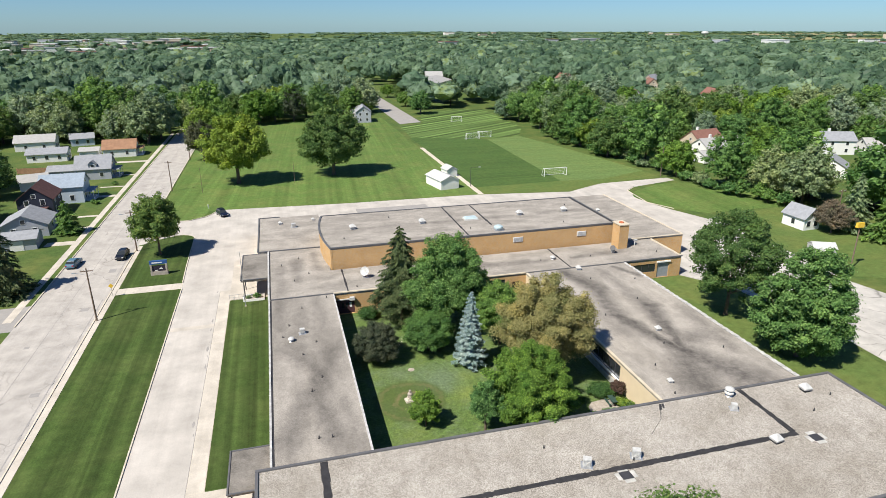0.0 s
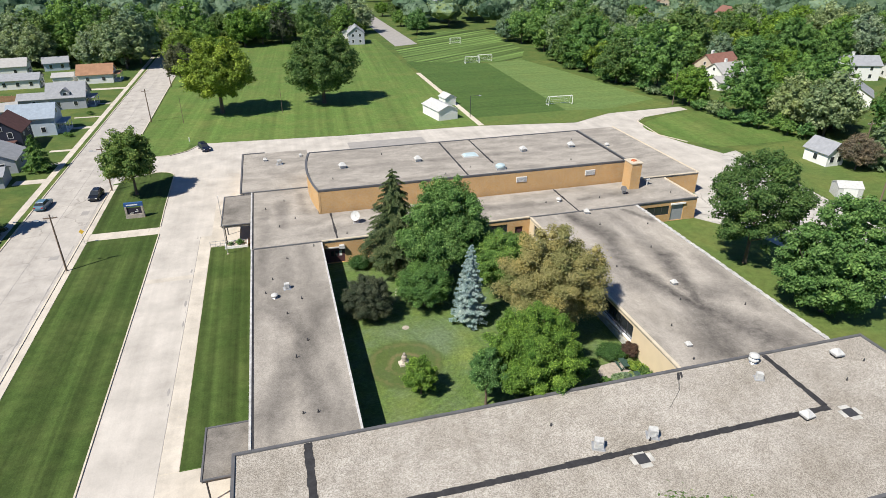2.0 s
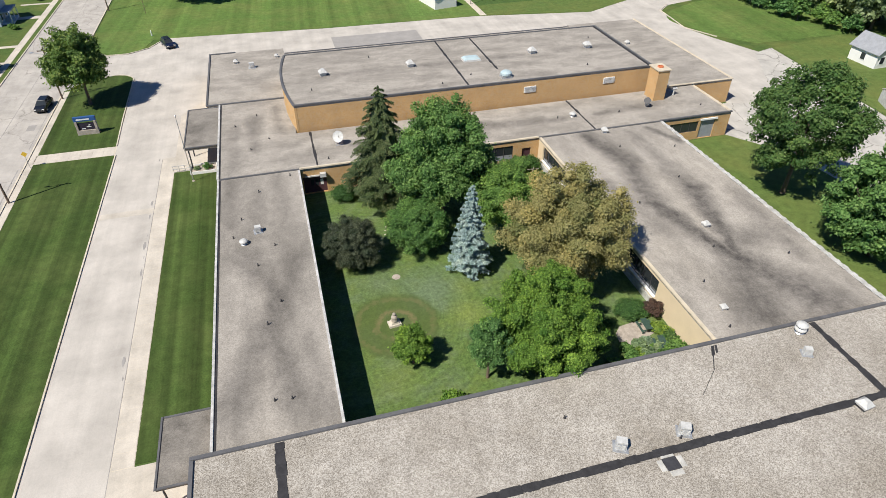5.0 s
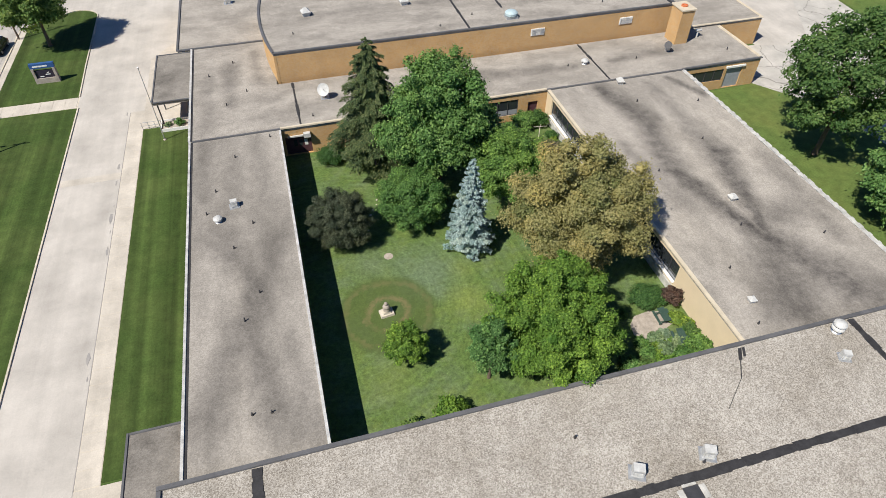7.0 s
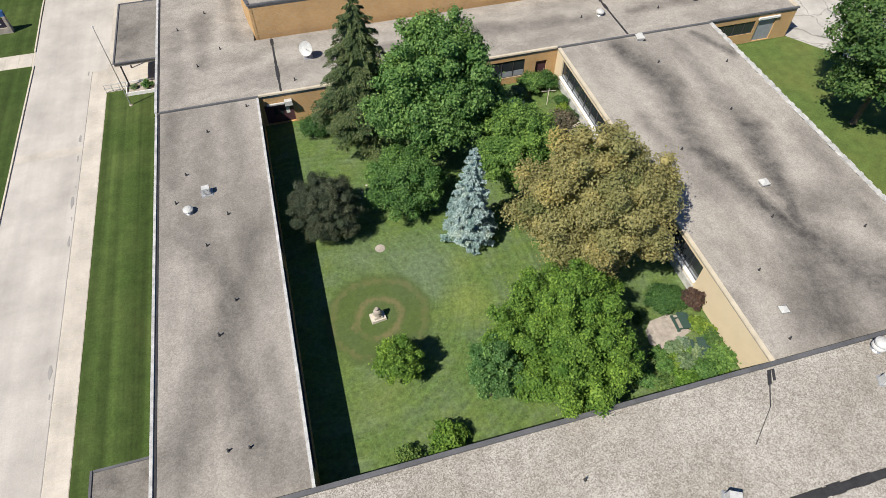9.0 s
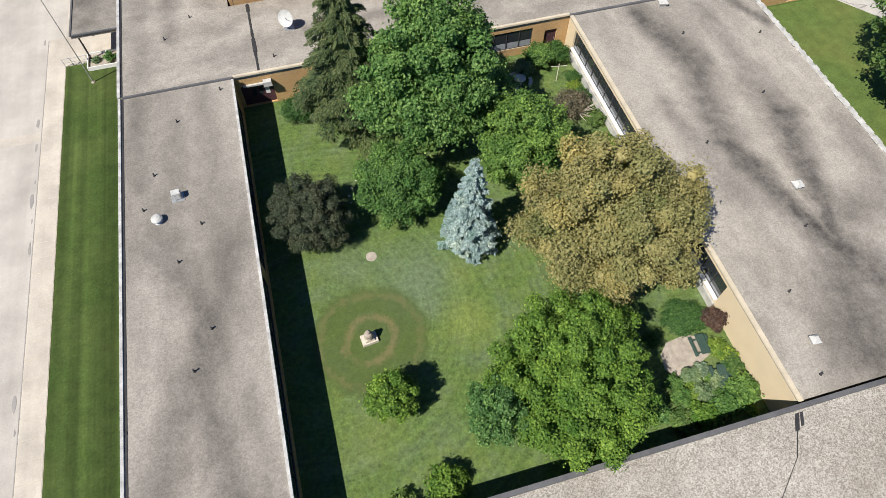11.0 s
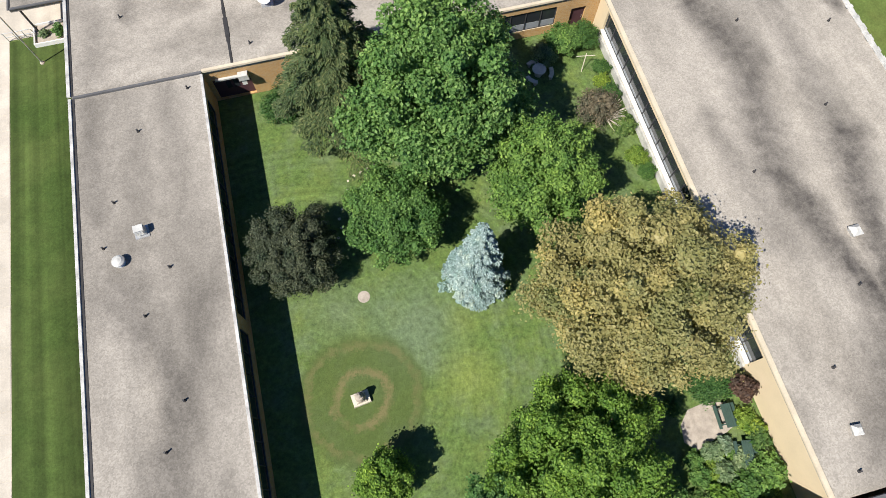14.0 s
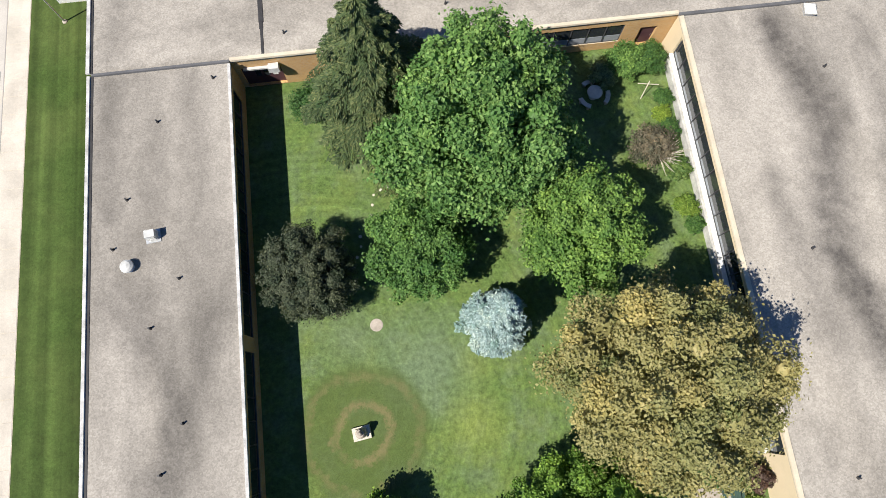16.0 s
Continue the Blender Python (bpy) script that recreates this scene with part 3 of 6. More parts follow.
sheet("lawn_loop", [(95, 146), *arc(98, 139, 7, 130, 215, 6), (94.5, 128), (100, 122), (125, 122), (125, 145), (111, 151.5), (104, 150.5)], 0.03, GRASS_FIELD, "mown lawn inside the driveway loop", "lawn", 0.06)
sheet("courtyard", rect(6.35, 38.7, 49.7, 89.2), 0.03, COURT, "courtyard lawn with round mowing marks and dry patches", "lawn", 0.06)

sheet("street", rect(-41.2, -30.0, -60, 300), 0.02, ROAD, "pale worn concrete street with cracks", "road", 0.05)
sheet("side_street", [(-41.2, 96.5), (-41.2, 106), (-110, 104), (-110, 95)], 0.015, ASPHALT, "side street joining from the west", "road", 0.05)
sheet("far_road", [(56.6, 286), (67.6, 290), (67.1, 430), (62.5, 580), (60, 900), (56, 900), (57, 560), (57, 415)], 0.02, ASPHALT, "pale road running into the town", "road", 0.05)
DRIVEWAY = [(-18.2, 20), (-11.8, 20), (-11.8, 104), (-10.0, 104), (-10.0, 114), (-5.2, 114), (-5.2, 131), (76.4, 131), (76.4, 99), (84, 96), (97, 118),
            (93.5, 127), (91.5, 134), (93, 146.5), (97, 150), (108.8, 153), (113, 154), (112.6, 157.4), (89.4, 156.2), (77, 150.0), (50.6, 154), (17, 154.6), (-3, 156.1), (-15, 157),
            (-18, 151.5), (-21.6, 149.2), (-25.4, 149.4), (-30.1, 152), (-30.1, 133.5), (-27, 135.2), (-24.4, 136.6), (-21, 138.1), (-19.1, 136), (-18.7, 119)]
sheet("driveway", DRIVEWAY, 0.024, DRIVE, "pale sunlit concrete driveway round the school", "driveway", 0.05)
sheet("asphalt_pad", rect(17.5, 35.5, 133, 148.5), 0.03, ASPHALT, "grey asphalt pad behind the gymnasium", "pavement", 0.05)
sheet("parking_lot", [(76.4, 20), (130, 20), (98, 72.7), (96.2, 81), (77.6, 64)], 0.024, LOT, "cracked pale concrete parking lot", "pavement", 0.05)
sheet("entrance_apron", [(-10.1, 99.6), (-3.4, 99.6), (-3.4, 118), (-7.2, 122.5), (-10.1, 118)], 0.036, WALKC, "pale concrete apron under the entrance canopy", "pavement", 0.05)
sheet("south_apron", rect(-11.8, -4.6, 20, 53), 0.03, WALKC, "concrete apron by the side door", "pavement", 0.05)
sheet("garden_patio", [(33.0, 54.9), (33.6, 54.2), (34.8, 54.5), (36.0, 54.8), (37.0, 55.2), (37.0, 56.5), (35.6, 57.0), (34.0, 56.8), (33.2, 56.0)], 0.045, EARTH, "small stone patio in the planting bed", "pavement", 0.05)


def kerb(name, pts, label="pale concrete kerb edging the paving", width=0.16):
    s = Shape()
    for (ax, ay), (bx, by) in zip(pts, pts[1:]):
        d = Vector((bx - ax, by - ay))
        nrm = Vector((-d.y, d.x)).normalized() * width
        s.add([(ax, ay, 0), (bx, by, 0), (bx + nrm.x, by + nrm.y, 0), (ax + nrm.x, ay + nrm.y, 0), (ax, ay, 0.14), (bx, by, 0.14), (bx + nrm.x, by + nrm.y, 0.13), (ax + nrm.x, ay + nrm.y, 0.13)],
              [(4, 5, 6, 7), (0, 1, 5, 4), (1, 2, 6, 5), (2, 3, 7, 6), (3, 0, 4, 7)])
    return structure(name, s, KERB, label, "kerb")


sheet("gutter_east", rect(-30.0, -29.0, 20, 133), 0.045, WALKC, "pale concrete gutter strip along the street", "pavement", 0.06)
kerb("kerb_drive_west", [(-18.3, 20), (-18.3, 106.9)])
kerb("kerb_island", [(-18.5, 109.8), (-18.8, 119), *arc(-22.3, 135.2, 3.3, 10, 100), (-26.5, 136.6)])
kerb("kerb_street_east", [(-29.9, 20), (-29.9, 133)], width=0.2)
kerb("kerb_street_north", [(-29.9, 152.5), (-29.9, 290)], width=0.2)
kerb("kerb_street_west", [(-41.3, 290), (-41.3, 98)], width=0.2)
kerb("kerb_field", [(-29.9, 152.2), (-25.4, 149.4), (-21.6, 149.3), (-18, 151.6), (-15, 157.1)], width=0.2)
kerb("kerb_loop", [(94.6, 127.6), (91.4, 134.5), (93, 146.8), (97, 150.3)], width=0.2)


# ---- school: walls, roofs and windows ----
R = 3.8
WT = 0.35


def school_block(name, label, x0, x1, y0, y1, z, roof_mat, wall_mat, openings=None, skip=""):
    """A flat-roofed block: four walls of real thickness and a roof slab."""
    openings = openings or {}
    b = thing(name, label, "school building")
    sides = {"s": ("x", y0, x0, x1, WT), "n": ("x", y1, x0, x1, -WT), "w": ("y", x0, y0 + WT, y1 - WT, WT), "e": ("y", x1, y0 + WT, y1 - WT, -WT)}
    for key, (axis, at, a, c, th) in sides.items():
        if key not in skip:
            part("wall", wall_run(Shape(), axis, at, a, c, 0, z - 0.32, th, openings.get(key, ())), wall_mat, b)
    part("roof", Shape().box(x0, x1, y0, y1, z - 0.32, z), roof_mat, b)
    return b


def seam(parent, x0, x1, y0, y1, z, patches=0, seed=1):
    """A raised tar-covered expansion joint with uneven patches."""
    rnd = random.Random(seed)
    s = Shape().box(x0, x1, y0, y1, z, z + 0.035, 0.03)
    along_x = (x1 - x0) > (y1 - y0)
    for _ in range(patches):
        if along_x:
            c, w = rnd.uniform(x0, x1), rnd.uniform(0.25, 0.6)
            e = rnd.uniform(0.02, 0.09)
            s.box(max(x0, c - w), min(x1, c + w), y0 - e, y1 + rnd.uniform(0.02, 0.09), z, z + 0.045 + rnd.uniform(0, 0.01), 0.03)
        else:
            c, w = rnd.uniform(y0, y1), rnd.uniform(0.25, 0.6)
            e = rnd.uniform(0.02, 0.09)
            s.box(x0 - e, x1 + rnd.uniform(0.02, 0.09), max(y0, c - w), min(y1, c + w), z, z + 0.045 + rnd.uniform(0, 0.01), 0.03)
    return part("expansion_joint", s, TAR, parent, "black tar expansion joint")


# front block with the gravel roof
FZ = 4.2
front = school_block("front_block", "flat gravel-roofed front school block with dark metal edging", -4.6, 60.7, 31.5, 49.35, FZ, GRAVEL, BRICK)
coping(front, -4.75, 60.85, 49.15, 49.5, FZ, COPING_D)
coping(front, -4.75, -4.42, 31.35, 49.15, FZ, COPING_D)
coping(front, 60.5, 60.85, 31.35, 49.15, FZ, COPING_D)
coping(front, -4.42, 60.5, 31.35, 31.7, FZ, COPING_D)
seam(front, 1.2, 1.85, 41.2, 49.1, FZ, 10, 1)
seam(front, 1.2, 48.2, 40.62, 41.16, FZ, 70, 2)
seam(front, 47.75, 48.25, 41.2, 49.1, FZ, 14, 3)

# west classroom wing
wing = school_block("classroom_wing", "low classroom wing with a stained grey flat roof", -3.2, 6.35, 49.7, 89.2, R, ROOF_W, BRICK,
                    {"e": [(51.5, 69.0, 1.0, 3.1), (70.0, 87.5, 1.0, 3.1)], "w": [(56, 70, 1.0, 3.0), (72, 87, 1.0, 3.0)]})
window(wing, "y", 6.35, 51.5, 69.0, 1.0, 3.1, -1, 12)
window(wing, "y", 6.35, 70.0, 87.5, 1.0, 3.1, -1, 12)
window(wing, "y", -3.2, 56, 70, 1.0, 3.0, 1, 10)
window(wing, "y", -3.2, 72, 87, 1.0, 3.0, 1, 10)
coping(wing, -3.46, -3.2, 49.55, 89.1, R, COPING_L, 0.12, "pale metal roof edge")
part("gutter_line", Shape().box(-3.18, -3.02, 49.6, 89.0, R, R + 0.03), TAR, wing)
coping(wing, 6.22, 6.47, 49.55, 88.95, R, COPING_L, 0.12, "pale metal roof edge")
coping(wing, -3.1, 6.4, 89.02, 89.24, R, COPING_D, 0.16)

# middle range
mid = school_block("middle_range", "low middle range with a grey flat roof and buff brick walls", -3.25, 69.0, 89.25, 99.3, R - 0.02, ROOF_M, BRICK,
                   {"s": [(6.7, 9.6, 0.1, 2.5), (24.5, 35.0, 0.9, 3.0), (36.3, 37.6, 0.1, 2.4), (58.4, 63.8, 1.3, 2.9), (64.2, 66.6, 0.1, 3.0)]})
window(mid, "x", 89.25, 24.5, 35.0, 0.9, 3.0, 1, 8, panel=0.7)
window(mid, "x", 89.25, 58.4, 63.8, 1.3, 2.9, 1, 4)
coping(mid, 6.4, 38.6, 89.1, 89.4, R - 0.02, COPING_T, 0.16, "pale tan roof edge")
coping(mid, 57.3, 69.15, 89.1, 89.4, R - 0.02, COPING_D, 0.14)
coping(mid, 68.85, 69.15, 89.4, 99.0, R - 0.02, COPING_T, 0.16, "pale tan roof edge")
seam(mid, 8.62, 8.84, 89.5, 99.2, R - 0.02, 5, 4)
seam(mid, 47.05, 47.3, 89.5, 99.2, R - 0.02, 5, 5)
part("roller_door", Shape().box(64.2, 66.6, 89.4, 89.5, 0.1, 3.0), PANEL, mid, "grey roller door")
part("lintel", Shape().box(64.0, 66.8, 89.05, 89.24, 3.0, 3.25), FRAME_W, mid, "white door lintel")
door = part("door", Shape().box(36.3, 37.6, 89.45, 89.52, 0.1, 2.4), MAROON, mid, "dark maroon door")
part("handle", Shape().rod((37.45, 89.4, 1.0), (37.45, 89.4, 1.3), 0.02), METAL_G, door)
alcove = part("door", Shape().box(6.7, 9.6, 89.45, 89.52, 0.1, 2.5), MAROON, mid, "dark maroon double door")
for ax in (7.6, 8.2, 8.8):
    part("pane", Shape().box(ax, ax + 0.38, 89.43, 89.448, 1.1, 1.9), FRAME_W if ax > 8.5 else GLASS, alcove)

# west lobby, between the middle range and the north-west block
lobby = school_block("lobby_block", "low lobby block with a grey flat roof", -3.3, 6.55, 99.32, 111.5, R - 0.025, ROOF_M, BRICK)
part("roof", Shape().box(6.0, 6.9, 99.32, 111.5, R - 0.3, R - 0.03), ROOF_M, lobby)
coping(lobby, -3.55, -3.25, 89.3, 111.6, R - 0.02, COPING_L, 0.12, "pale metal roof edge")
part("gutter_line", Shape().box(-3.25, -3.1, 89.3, 111.4, R - 0.02, R + 0.015), TAR, lobby)
nw = school_block("north_west_block", "grey flat-roofed block at the gymnasium's curved end", -5.2, 7.4, 111.6, 133.6, R, ROOF_M, BRICK)
coping(nw, -5.35, 6.3, 111.45, 111.75, R, COPING_D, 0.14)
coping(nw, -5.4, -5.1, 111.75, 133.7, R, COPING_D, 0.14)
coping(nw, -5.1, -0.9, 133.4, 133.75, R, COPING_D, 0.14)
east_block = school_block("north_east_block", "grey flat-roofed block beyond the gymnasium", 61.9, 76.4, 99.35, 131.1, R + 0.25, ROOF_G, BRICK)
coping(east_block, 61.9, 76.5, 99.2, 99.5, R + 0.25, COPING_T, 0.12, "pale tan roof edge")
coping(east_block, 76.25, 76.55, 99.5, 131.2, R + 0.25, COPING_T, 0.12, "pale tan roof edge")
north_strip = school_block("north_strip", "low grey flat-roofed strip behind the gymnasium", 7.42, 61.88, 119.6, 130.9, R, ROOF_G, BRICK)
coping(north_strip, 7.45, 61.85, 130.7, 131.0, R, COPING_D, 0.12)

# gymnasium with its bowed west end
GZ = 7.5
BOW = [(7.1 - 1.05 * (1 - ((y - 109.6) / 9.7) ** 2), y) for y in [119.3 - i * (19.4 / 12) for i in range(13)]]
gym = thing("gymnasium", "tall buff brick gymnasium with bowed end and flat roof", "school building")
outline = [(61.5, 99.9), (61.5, 119.5)] + BOW
part("roof", Shape().prism(outline, GZ - 0.3, GZ), ROOF_G, gym)


def bowed(outer, inner, z0, z1):
    """One continuous bowed strip that follows the west end."""
    n = len(BOW)
    vs = [(x + o, y, z) for o, z in ((outer, z0), (inner, z0), (inner, z1), (outer, z1)) for x, y in BOW]
    fs = [(r * n + i, r * n + i + 1, ((r + 1) % 4) * n + i + 1, ((r + 1) % 4) * n + i) for r in range(4) for i in range(n - 1)]
    return Shape().add(vs, fs + [(0, n, 2 * n, 3 * n), (n - 1, 4 * n - 1, 3 * n - 1, 2 * n - 1)])


part("wall", bowed(0.0, 0.35, 0.0, GZ - 0.3), BRICK, gym)
part("wall", Shape().box(7.4, 61.5, 99.9, 100.25, 0, GZ - 0.3), BRICK, gym)
part("wall", Shape().box(7.4, 61.5, 119.15, 119.5, 0, GZ - 0.3), BRICK, gym)
part("wall", Shape().box(61.15, 61.5, 100.25, 119.15, 0, GZ - 0.3), BRICK, gym)
part("coping", bowed(-0.12, 0.2, GZ, GZ + 0.13), COPING_D, gym)
coping(gym, 7.0, 61.6, 99.78, 100.05, GZ, COPING_D, 0.13)
coping(gym, 7.2, 61.6, 119.3, 119.6, GZ, COPING_D, 0.13)
coping(gym, 61.3, 61.6, 100.05, 119.3, GZ, COPING_D, 0.13)
seam(gym, 31.85, 32.15, 100.1, 119.3, GZ, 4, 6)
seam(gym, 37.9, 38.2, 105.0, 119.3, GZ, 4, 7)
part("upper_step", Shape().box(60.9, 61.25, 100.1, 119.3, GZ, GZ + 0.05), TAR, gym)
for px in (41.4, 54.3):
    v = part("wall_vent", Shape().box(px - 0.95, px + 0.95, 99.82, 99.9, 5.5, 6.45), FRAME_W, gym, "white louvred wall vent")
    for k in range(6):
        part("slat", Shape().box(px - 0.85, px + 0.85, 99.78, 99.82, 5.58 + k * 0.14, 5.66 + k * 0.14), COPING_L, v)
chimney = thing("brick_chimney", "square buff brick chimney beside the gymnasium", "chimney")
part("shaft", Shape().box(59.8, 61.7, 95.6, 98.1, R - 0.02, 8.35), BRICK, chimney)
part("cap", Shape().box(59.68, 61.82, 95.48, 98.22, 8.35, 8.52), COPING_T, chimney)
part("pot", Shape().lathe([(0.45, 8.52), (0.45, 8.66), (0.3, 8.68), (0.3, 8.56)], at=(60.75, 96.85)), ORANGE, chimney, "red clay flue ring")

# east wing
east = school_block("east_wing", "long east wing with a heavily stained grey flat roof", 38.7, 57.3, 49.7, 89.2, R, ROOF_E, CREAM,
                    {"w": [(58.6, 87.6, 1.15, 3.25)], "e": [(52, 70, 1.0, 3.0), (71, 88, 1.0, 3.0)]})
window(east, "y", 38.8, 58.6, 87.6, 1.15, 3.25, 1, 20, panel=0.3)
window(east, "y", 57.3, 52, 70, 1.0, 3.0, -1, 12)
window(east, "y", 57.3, 71, 88, 1.0, 3.0, -1, 12)
part("apron_panel", Shape().box(38.46, 38.69, 58.5, 87.7, 0.0, 0.8, 0.02), COPING_L, east, "white painted panel under the windows")
part("sill", Shape().box(38.5, 38.84, 58.62, 87.58, 1.152, 1.2), FRAME_W, east, "white window sill")
coping(east, 38.55, 38.9, 49.6, 88.95, R, COPING_T, 0.12, "pale tan roof edge")
coping(east, 57.05, 57.45, 49.6, 88.95, R, COPING_L, 0.12, "pale crumbling roof edge")
coping(east, 38.55, 57.45, 88.95, 89.22, R, COPING_D, 0.14)
rndc = random.Random(5)
for k in range(34):
    cy = 50.2 + k * 1.12
    part("coping_clip", Shape().box(57.03 - rndc.uniform(0, 0.15), 57.5, cy, cy + rndc.uniform(0.3, 0.9), R + 0.121, R + 0.16, 0.02), COPING_L, east)

# canopies
can = thing("entrance_canopy", "flat dark-roofed entrance canopy on slim columns", "canopy")
part("deck", Shape().box(-7.9, -3.56, 99.2, 111.4, 3.2, 3.55), ROOF_D, can)
part("soffit", Shape().box(-7.75, -3.6, 99.35, 111.25, 3.1, 3.2), SOFFIT, can)
coping(can, -8.0, -7.8, 99.1, 111.5, 3.55, COPING_D, 0.08)
coping(can, -7.8, -3.56, 99.1, 99.3, 3.55, COPING_D, 0.08)
coping(can, -7.8, -3.56, 111.3, 111.5, 3.55, COPING_D, 0.08)
for cy in (99.8, 103.6, 107.4, 110.8):
    part("column", Shape().rod((-7.5, cy, 0.03), (-7.5, cy, 3.1), 0.09), METAL_D, can)
part("sign_board", Shape().box(-5.5, -3.7, 111.42, 111.6, 3.2, 3.62), COPING_T, can)
can2 = thing("side_canopy", "small flat-roofed side door canopy", "canopy")
part("deck", Shape().box(-7.3, -3.51, 48.4, 54.7, 2.7, 2.98), ROOF_D, can2)
coping(can2, -7.4, -7.2, 48.3, 54.8, 2.98, COPING_D, 0.08)
coping(can2, -7.2, -3.51, 54.6, 54.8, 2.98, COPING_D, 0.08)
coping(can2, -7.2, -4.76, 48.3, 48.5, 2.98, COPING_D, 0.08)
for cx, cy in ((-7.0, 48.8), (-7.0, 54.3)):
    part("column", Shape().rod((cx, cy, 0.03), (cx, cy, 2.7), 0.08), METAL_D, can2)


# ---- trees ----
def leaf_mesh(name, centres, normals, sizes, rng, material, aspect=0.62, fold=0.25, along=None, core=None, tones=None):
    """Many folded diamond leaves as one mesh, over a rough core of triangles if one is given."""
    n = len(centres)
    normals = normals / np.linalg.norm(normals, axis=1)[:, None]
    r = rng.normal(size=(n, 3))
    t = np.cross(normals, r) if along is None else along - normals * np.sum(along * normals, axis=1)[:, None]
    t /= np.linalg.norm(t, axis=1)[:, None] + 1e-9
    b = np.cross(normals, t)
    s = sizes[:, None]
    pts = np.empty((n, 4, 3), np.float32)
    pts[:, 0] = centres - t * s * 0.5
    pts[:, 1] = centres + b * s * aspect * 0.5 + normals * s * fold * 0.5
    pts[:, 2] = centres + t * s * 0.5
    pts[:, 3] = centres - b * s * aspect * 0.5 + normals * s * fold * 0.5
    co = pts.reshape(-1, 3)
    loops = np.arange(n * 4, dtype=np.int32)
    starts = np.arange(0, n * 4, 4, dtype=np.int32)
    if core is not None:
        cv, cf = core
        loops = np.concatenate([loops, (cf + n * 4).ravel().astype(np.int32)])
        starts = np.concatenate([starts, n * 4 + np.arange(0, len(cf) * 3, 3, dtype=np.int32)])
        co = np.concatenate([co, cv.astype(np.float32)])
    me = bpy.data.meshes.new(name)
    me.vertices.add(len(co))
    me.vertices.foreach_set("co", co.ravel())
    me.loops.add(len(loops))
    me.loops.foreach_set("vertex_index", loops)
    me.polygons.add(len(starts))
    me.polygons.foreach_set("loop_start", starts)
    me.materials.append(material)
    me.update(calc_edges=True)
    me.shade_flat()
    tone = me.attributes.new("tone", "FLOAT", "POINT")
    val = np.full(len(co), 0.5, np.float32)
    if tones is not None:
        val[:n * 4] = np.repeat(tones[:n], 4)
        val[n * 4:] = tones[n:]
    tone.data.foreach_set("value", val)
    return me


def ico(sub):
    """Unit directions and triangles of an icosphere."""
    bm = bmesh.new()
    bmesh.ops.create_icosphere(bm, subdivisions=sub, radius=1.0)
    bm.verts.ensure_lookup_table()
    v = np.array([tuple(x.co) for x in bm.verts])
    f = np.array([[x.index for x in p.verts] for p in bm.faces])
    bm.free()
    return v, f


def sphere_dirs(n, rng, low=-1.0):
    z = rng.uniform(low, 1, n)
    a = rng.uniform(0, 2 * math.pi, n)
    q = np.sqrt(1 - z * z)
    return np.stack([q * np.cos(a), q * np.sin(a), z], 1)


def blobs(centres, radii, squash, sub, rng, rough=0.16):
    """Uneven faceted bodies, one for each leafy clump, as one set of triangles."""
    iv, tri = ico(sub)
    n, k = len(centres), len(iv)
    r = radii[:, None] * rng.uniform(1 - rough, 1 + rough, (n, k))
    v = centres[:, None, :] + iv[None] * r[:, :, None] * squash
    return v.reshape(-1, 3), (tri[None] + (np.arange(n) * k)[:, None, None]).reshape(-1, 3)


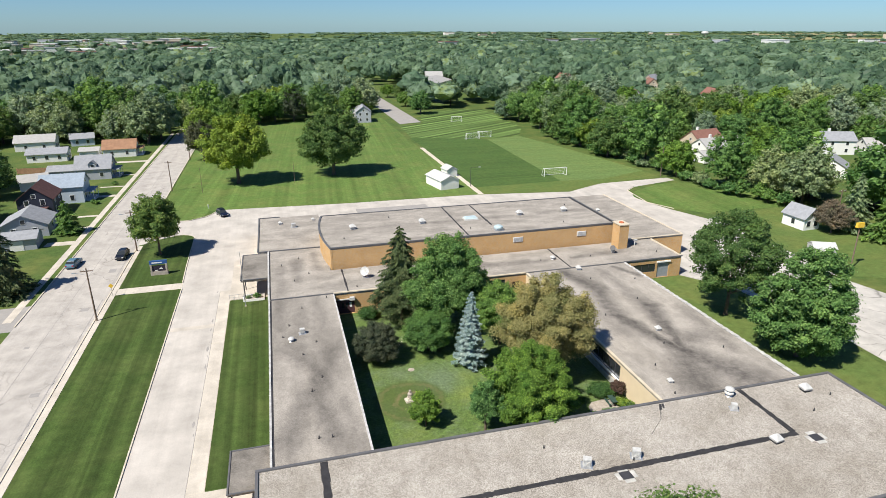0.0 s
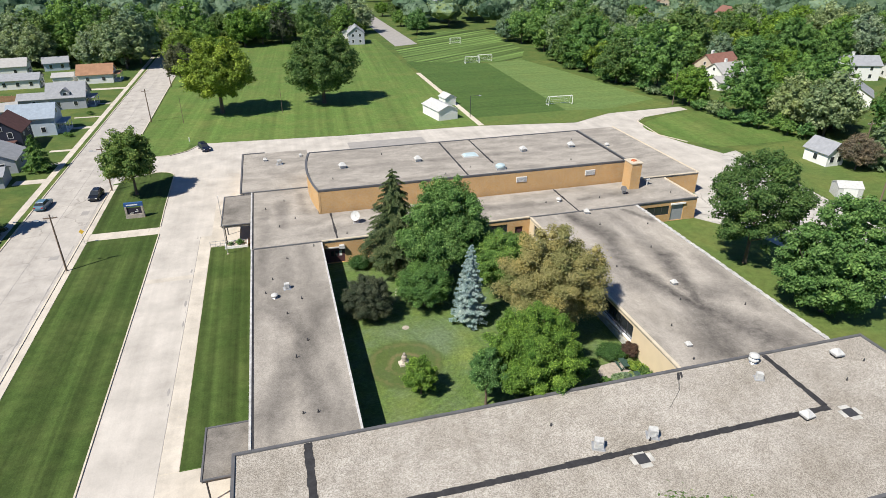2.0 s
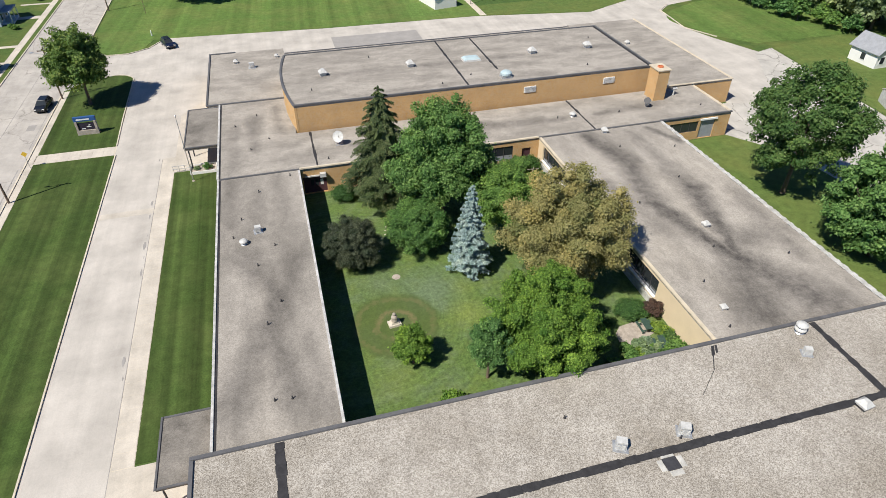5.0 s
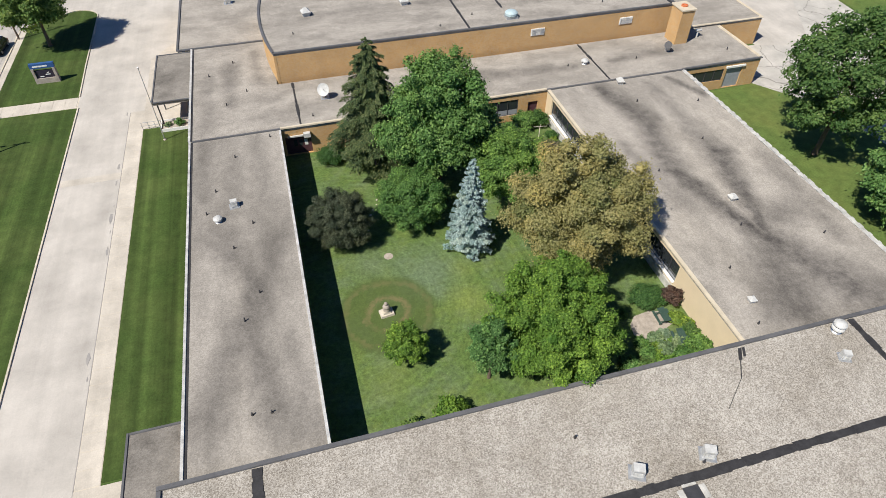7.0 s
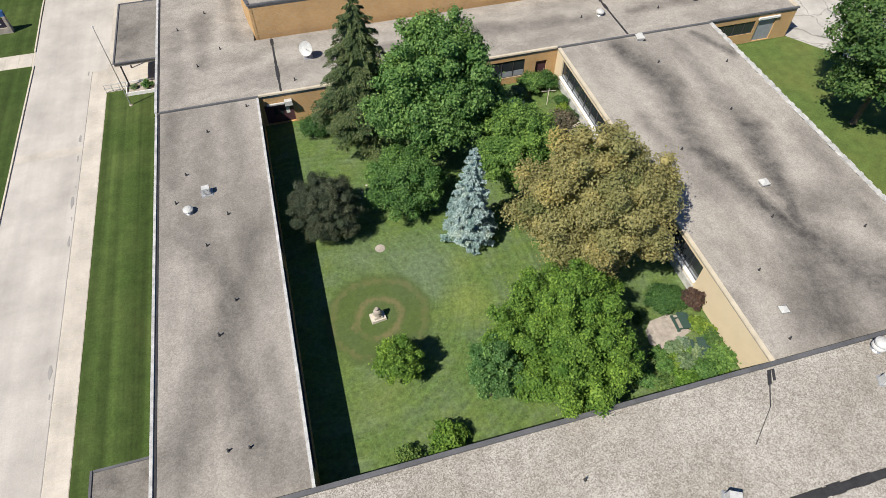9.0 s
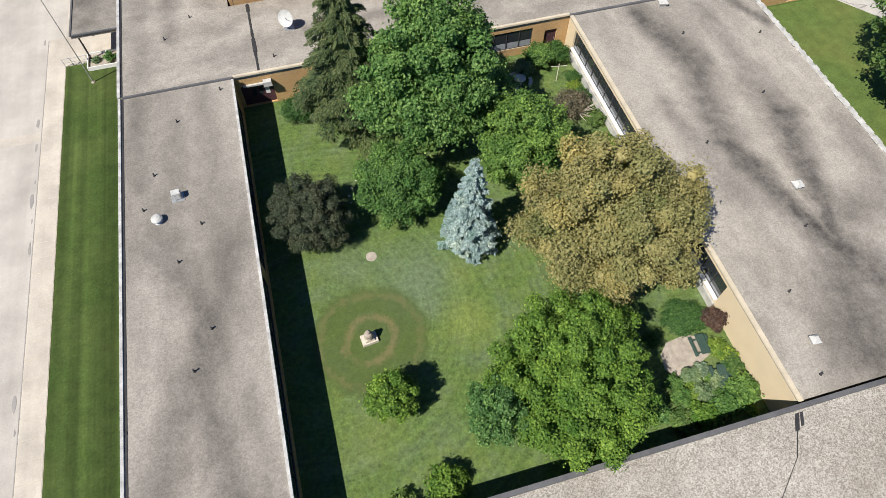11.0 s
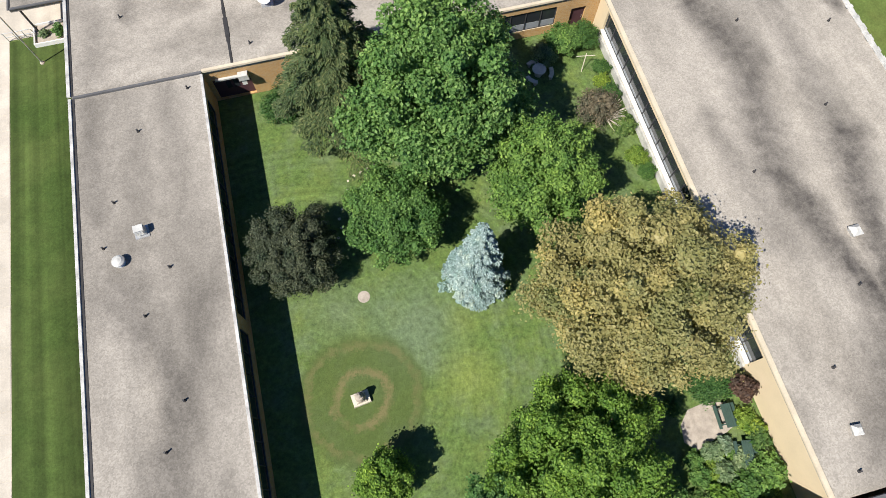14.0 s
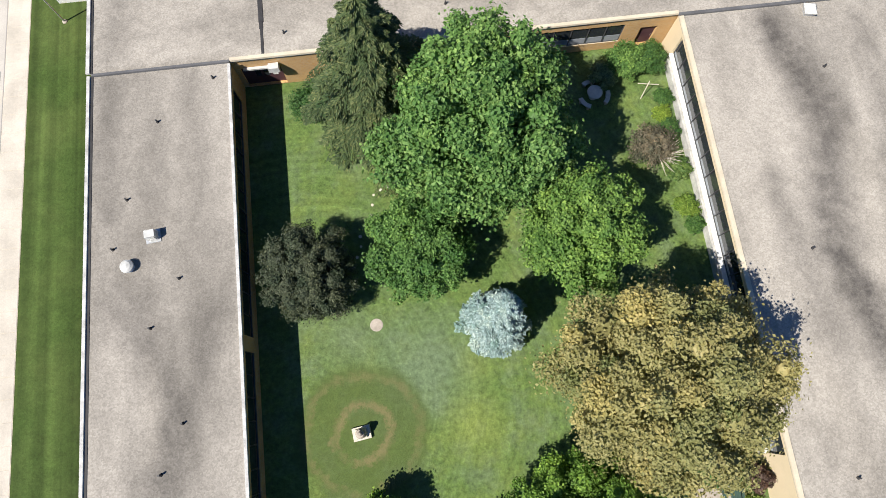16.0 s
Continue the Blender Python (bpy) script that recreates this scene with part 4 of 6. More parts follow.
def broad_crown(name, radius, z0, z1, leaves, size, seed, material, lumps=22, ragged=0.34, low=-0.75, aspect=0.7, fill=0.6, sub=2, wide=0.42):
    """A crown of separate leafy clumps round the ends of its boughs, with deep gaps between them; wide: the height at which it is broadest."""
    rng = np.random.default_rng(seed)
    ph = rng.uniform(0, 6.28, 4)
    lumps = int(lumps * 3.3)
    zm = z0 + (z1 - z0) * wide

    def envelope(d):
        az, up = np.arctan2(d[:, 1], d[:, 0]), d[:, 2]
        w = (0.97 - 0.16 * np.maximum(up, 0) ** 2) + 0.05 * np.sin(2 * az + ph[0]) + 0.06 * np.sin(3 * az + ph[1] + 2 * up) + 0.06 * np.sin(5 * az + ph[2] + 4 * up)
        hz = np.where(up > 0, z1 - zm, zm - z0)
        return np.stack([d[:, 0] * radius * w, d[:, 1] * radius * w, up * hz], 1)
    up = np.clip(low + (1 - low) * (np.arange(lumps) + 0.5) / lumps + rng.uniform(-0.05, 0.05, lumps), -0.98, 0.99)
    az = np.arange(lumps) * 2.39996 + rng.uniform(-0.3, 0.3, lumps)
    q = np.sqrt(1 - up ** 2)
    here = np.stack([np.cos(az) * q, np.sin(az) * q, up], 1)
    lr = radius * ragged * rng.uniform(0.38, 0.86, lumps) * (1 - 0.25 * np.maximum(up, 0))
    tip = envelope(here)
    reach = np.linalg.norm(tip, axis=1)
    depth = 0.3 * rng.uniform(0.0, 1.0, lumps) ** 1.8 - 0.02
    lc = tip * (np.maximum(0.3, 1 - depth - 1.42 * lr / reach))[:, None]
    lc[:, 2] = np.maximum(lc[:, 2] + zm, 0.25 * lr)
    w = lr ** 2
    who = rng.choice(lumps, leaves, p=w / w.sum())
    out = here * np.array([1, 1, 0.8]) + np.array([0, 0, 0.25])
    dd = sphere_dirs(leaves, rng, -1.0) * 0.95 + out[who] * 0.75
    dd /= np.linalg.norm(dd, axis=1)[:, None]
    squash = np.array([1.1, 1.1, 0.82])
    rad = rng.uniform(0.62, 1.08, leaves) + np.where(rng.uniform(0, 1, leaves) < 0.12, rng.uniform(0.05, 0.4, leaves), 0)
    bough = here + np.array([0, 0, 0.35])
    bough /= np.linalg.norm(bough, axis=1)[:, None]
    off = dd * squash
    off += bough[who] * (0.55 * np.maximum(0, np.sum(off * bough[who], axis=1)))[:, None]
    c = lc[who] + off * (lr[who] * rad)[:, None]
    c[:, 2] = np.maximum(c[:, 2], 0.12)
    sz = size * rng.uniform(0.6, 1.4, leaves)
    nrm = dd * 0.6 + rng.normal(size=(leaves, 3)) * 0.42 + np.array([0, 0, 0.45])
    lt = np.clip(rng.normal(0.5, 0.2, lumps), 0, 1)
    m = leaves // 7
    di = sphere_dirs(m, rng, low)
    c = np.concatenate([c, np.maximum(envelope(di) * rng.uniform(0.5, 0.78, m)[:, None] + np.array([0, 0, zm]), [-99, -99, 0.12])])
    nrm = np.concatenate([nrm, di * 0.6 + rng.normal(size=(m, 3)) * 0.5])
    sz = np.concatenate([sz, np.full(m, size * 1.3)])
    v1, f1 = blobs(lc, lr * fill, squash, sub, rng)
    # Inner leaves take a lower tone: some crown shade is put into colour.
    tones = [lt[who], np.full(m, 0.4), np.repeat(lt, len(v1) // lumps)]
    core = (v1, f1)
    if fill > 0.55:
        iv, tri = ico(3 if sub > 1 else 2)
        v2 = envelope(iv) * rng.uniform(0.36, 0.52, len(iv))[:, None] + np.array([0, 0, zm])
        v2[:, 2] = np.maximum(v2[:, 2], 0.1)
        core = (np.concatenate([v1, v2]), np.concatenate([f1, tri + len(v1)]))
        tones.append(np.full(len(iv), 0.5))
    core[0][:, 2] = np.maximum(core[0][:, 2], 0.06)
    return leaf_mesh(name, c, nrm, sz, rng, material, aspect, core=core, tones=np.concatenate(tones)), lc


def trunk_shape(h, r, limbs, seed, z_split=0.35):
    rng = random.Random(seed)
    s = Shape()
    zs = h * z_split
    s.rod((0, 0, -0.1), (0, 0, zs * 0.15), r * 1.35, r, 8)
    s.rod((0, 0, zs * 0.15), (0.05, 0.03, zs), r, r * 0.75, 8)
    s.rod((0.05, 0.03, zs), (0.0, 0.1, h * 0.8), r * 0.7, r * 0.15, 7)
    for c in limbs:
        st = Vector((0.03, 0.03, zs * rng.uniform(0.8, 1.5)))
        e = Vector(c)
        m = st.lerp(e, 0.5) + Vector((0, 0, -0.06 * h))
        s.rod(st, m, r * 0.42, r * 0.25, 6)
        s.rod(m, e, r * 0.25, r * 0.06, 5)
    return s


def broad_tree(name, at, radius, z0, z1, leaves, size, seed, material, label, lumps=22, trunk=0.22, ragged=0.34, low=-0.75, group="", fill=0.6, wide=0.42, sub=2):
    t = thing(name, label, "tree", (at[0], at[1], 0.0), group=group)
    me, lc = broad_crown("crown", radius, z0, z1, leaves, size, seed, material, lumps, ragged, low, fill=fill, wide=wide, sub=sub)
    part("trunk", trunk_shape(z1 * 0.9, trunk, [tuple(c) for c in lc[::max(1, len(lc) // 10)]], seed, max(0.18, min(0.4, z0 / z1 + 0.12))), BARK, t)
    part("crown", me, material, t)
    return t


def needle_crown(name, radius, z0, z1, branches, per, size, seed, material, droop=0.25, power=0.85):
    """A conifer's crown: separate drooping boughs, each a fan of needle tufts, about a ragged inner cone."""
    rng = np.random.default_rng(seed)
    h = (np.arange(branches) + rng.uniform(0, 1, branches)) / branches
    h = 1 - (1 - h) ** 0.8
    length = radius * (1 - h) ** power * rng.uniform(0.74, 1.12, branches) + 0.16
    az = np.arange(branches) * 2.399 + rng.uniform(-0.3, 0.3, branches)
    lift = rng.normal(size=branches) * 0.1
    count = np.maximum(10, (per * (0.15 + 0.85 * (length / radius) ** 1.4)).astype(int))
    who = np.repeat(np.arange(branches), count)
    n = len(who)
    u = rng.uniform(0.1, 1.0, n) ** 0.62
    side = rng.uniform(-1, 1, n) * 0.27 * np.sin(np.clip(u * 1.25, 0, 1) ** 0.8 * 2.6)
    L = length[who]
    a = az[who]
    x = np.cos(a) * u * L - np.sin(a) * side * L
    y = np.sin(a) * u * L + np.cos(a) * side * L
    z = z0 + h[who] * (z1 - z0) + (lift[who] - droop * u ** 1.6 - 0.35 * np.abs(side)) * L + rng.normal(size=n) * 0.05 + 0.12 * L
    c = np.stack([x, y, np.maximum(z, 0.1)], 1)
    nrm = np.stack([np.cos(a) * 0.4, np.sin(a) * 0.4, np.full(n, 0.9)], 1) + rng.normal(size=(n, 3)) * 0.32
    sz = size * rng.uniform(0.6, 1.3, n)
    fan = np.sign(side) * 0.7
    way = np.stack([np.cos(a) - np.sin(a) * fan, np.sin(a) + np.cos(a) * fan, np.full(n, -droop)], 1) + rng.normal(size=(n, 3)) * 0.25
    m, k = 16, 10
    cv, cf = [], []
    for i in range(k + 1):
        f = i / k
        for j in range(m):
            r = (radius * 0.55 * (1 - f) ** power) * rng.uniform(0.65, 1.15) + 0.03
            cv.append((r * math.cos(6.2832 * j / m), r * math.sin(6.2832 * j / m), max(0.1, z0 + f * (z1 - z0) * 0.97 + rng.uniform(-0.2, 0.2))))
    for i in range(k):
        for j in range(m):
            p, q, r, t = i * m + j, i * m + (j + 1) % m, (i + 1) * m + (j + 1) % m, (i + 1) * m + j
            cf += [(p, q, r), (p, r, t)]
    lt = np.clip(rng.normal(0.5, 0.2, branches), 0, 1)
    # The inner cone is coloured darker, as shade between the boughs.
    tones = np.concatenate([lt[who], np.full(len(cv), 0.3)])
    return leaf_mesh(name, c, nrm, sz * 1.35, rng, material, 0.36, 0.2, way, core=(np.array(cv), np.array(cf)), tones=tones)


def conifer(name, at, radius, z0, z1, branches, per, size, seed, material, label, droop=0.25, power=0.85, group=""):
    t = thing(name, label, "tree", (at[0], at[1], 0.0), group=group)
    part("trunk", Shape().rod((0, 0, -0.1), (0, 0, z1 * 0.96), 0.03 * radius + 0.1, 0.02, 8), BARK, t)
    part("crown", needle_crown("crown", radius, z0, z1, branches, per, size, seed, material, droop, power), material, t)
    return t


def bush(name, at, radius, h, leaves, size, seed, material, label, lumps=9):
    t = thing(name, label, "bush", (at[0], at[1], 0.0))
    me, lc = broad_crown("foliage", radius, 0.05, h, leaves, size, seed, material, lumps, 0.42, -0.25, sub=1)
    s = Shape()
    for c in lc[::8]:
        s.rod((0, 0, 0), tuple(c), 0.04, 0.015, 5)
    part("stem", s, BARK, t)
    part("foliage", me, material, t)
    return t


# courtyard trees
broad_tree("maple_tree", (22.6, 80.6), 6.25, 2.0, 15.7, 52000, 0.25, 11, LEAF_MAPLE, "large deep green maple tree in the courtyard", 34, 0.28, 0.3, -0.85)
broad_tree("maple_tree", (31.0, 63.9), 6.35, 2.2, 14.6, 60000, 0.19, 12, LEAF_GOLD, "maple tree with leaves turning golden brown", 44, 0.28, 0.26, -0.85)
broad_tree("maple_tree", (25.0, 55.0), 5.7, 0.8, 10.4, 60000, 0.17, 13, LEAF_LIME, "dense bright green tree on the lawn", 64, 0.24, 0.19, -0.9, wide=0.4)
broad_tree("young_tree", (19.5, 54.2), 2.1, 2.0, 7.2, 9000, 0.16, 14, LEAF_MAPLE, "slim dark green young tree with a pale trunk", 14, 0.14, 0.4)
broad_tree("crabapple_tree", (10.7, 73.6), 3.55, 0.2, 5.9, 26000, 0.13, 15, LEAF_DARK, "round dusky grey-leaved crabapple tree", 40, 0.16, 0.24, -0.85, wide=0.45)
broad_tree("ornamental_tree", (18.0, 74.4), 3.8, 0.5, 6.5, 21000, 0.19, 16, LEAF_GREEN, "round green ornamental tree on the lawn", 28, 0.16, 0.3)
broad_tree("ornamental_tree", (28.4, 73.8), 4.3, 2.0, 9.8, 22000, 0.2, 17, LEAF_GREEN, "green tree between the maples", 28, 0.18, 0.3)
broad_tree("small_tree", (13.5, 57.6), 1.8, 0.4, 4.8, 7600, 0.16, 18, LEAF_LIME, "small green tree on the lawn", 12, 0.1, 0.42)
conifer("blue_spruce", (22.4, 68.9), 2.3, 0.5, 10.9, 200, 260, 0.16, 19, LEAF_BLUE, "silvery blue spruce with a pointed top", 0.03, 0.78)
conifer("spruce_tree", (16.3, 85.0), 5.4, 2.7, 15.3, 160, 520, 0.2, 20, LEAF_SPRUCE, "tall dark spruce with drooping olive boughs", 0.3, 0.74)
# trees about the school
broad_tree("locust_tree", (66.2, 73.2), 6.8, 2.2, 17.4, 26000, 0.32, 21, LEAF_OAK, "airy olive-green locust tree behind the east wing", 30, 0.3, 0.25, -0.9, fill=0.4, wide=0.55)
broad_tree("maple_tree", (66.6, 59.4), 6.2, 0.6, 16.6, 34000, 0.31, 22, LEAF_MAPLE, "full dark green maple behind the east wing", 54, 0.28, 0.24, -0.95, wide=0.36, fill=0.72)
broad_tree("oak_tree", (-24.7, 126.5), 5.2, 2.4, 13.2, 14850, 0.36, 23, LEAF_OAK, "dark green tree on the grass island", 26, 0.26, 0.32)
broad_tree("oak_tree", (-11.8, 185), 9.6, 3.6, 21, 19000, 0.52, 24, LEAF_YELLOW, "broad yellow-green oak on the park lawn", 34, 0.55, 0.27, -0.95)
broad_tree("oak_tree", (16.2, 189), 10.0, 2.0, 22.4, 20000, 0.52, 25, LEAF_OAK, "broad dark green oak on the park lawn", 36, 0.55, 0.27, -0.95)
broad_tree("plum_tree", (-24.5, 222), 6.0, 2.0, 14.5, 8250, 0.44, 26, LEAF_DARK, "dark dusky-leaved tree beside the street", 20, 0.35, 0.34, sub=1)
broad_tree("lime_tree", (-26, 238), 7.0, 3.0, 17.0, 8250, 0.48, 27, LEAF_YELLOW, "yellow-green tree beside the street", 20, 0.35, 0.34, sub=1)
broad_tree("front_tree", (23.8, 26.8), 4.9, 5.0, 14.6, 12000, 0.24, 28, LEAF_OAK, "leafy tree rising in front of the school", 20, 0.22, 0.34)
conifer("spruce_tree", (-47.6, 112.0), 5.6, 0.5, 14.5, 150, 50, 0.6, 29, LEAF_SPRUCE, "dark spruce beside the street corner", 0.35, 0.7)
conifer("spruce_tree", (-46.3, 146.5), 3.2, 0.4, 7.5, 90, 40, 0.5, 30, LEAF_GREEN, "small green conifer in a front yard", 0.2, 0.7)
conifer("spruce_tree", (121.5, 101.5), 4.0, 0.6, 13.0, 120, 46, 0.6, 31, LEAF_PALE, "grey-green spruce by the garage", 0.2, 0.75)
conifer("spruce_tree", (124, 93), 6.5, 0.5, 17.0, 150, 60, 0.7, 32, LEAF_GREEN, "large green spruce at the edge of the lawn", 0.2, 0.7)
broad_tree("crabapple_tree", (116, 101.5), 4.0, 0.6, 8.0, 7000, 0.26, 33, LEAF_PINK, "reddish brown crabapple by the white garage", 20, 0.18, 0.34, sub=1)
for k, (yx, yy, yr, yh, ym) in enumerate([(-70, 160, 6.0, 14, LEAF_MAPLE), (-74, 184, 6.0, 13, LEAF_OAK), (-66, 126, 6.5, 13, LEAF_MAPLE), (-49, 268, 7.0, 13.5, LEAF_OAK), (-58, 276, 7.5, 16, LEAF_PALE), (-80, 200, 5.5, 12, LEAF_GREEN)]):
    broad_tree("yard_tree", (yx, yy), yr, 0.8, yh, 5200, 0.42, 300 + k, ym, "leafy green yard tree beside the houses", 20, 0.3, 0.32, group="yard trees", sub=1)
for k, (yx, yy, yr, yh, ym) in enumerate([(74, 318, 6.5, 13, LEAF_MAPLE), (77, 338, 6.0, 11, LEAF_GREEN), (73, 352, 5.0, 9, LEAF_GREEN), (98, 345, 7.0, 15, LEAF_PALE), (76, 376, 6.0, 11, LEAF_OAK), (72, 402, 5.0, 9, LEAF_LIME), (48, 330, 4.0, 8, LEAF_YELLOW), (48, 372, 5.5, 10, LEAF_MAPLE), (49, 402, 6, 12, LEAF_PALE), (22, 306, 9, 19, LEAF_OAK), (9, 309, 8, 17, LEAF_DARK),
                                          (-49.5, 80.0, 5.2, 13, LEAF_OAK), (-58, 112, 6, 14, LEAF_DARK), (-67, 100, 6, 13, LEAF_OAK), (140, 150, 8.5, 17.0, LEAF_LIME), (136, 128, 6.5, 11, LEAF_PALE)]):
    broad_tree("yard_tree", (yx, yy), yr, 0.8, yh, 5200, 0.42, 330 + k, ym, "leafy tree at the edge of the road", 20, 0.3, 0.32, group="yard trees", sub=1)
# courtyard shrubs
bush("clipped_bush", (11.4, 86.9), 1.75, 2.0, 5200, 0.13, 41, LEAF_HEDGE, "clipped round evergreen bush by the wall", 20)
bush("hedge_bush", (36.0, 58.1), 1.6, 1.4, 5200, 0.13, 42, LEAF_HEDGE, "low dense green hedge bush", 20).scale = (1.3, 0.85, 1.0)
bush("barberry_bush", (37.75, 57.2), 0.95, 2.4, 1500, 0.2, 43, LEAF_PLUM, "dark plum-coloured barberry bush")
lilac = bush("lilac_bush", (35.7, 80.3), 1.9, 2.7, 2600, 0.14, 44, LEAF_PINK, "half-dry pinkish brown bush by the windows", 16)
bare = Shape()
rb = random.Random(8)
for k in range(26):
    q, up_ = rb.uniform(-1.5, 0.5), rb.uniform(0.5, 1.4)
    tip = (math.cos(q) * rb.uniform(1.4, 2.3), math.sin(q) * rb.uniform(1.2, 2.2), up_ * 1.5)
    bare.rod((0.3, -0.2, 0.3), tip, 0.03, 0.01, 5)
part("dead_branch", bare, STONE, lilac, "bare pale grey twigs").location = (0.3, -0.3, 0.2)
bush("yellow_bush", (37.5, 75.7), 1.0, 1.2, 1500, 0.12, 45, LEAF_YELLOW, "yellow-green bush under the windows")
bush("green_bush", (37.7, 74.3), 0.8, 1.3, 1300, 0.12, 46, LEAF_HEDGE, "green bush under the windows")
bush("green_bush", (37.5, 81.8), 0.9, 1.3, 1400, 0.12, 47, LEAF_HEDGE, "green bush under the windows")
bush("yellow_bush", (37.2, 83.1), 0.8, 1.1, 1200, 0.12, 53, LEAF_YELLOW, "yellow-green bush under the windows")
bush("green_bush", (37.6, 84.4), 0.85, 1.2, 1300, 0.12, 48, LEAF_HEDGE, "green bush under the windows")
bush("green_bush", (37.4, 78.6), 1.1, 1.5, 1400, 0.14, 54, LEAF_OAK, "green bush under the windows")
bush("evergreen_bush", (35.2, 87.4), 1.7, 2.4, 3000, 0.16, 49, LEAF_GREEN, "spreading evergreen bush by the north wall")
bush("evergreen_bush", (37.0, 87.5), 1.5, 2.2, 3000, 0.13, 55, LEAF_HEDGE, "dark clipped evergreen bush by the north wall", 14)
bush("grey_bush", (33.5, 86.7), 1.2, 1.6, 1600, 0.15, 50, LEAF_PALE, "grey-green bush by the picnic table")
bush("flowering_bush", (15.4, 51.4), 1.55, 2.1, 1800, 0.2, 51, LEAF_LIME, "bright green bush by the front block")
bush("flowering_bush", (12.6, 50.9), 1.1, 1.3, 1000, 0.18, 52, LEAF_OAK, "low bush by the front block")
for k, (bx, by, br, bh, bm_) in enumerate([(37.3, 52.0, 1.3, 1.7, LEAF_GREEN), (35.6, 51.3, 1.2, 1.4, LEAF_GREEN), (33.9, 51.0, 1.1, 1.5, LEAF_LIME), (32.2, 51.2, 1.1, 1.2, LEAF_OAK), (37.6, 54.0, 0.9, 1.1, LEAF_OAK),
                                           (36.2, 53.0, 0.8, 0.9, LEAF_PALE), (34.6, 52.6, 0.8, 1.0, LEAF_PALE), (37.3, 55.3, 0.9, 0.9, LEAF_YELLOW), (33.0, 52.6, 0.8, 0.9, LEAF_GREEN), (31.0, 52.2, 0.9, 0.8, LEAF_MAPLE), (34.4, 53.9, 0.75, 0.9, LEAF_PALE), (35.4, 54.1, 0.6, 0.7, LEAF_SILVER), (33.0, 53.7, 0.7, 0.8, LEAF_GREEN), (37.7, 54.6, 0.7, 1.0, LEAF_YELLOW), (32.9, 57.2, 0.6, 0.6, LEAF_HEDGE)]):
    bush("garden_plant", (bx, by), br, bh, 700, 0.24, 60 + k, bm_, "leafy plant in the courtyard garden bed", 8)


# ---- woods and town trees ----
def east_edge(y):
    return float(np.interp(y, [60, 125, 150, 170, 210, 265, 335, 360], [150, 122, 119, 117, 111, 112, 112, 74]))


def north_edge(x):
    return float(np.interp(x, [-46, -28, -9, 30, 56, 76], [262, 288, 296, 306, 315, 340]))


CLEAR = [(-74, -44, 60, 258), (-100, -60, 205, 262), (124, 166, 156, 196), (146, 208, 126, 180), (53, 71, 280, 660), (26, 52, 278, 310), (72, 128, 380, 470), (104, 119, 98, 116)]
HOUSE_SPOTS = [(150, 330), (185, 300), (300, 250), (330, 330), (250, 380), (262, 398), (120, 470), (205, 420), (-20, 420), (-45, 380), (345, 205), (-5, 455), (40, 610), (420, 300), (300, 480), (215, 520), (230, 290), (390, 420)]
CLEAR += [(hx - 10 - 0.05 * hx, hx + 8, hy - 20, hy + 8) for hx, hy in HOUSE_SPOTS]


def is_open(x, y, m=0.0):
    if -46 + m * 0 < x < east_edge(y) - m and y < north_edge(x) - m * 0.3 and x > -46:
        return True
    return any(a - m < x < b + m and c - m < y < d + m for a, b, c, d in CLEAR)


VARIANTS = []
for k, (rr, zz0, zz1, mt) in enumerate([(6.2, 0.4, 13.5, LEAF_OAK), (6.6, 0.4, 15.0, LEAF_GREEN), (5.8, 0.4, 12.0, LEAF_LIME), (7.2, 0.6, 16.5, LEAF_GREEN), (6.4, 0.4, 14.0, LEAF_PALE), (5.2, 0.3, 11.0, LEAF_YELLOW), (6.8, 0.4, 15.5, LEAF_OAK),
                                        (6.2, 0.4, 15.0, LEAF_SILVER), (6.6, 0.4, 13.0, LEAF_MAPLE), (6.6, 0.4, 14.0, LEAF_SILVER)]):
    me, lc = broad_crown("town_crown", rr, zz0, zz1, 3800, 0.5, 100 + k, mt, 20, 0.3, -0.9, 0.8, 0.78, 1, (0.4, 0.48, 0.55)[k % 3])
    tr = trunk_shape(zz1 * 0.85, 0.3, [tuple(c) for c in lc[::9]], 100 + k, 0.25).mesh("town_trunk", BARK)
    VARIANTS.append((me, tr))

rng = np.random.default_rng(77)


def in_view(x, y, slack=0.06):
    a = math.atan2(x, y + 12)
    return -0.42 - slack < a < 0.95 + slack


count_trees = 0
SPOTS = []
g = 12.0
for iy in range(6, 42):
    for ix in range(-20, 40):
        x = (ix + 0.5 * (iy % 2) + rng.uniform(-0.36, 0.36)) * g
        y = (iy + rng.uniform(-0.36, 0.36)) * g
        dist = math.hypot(x, y)
        if dist < 480 and in_view(x, y) and not is_open(x, y, 4.5):
            SPOTS.append((dist, x, y))
SPOTS.sort()
for dist, x, y in SPOTS[:220]:
    me, tr = VARIANTS[int(rng.integers(len(VARIANTS)))]
    t = thing("town_tree", "leafy green tree in the neighbourhood", "tree", (x, y, 0), rng.uniform(0, 6.28), "trees of the neighbourhood")
    s = rng.uniform(0.8, 1.5)
    t.scale = (s * rng.uniform(0.9, 1.1), s * rng.uniform(0.9, 1.1), s)
    part("trunk", tr, BARK, t)
    part("crown", me, None, t)
NEAR_LIMIT = SPOTS[min(219, len(SPOTS) - 1)][0]


def openness(x, y, d):
    """How much of the ground trees cover: less in the business district to the north-west and over the farmland near the horizon."""
    shops = (x < -0.13 * y + 60) & (d > 1000) & (d < 2500)
    farm = (d > 2100) & (np.sin(x * 0.0031 + 1.0) + np.sin(y * 0.0042 + x * 0.0012) + 0.5 * np.sin(x * 0.011) > -0.1)
    return np.where(shops, 0.3, np.where(farm, 0.05, 1.0))


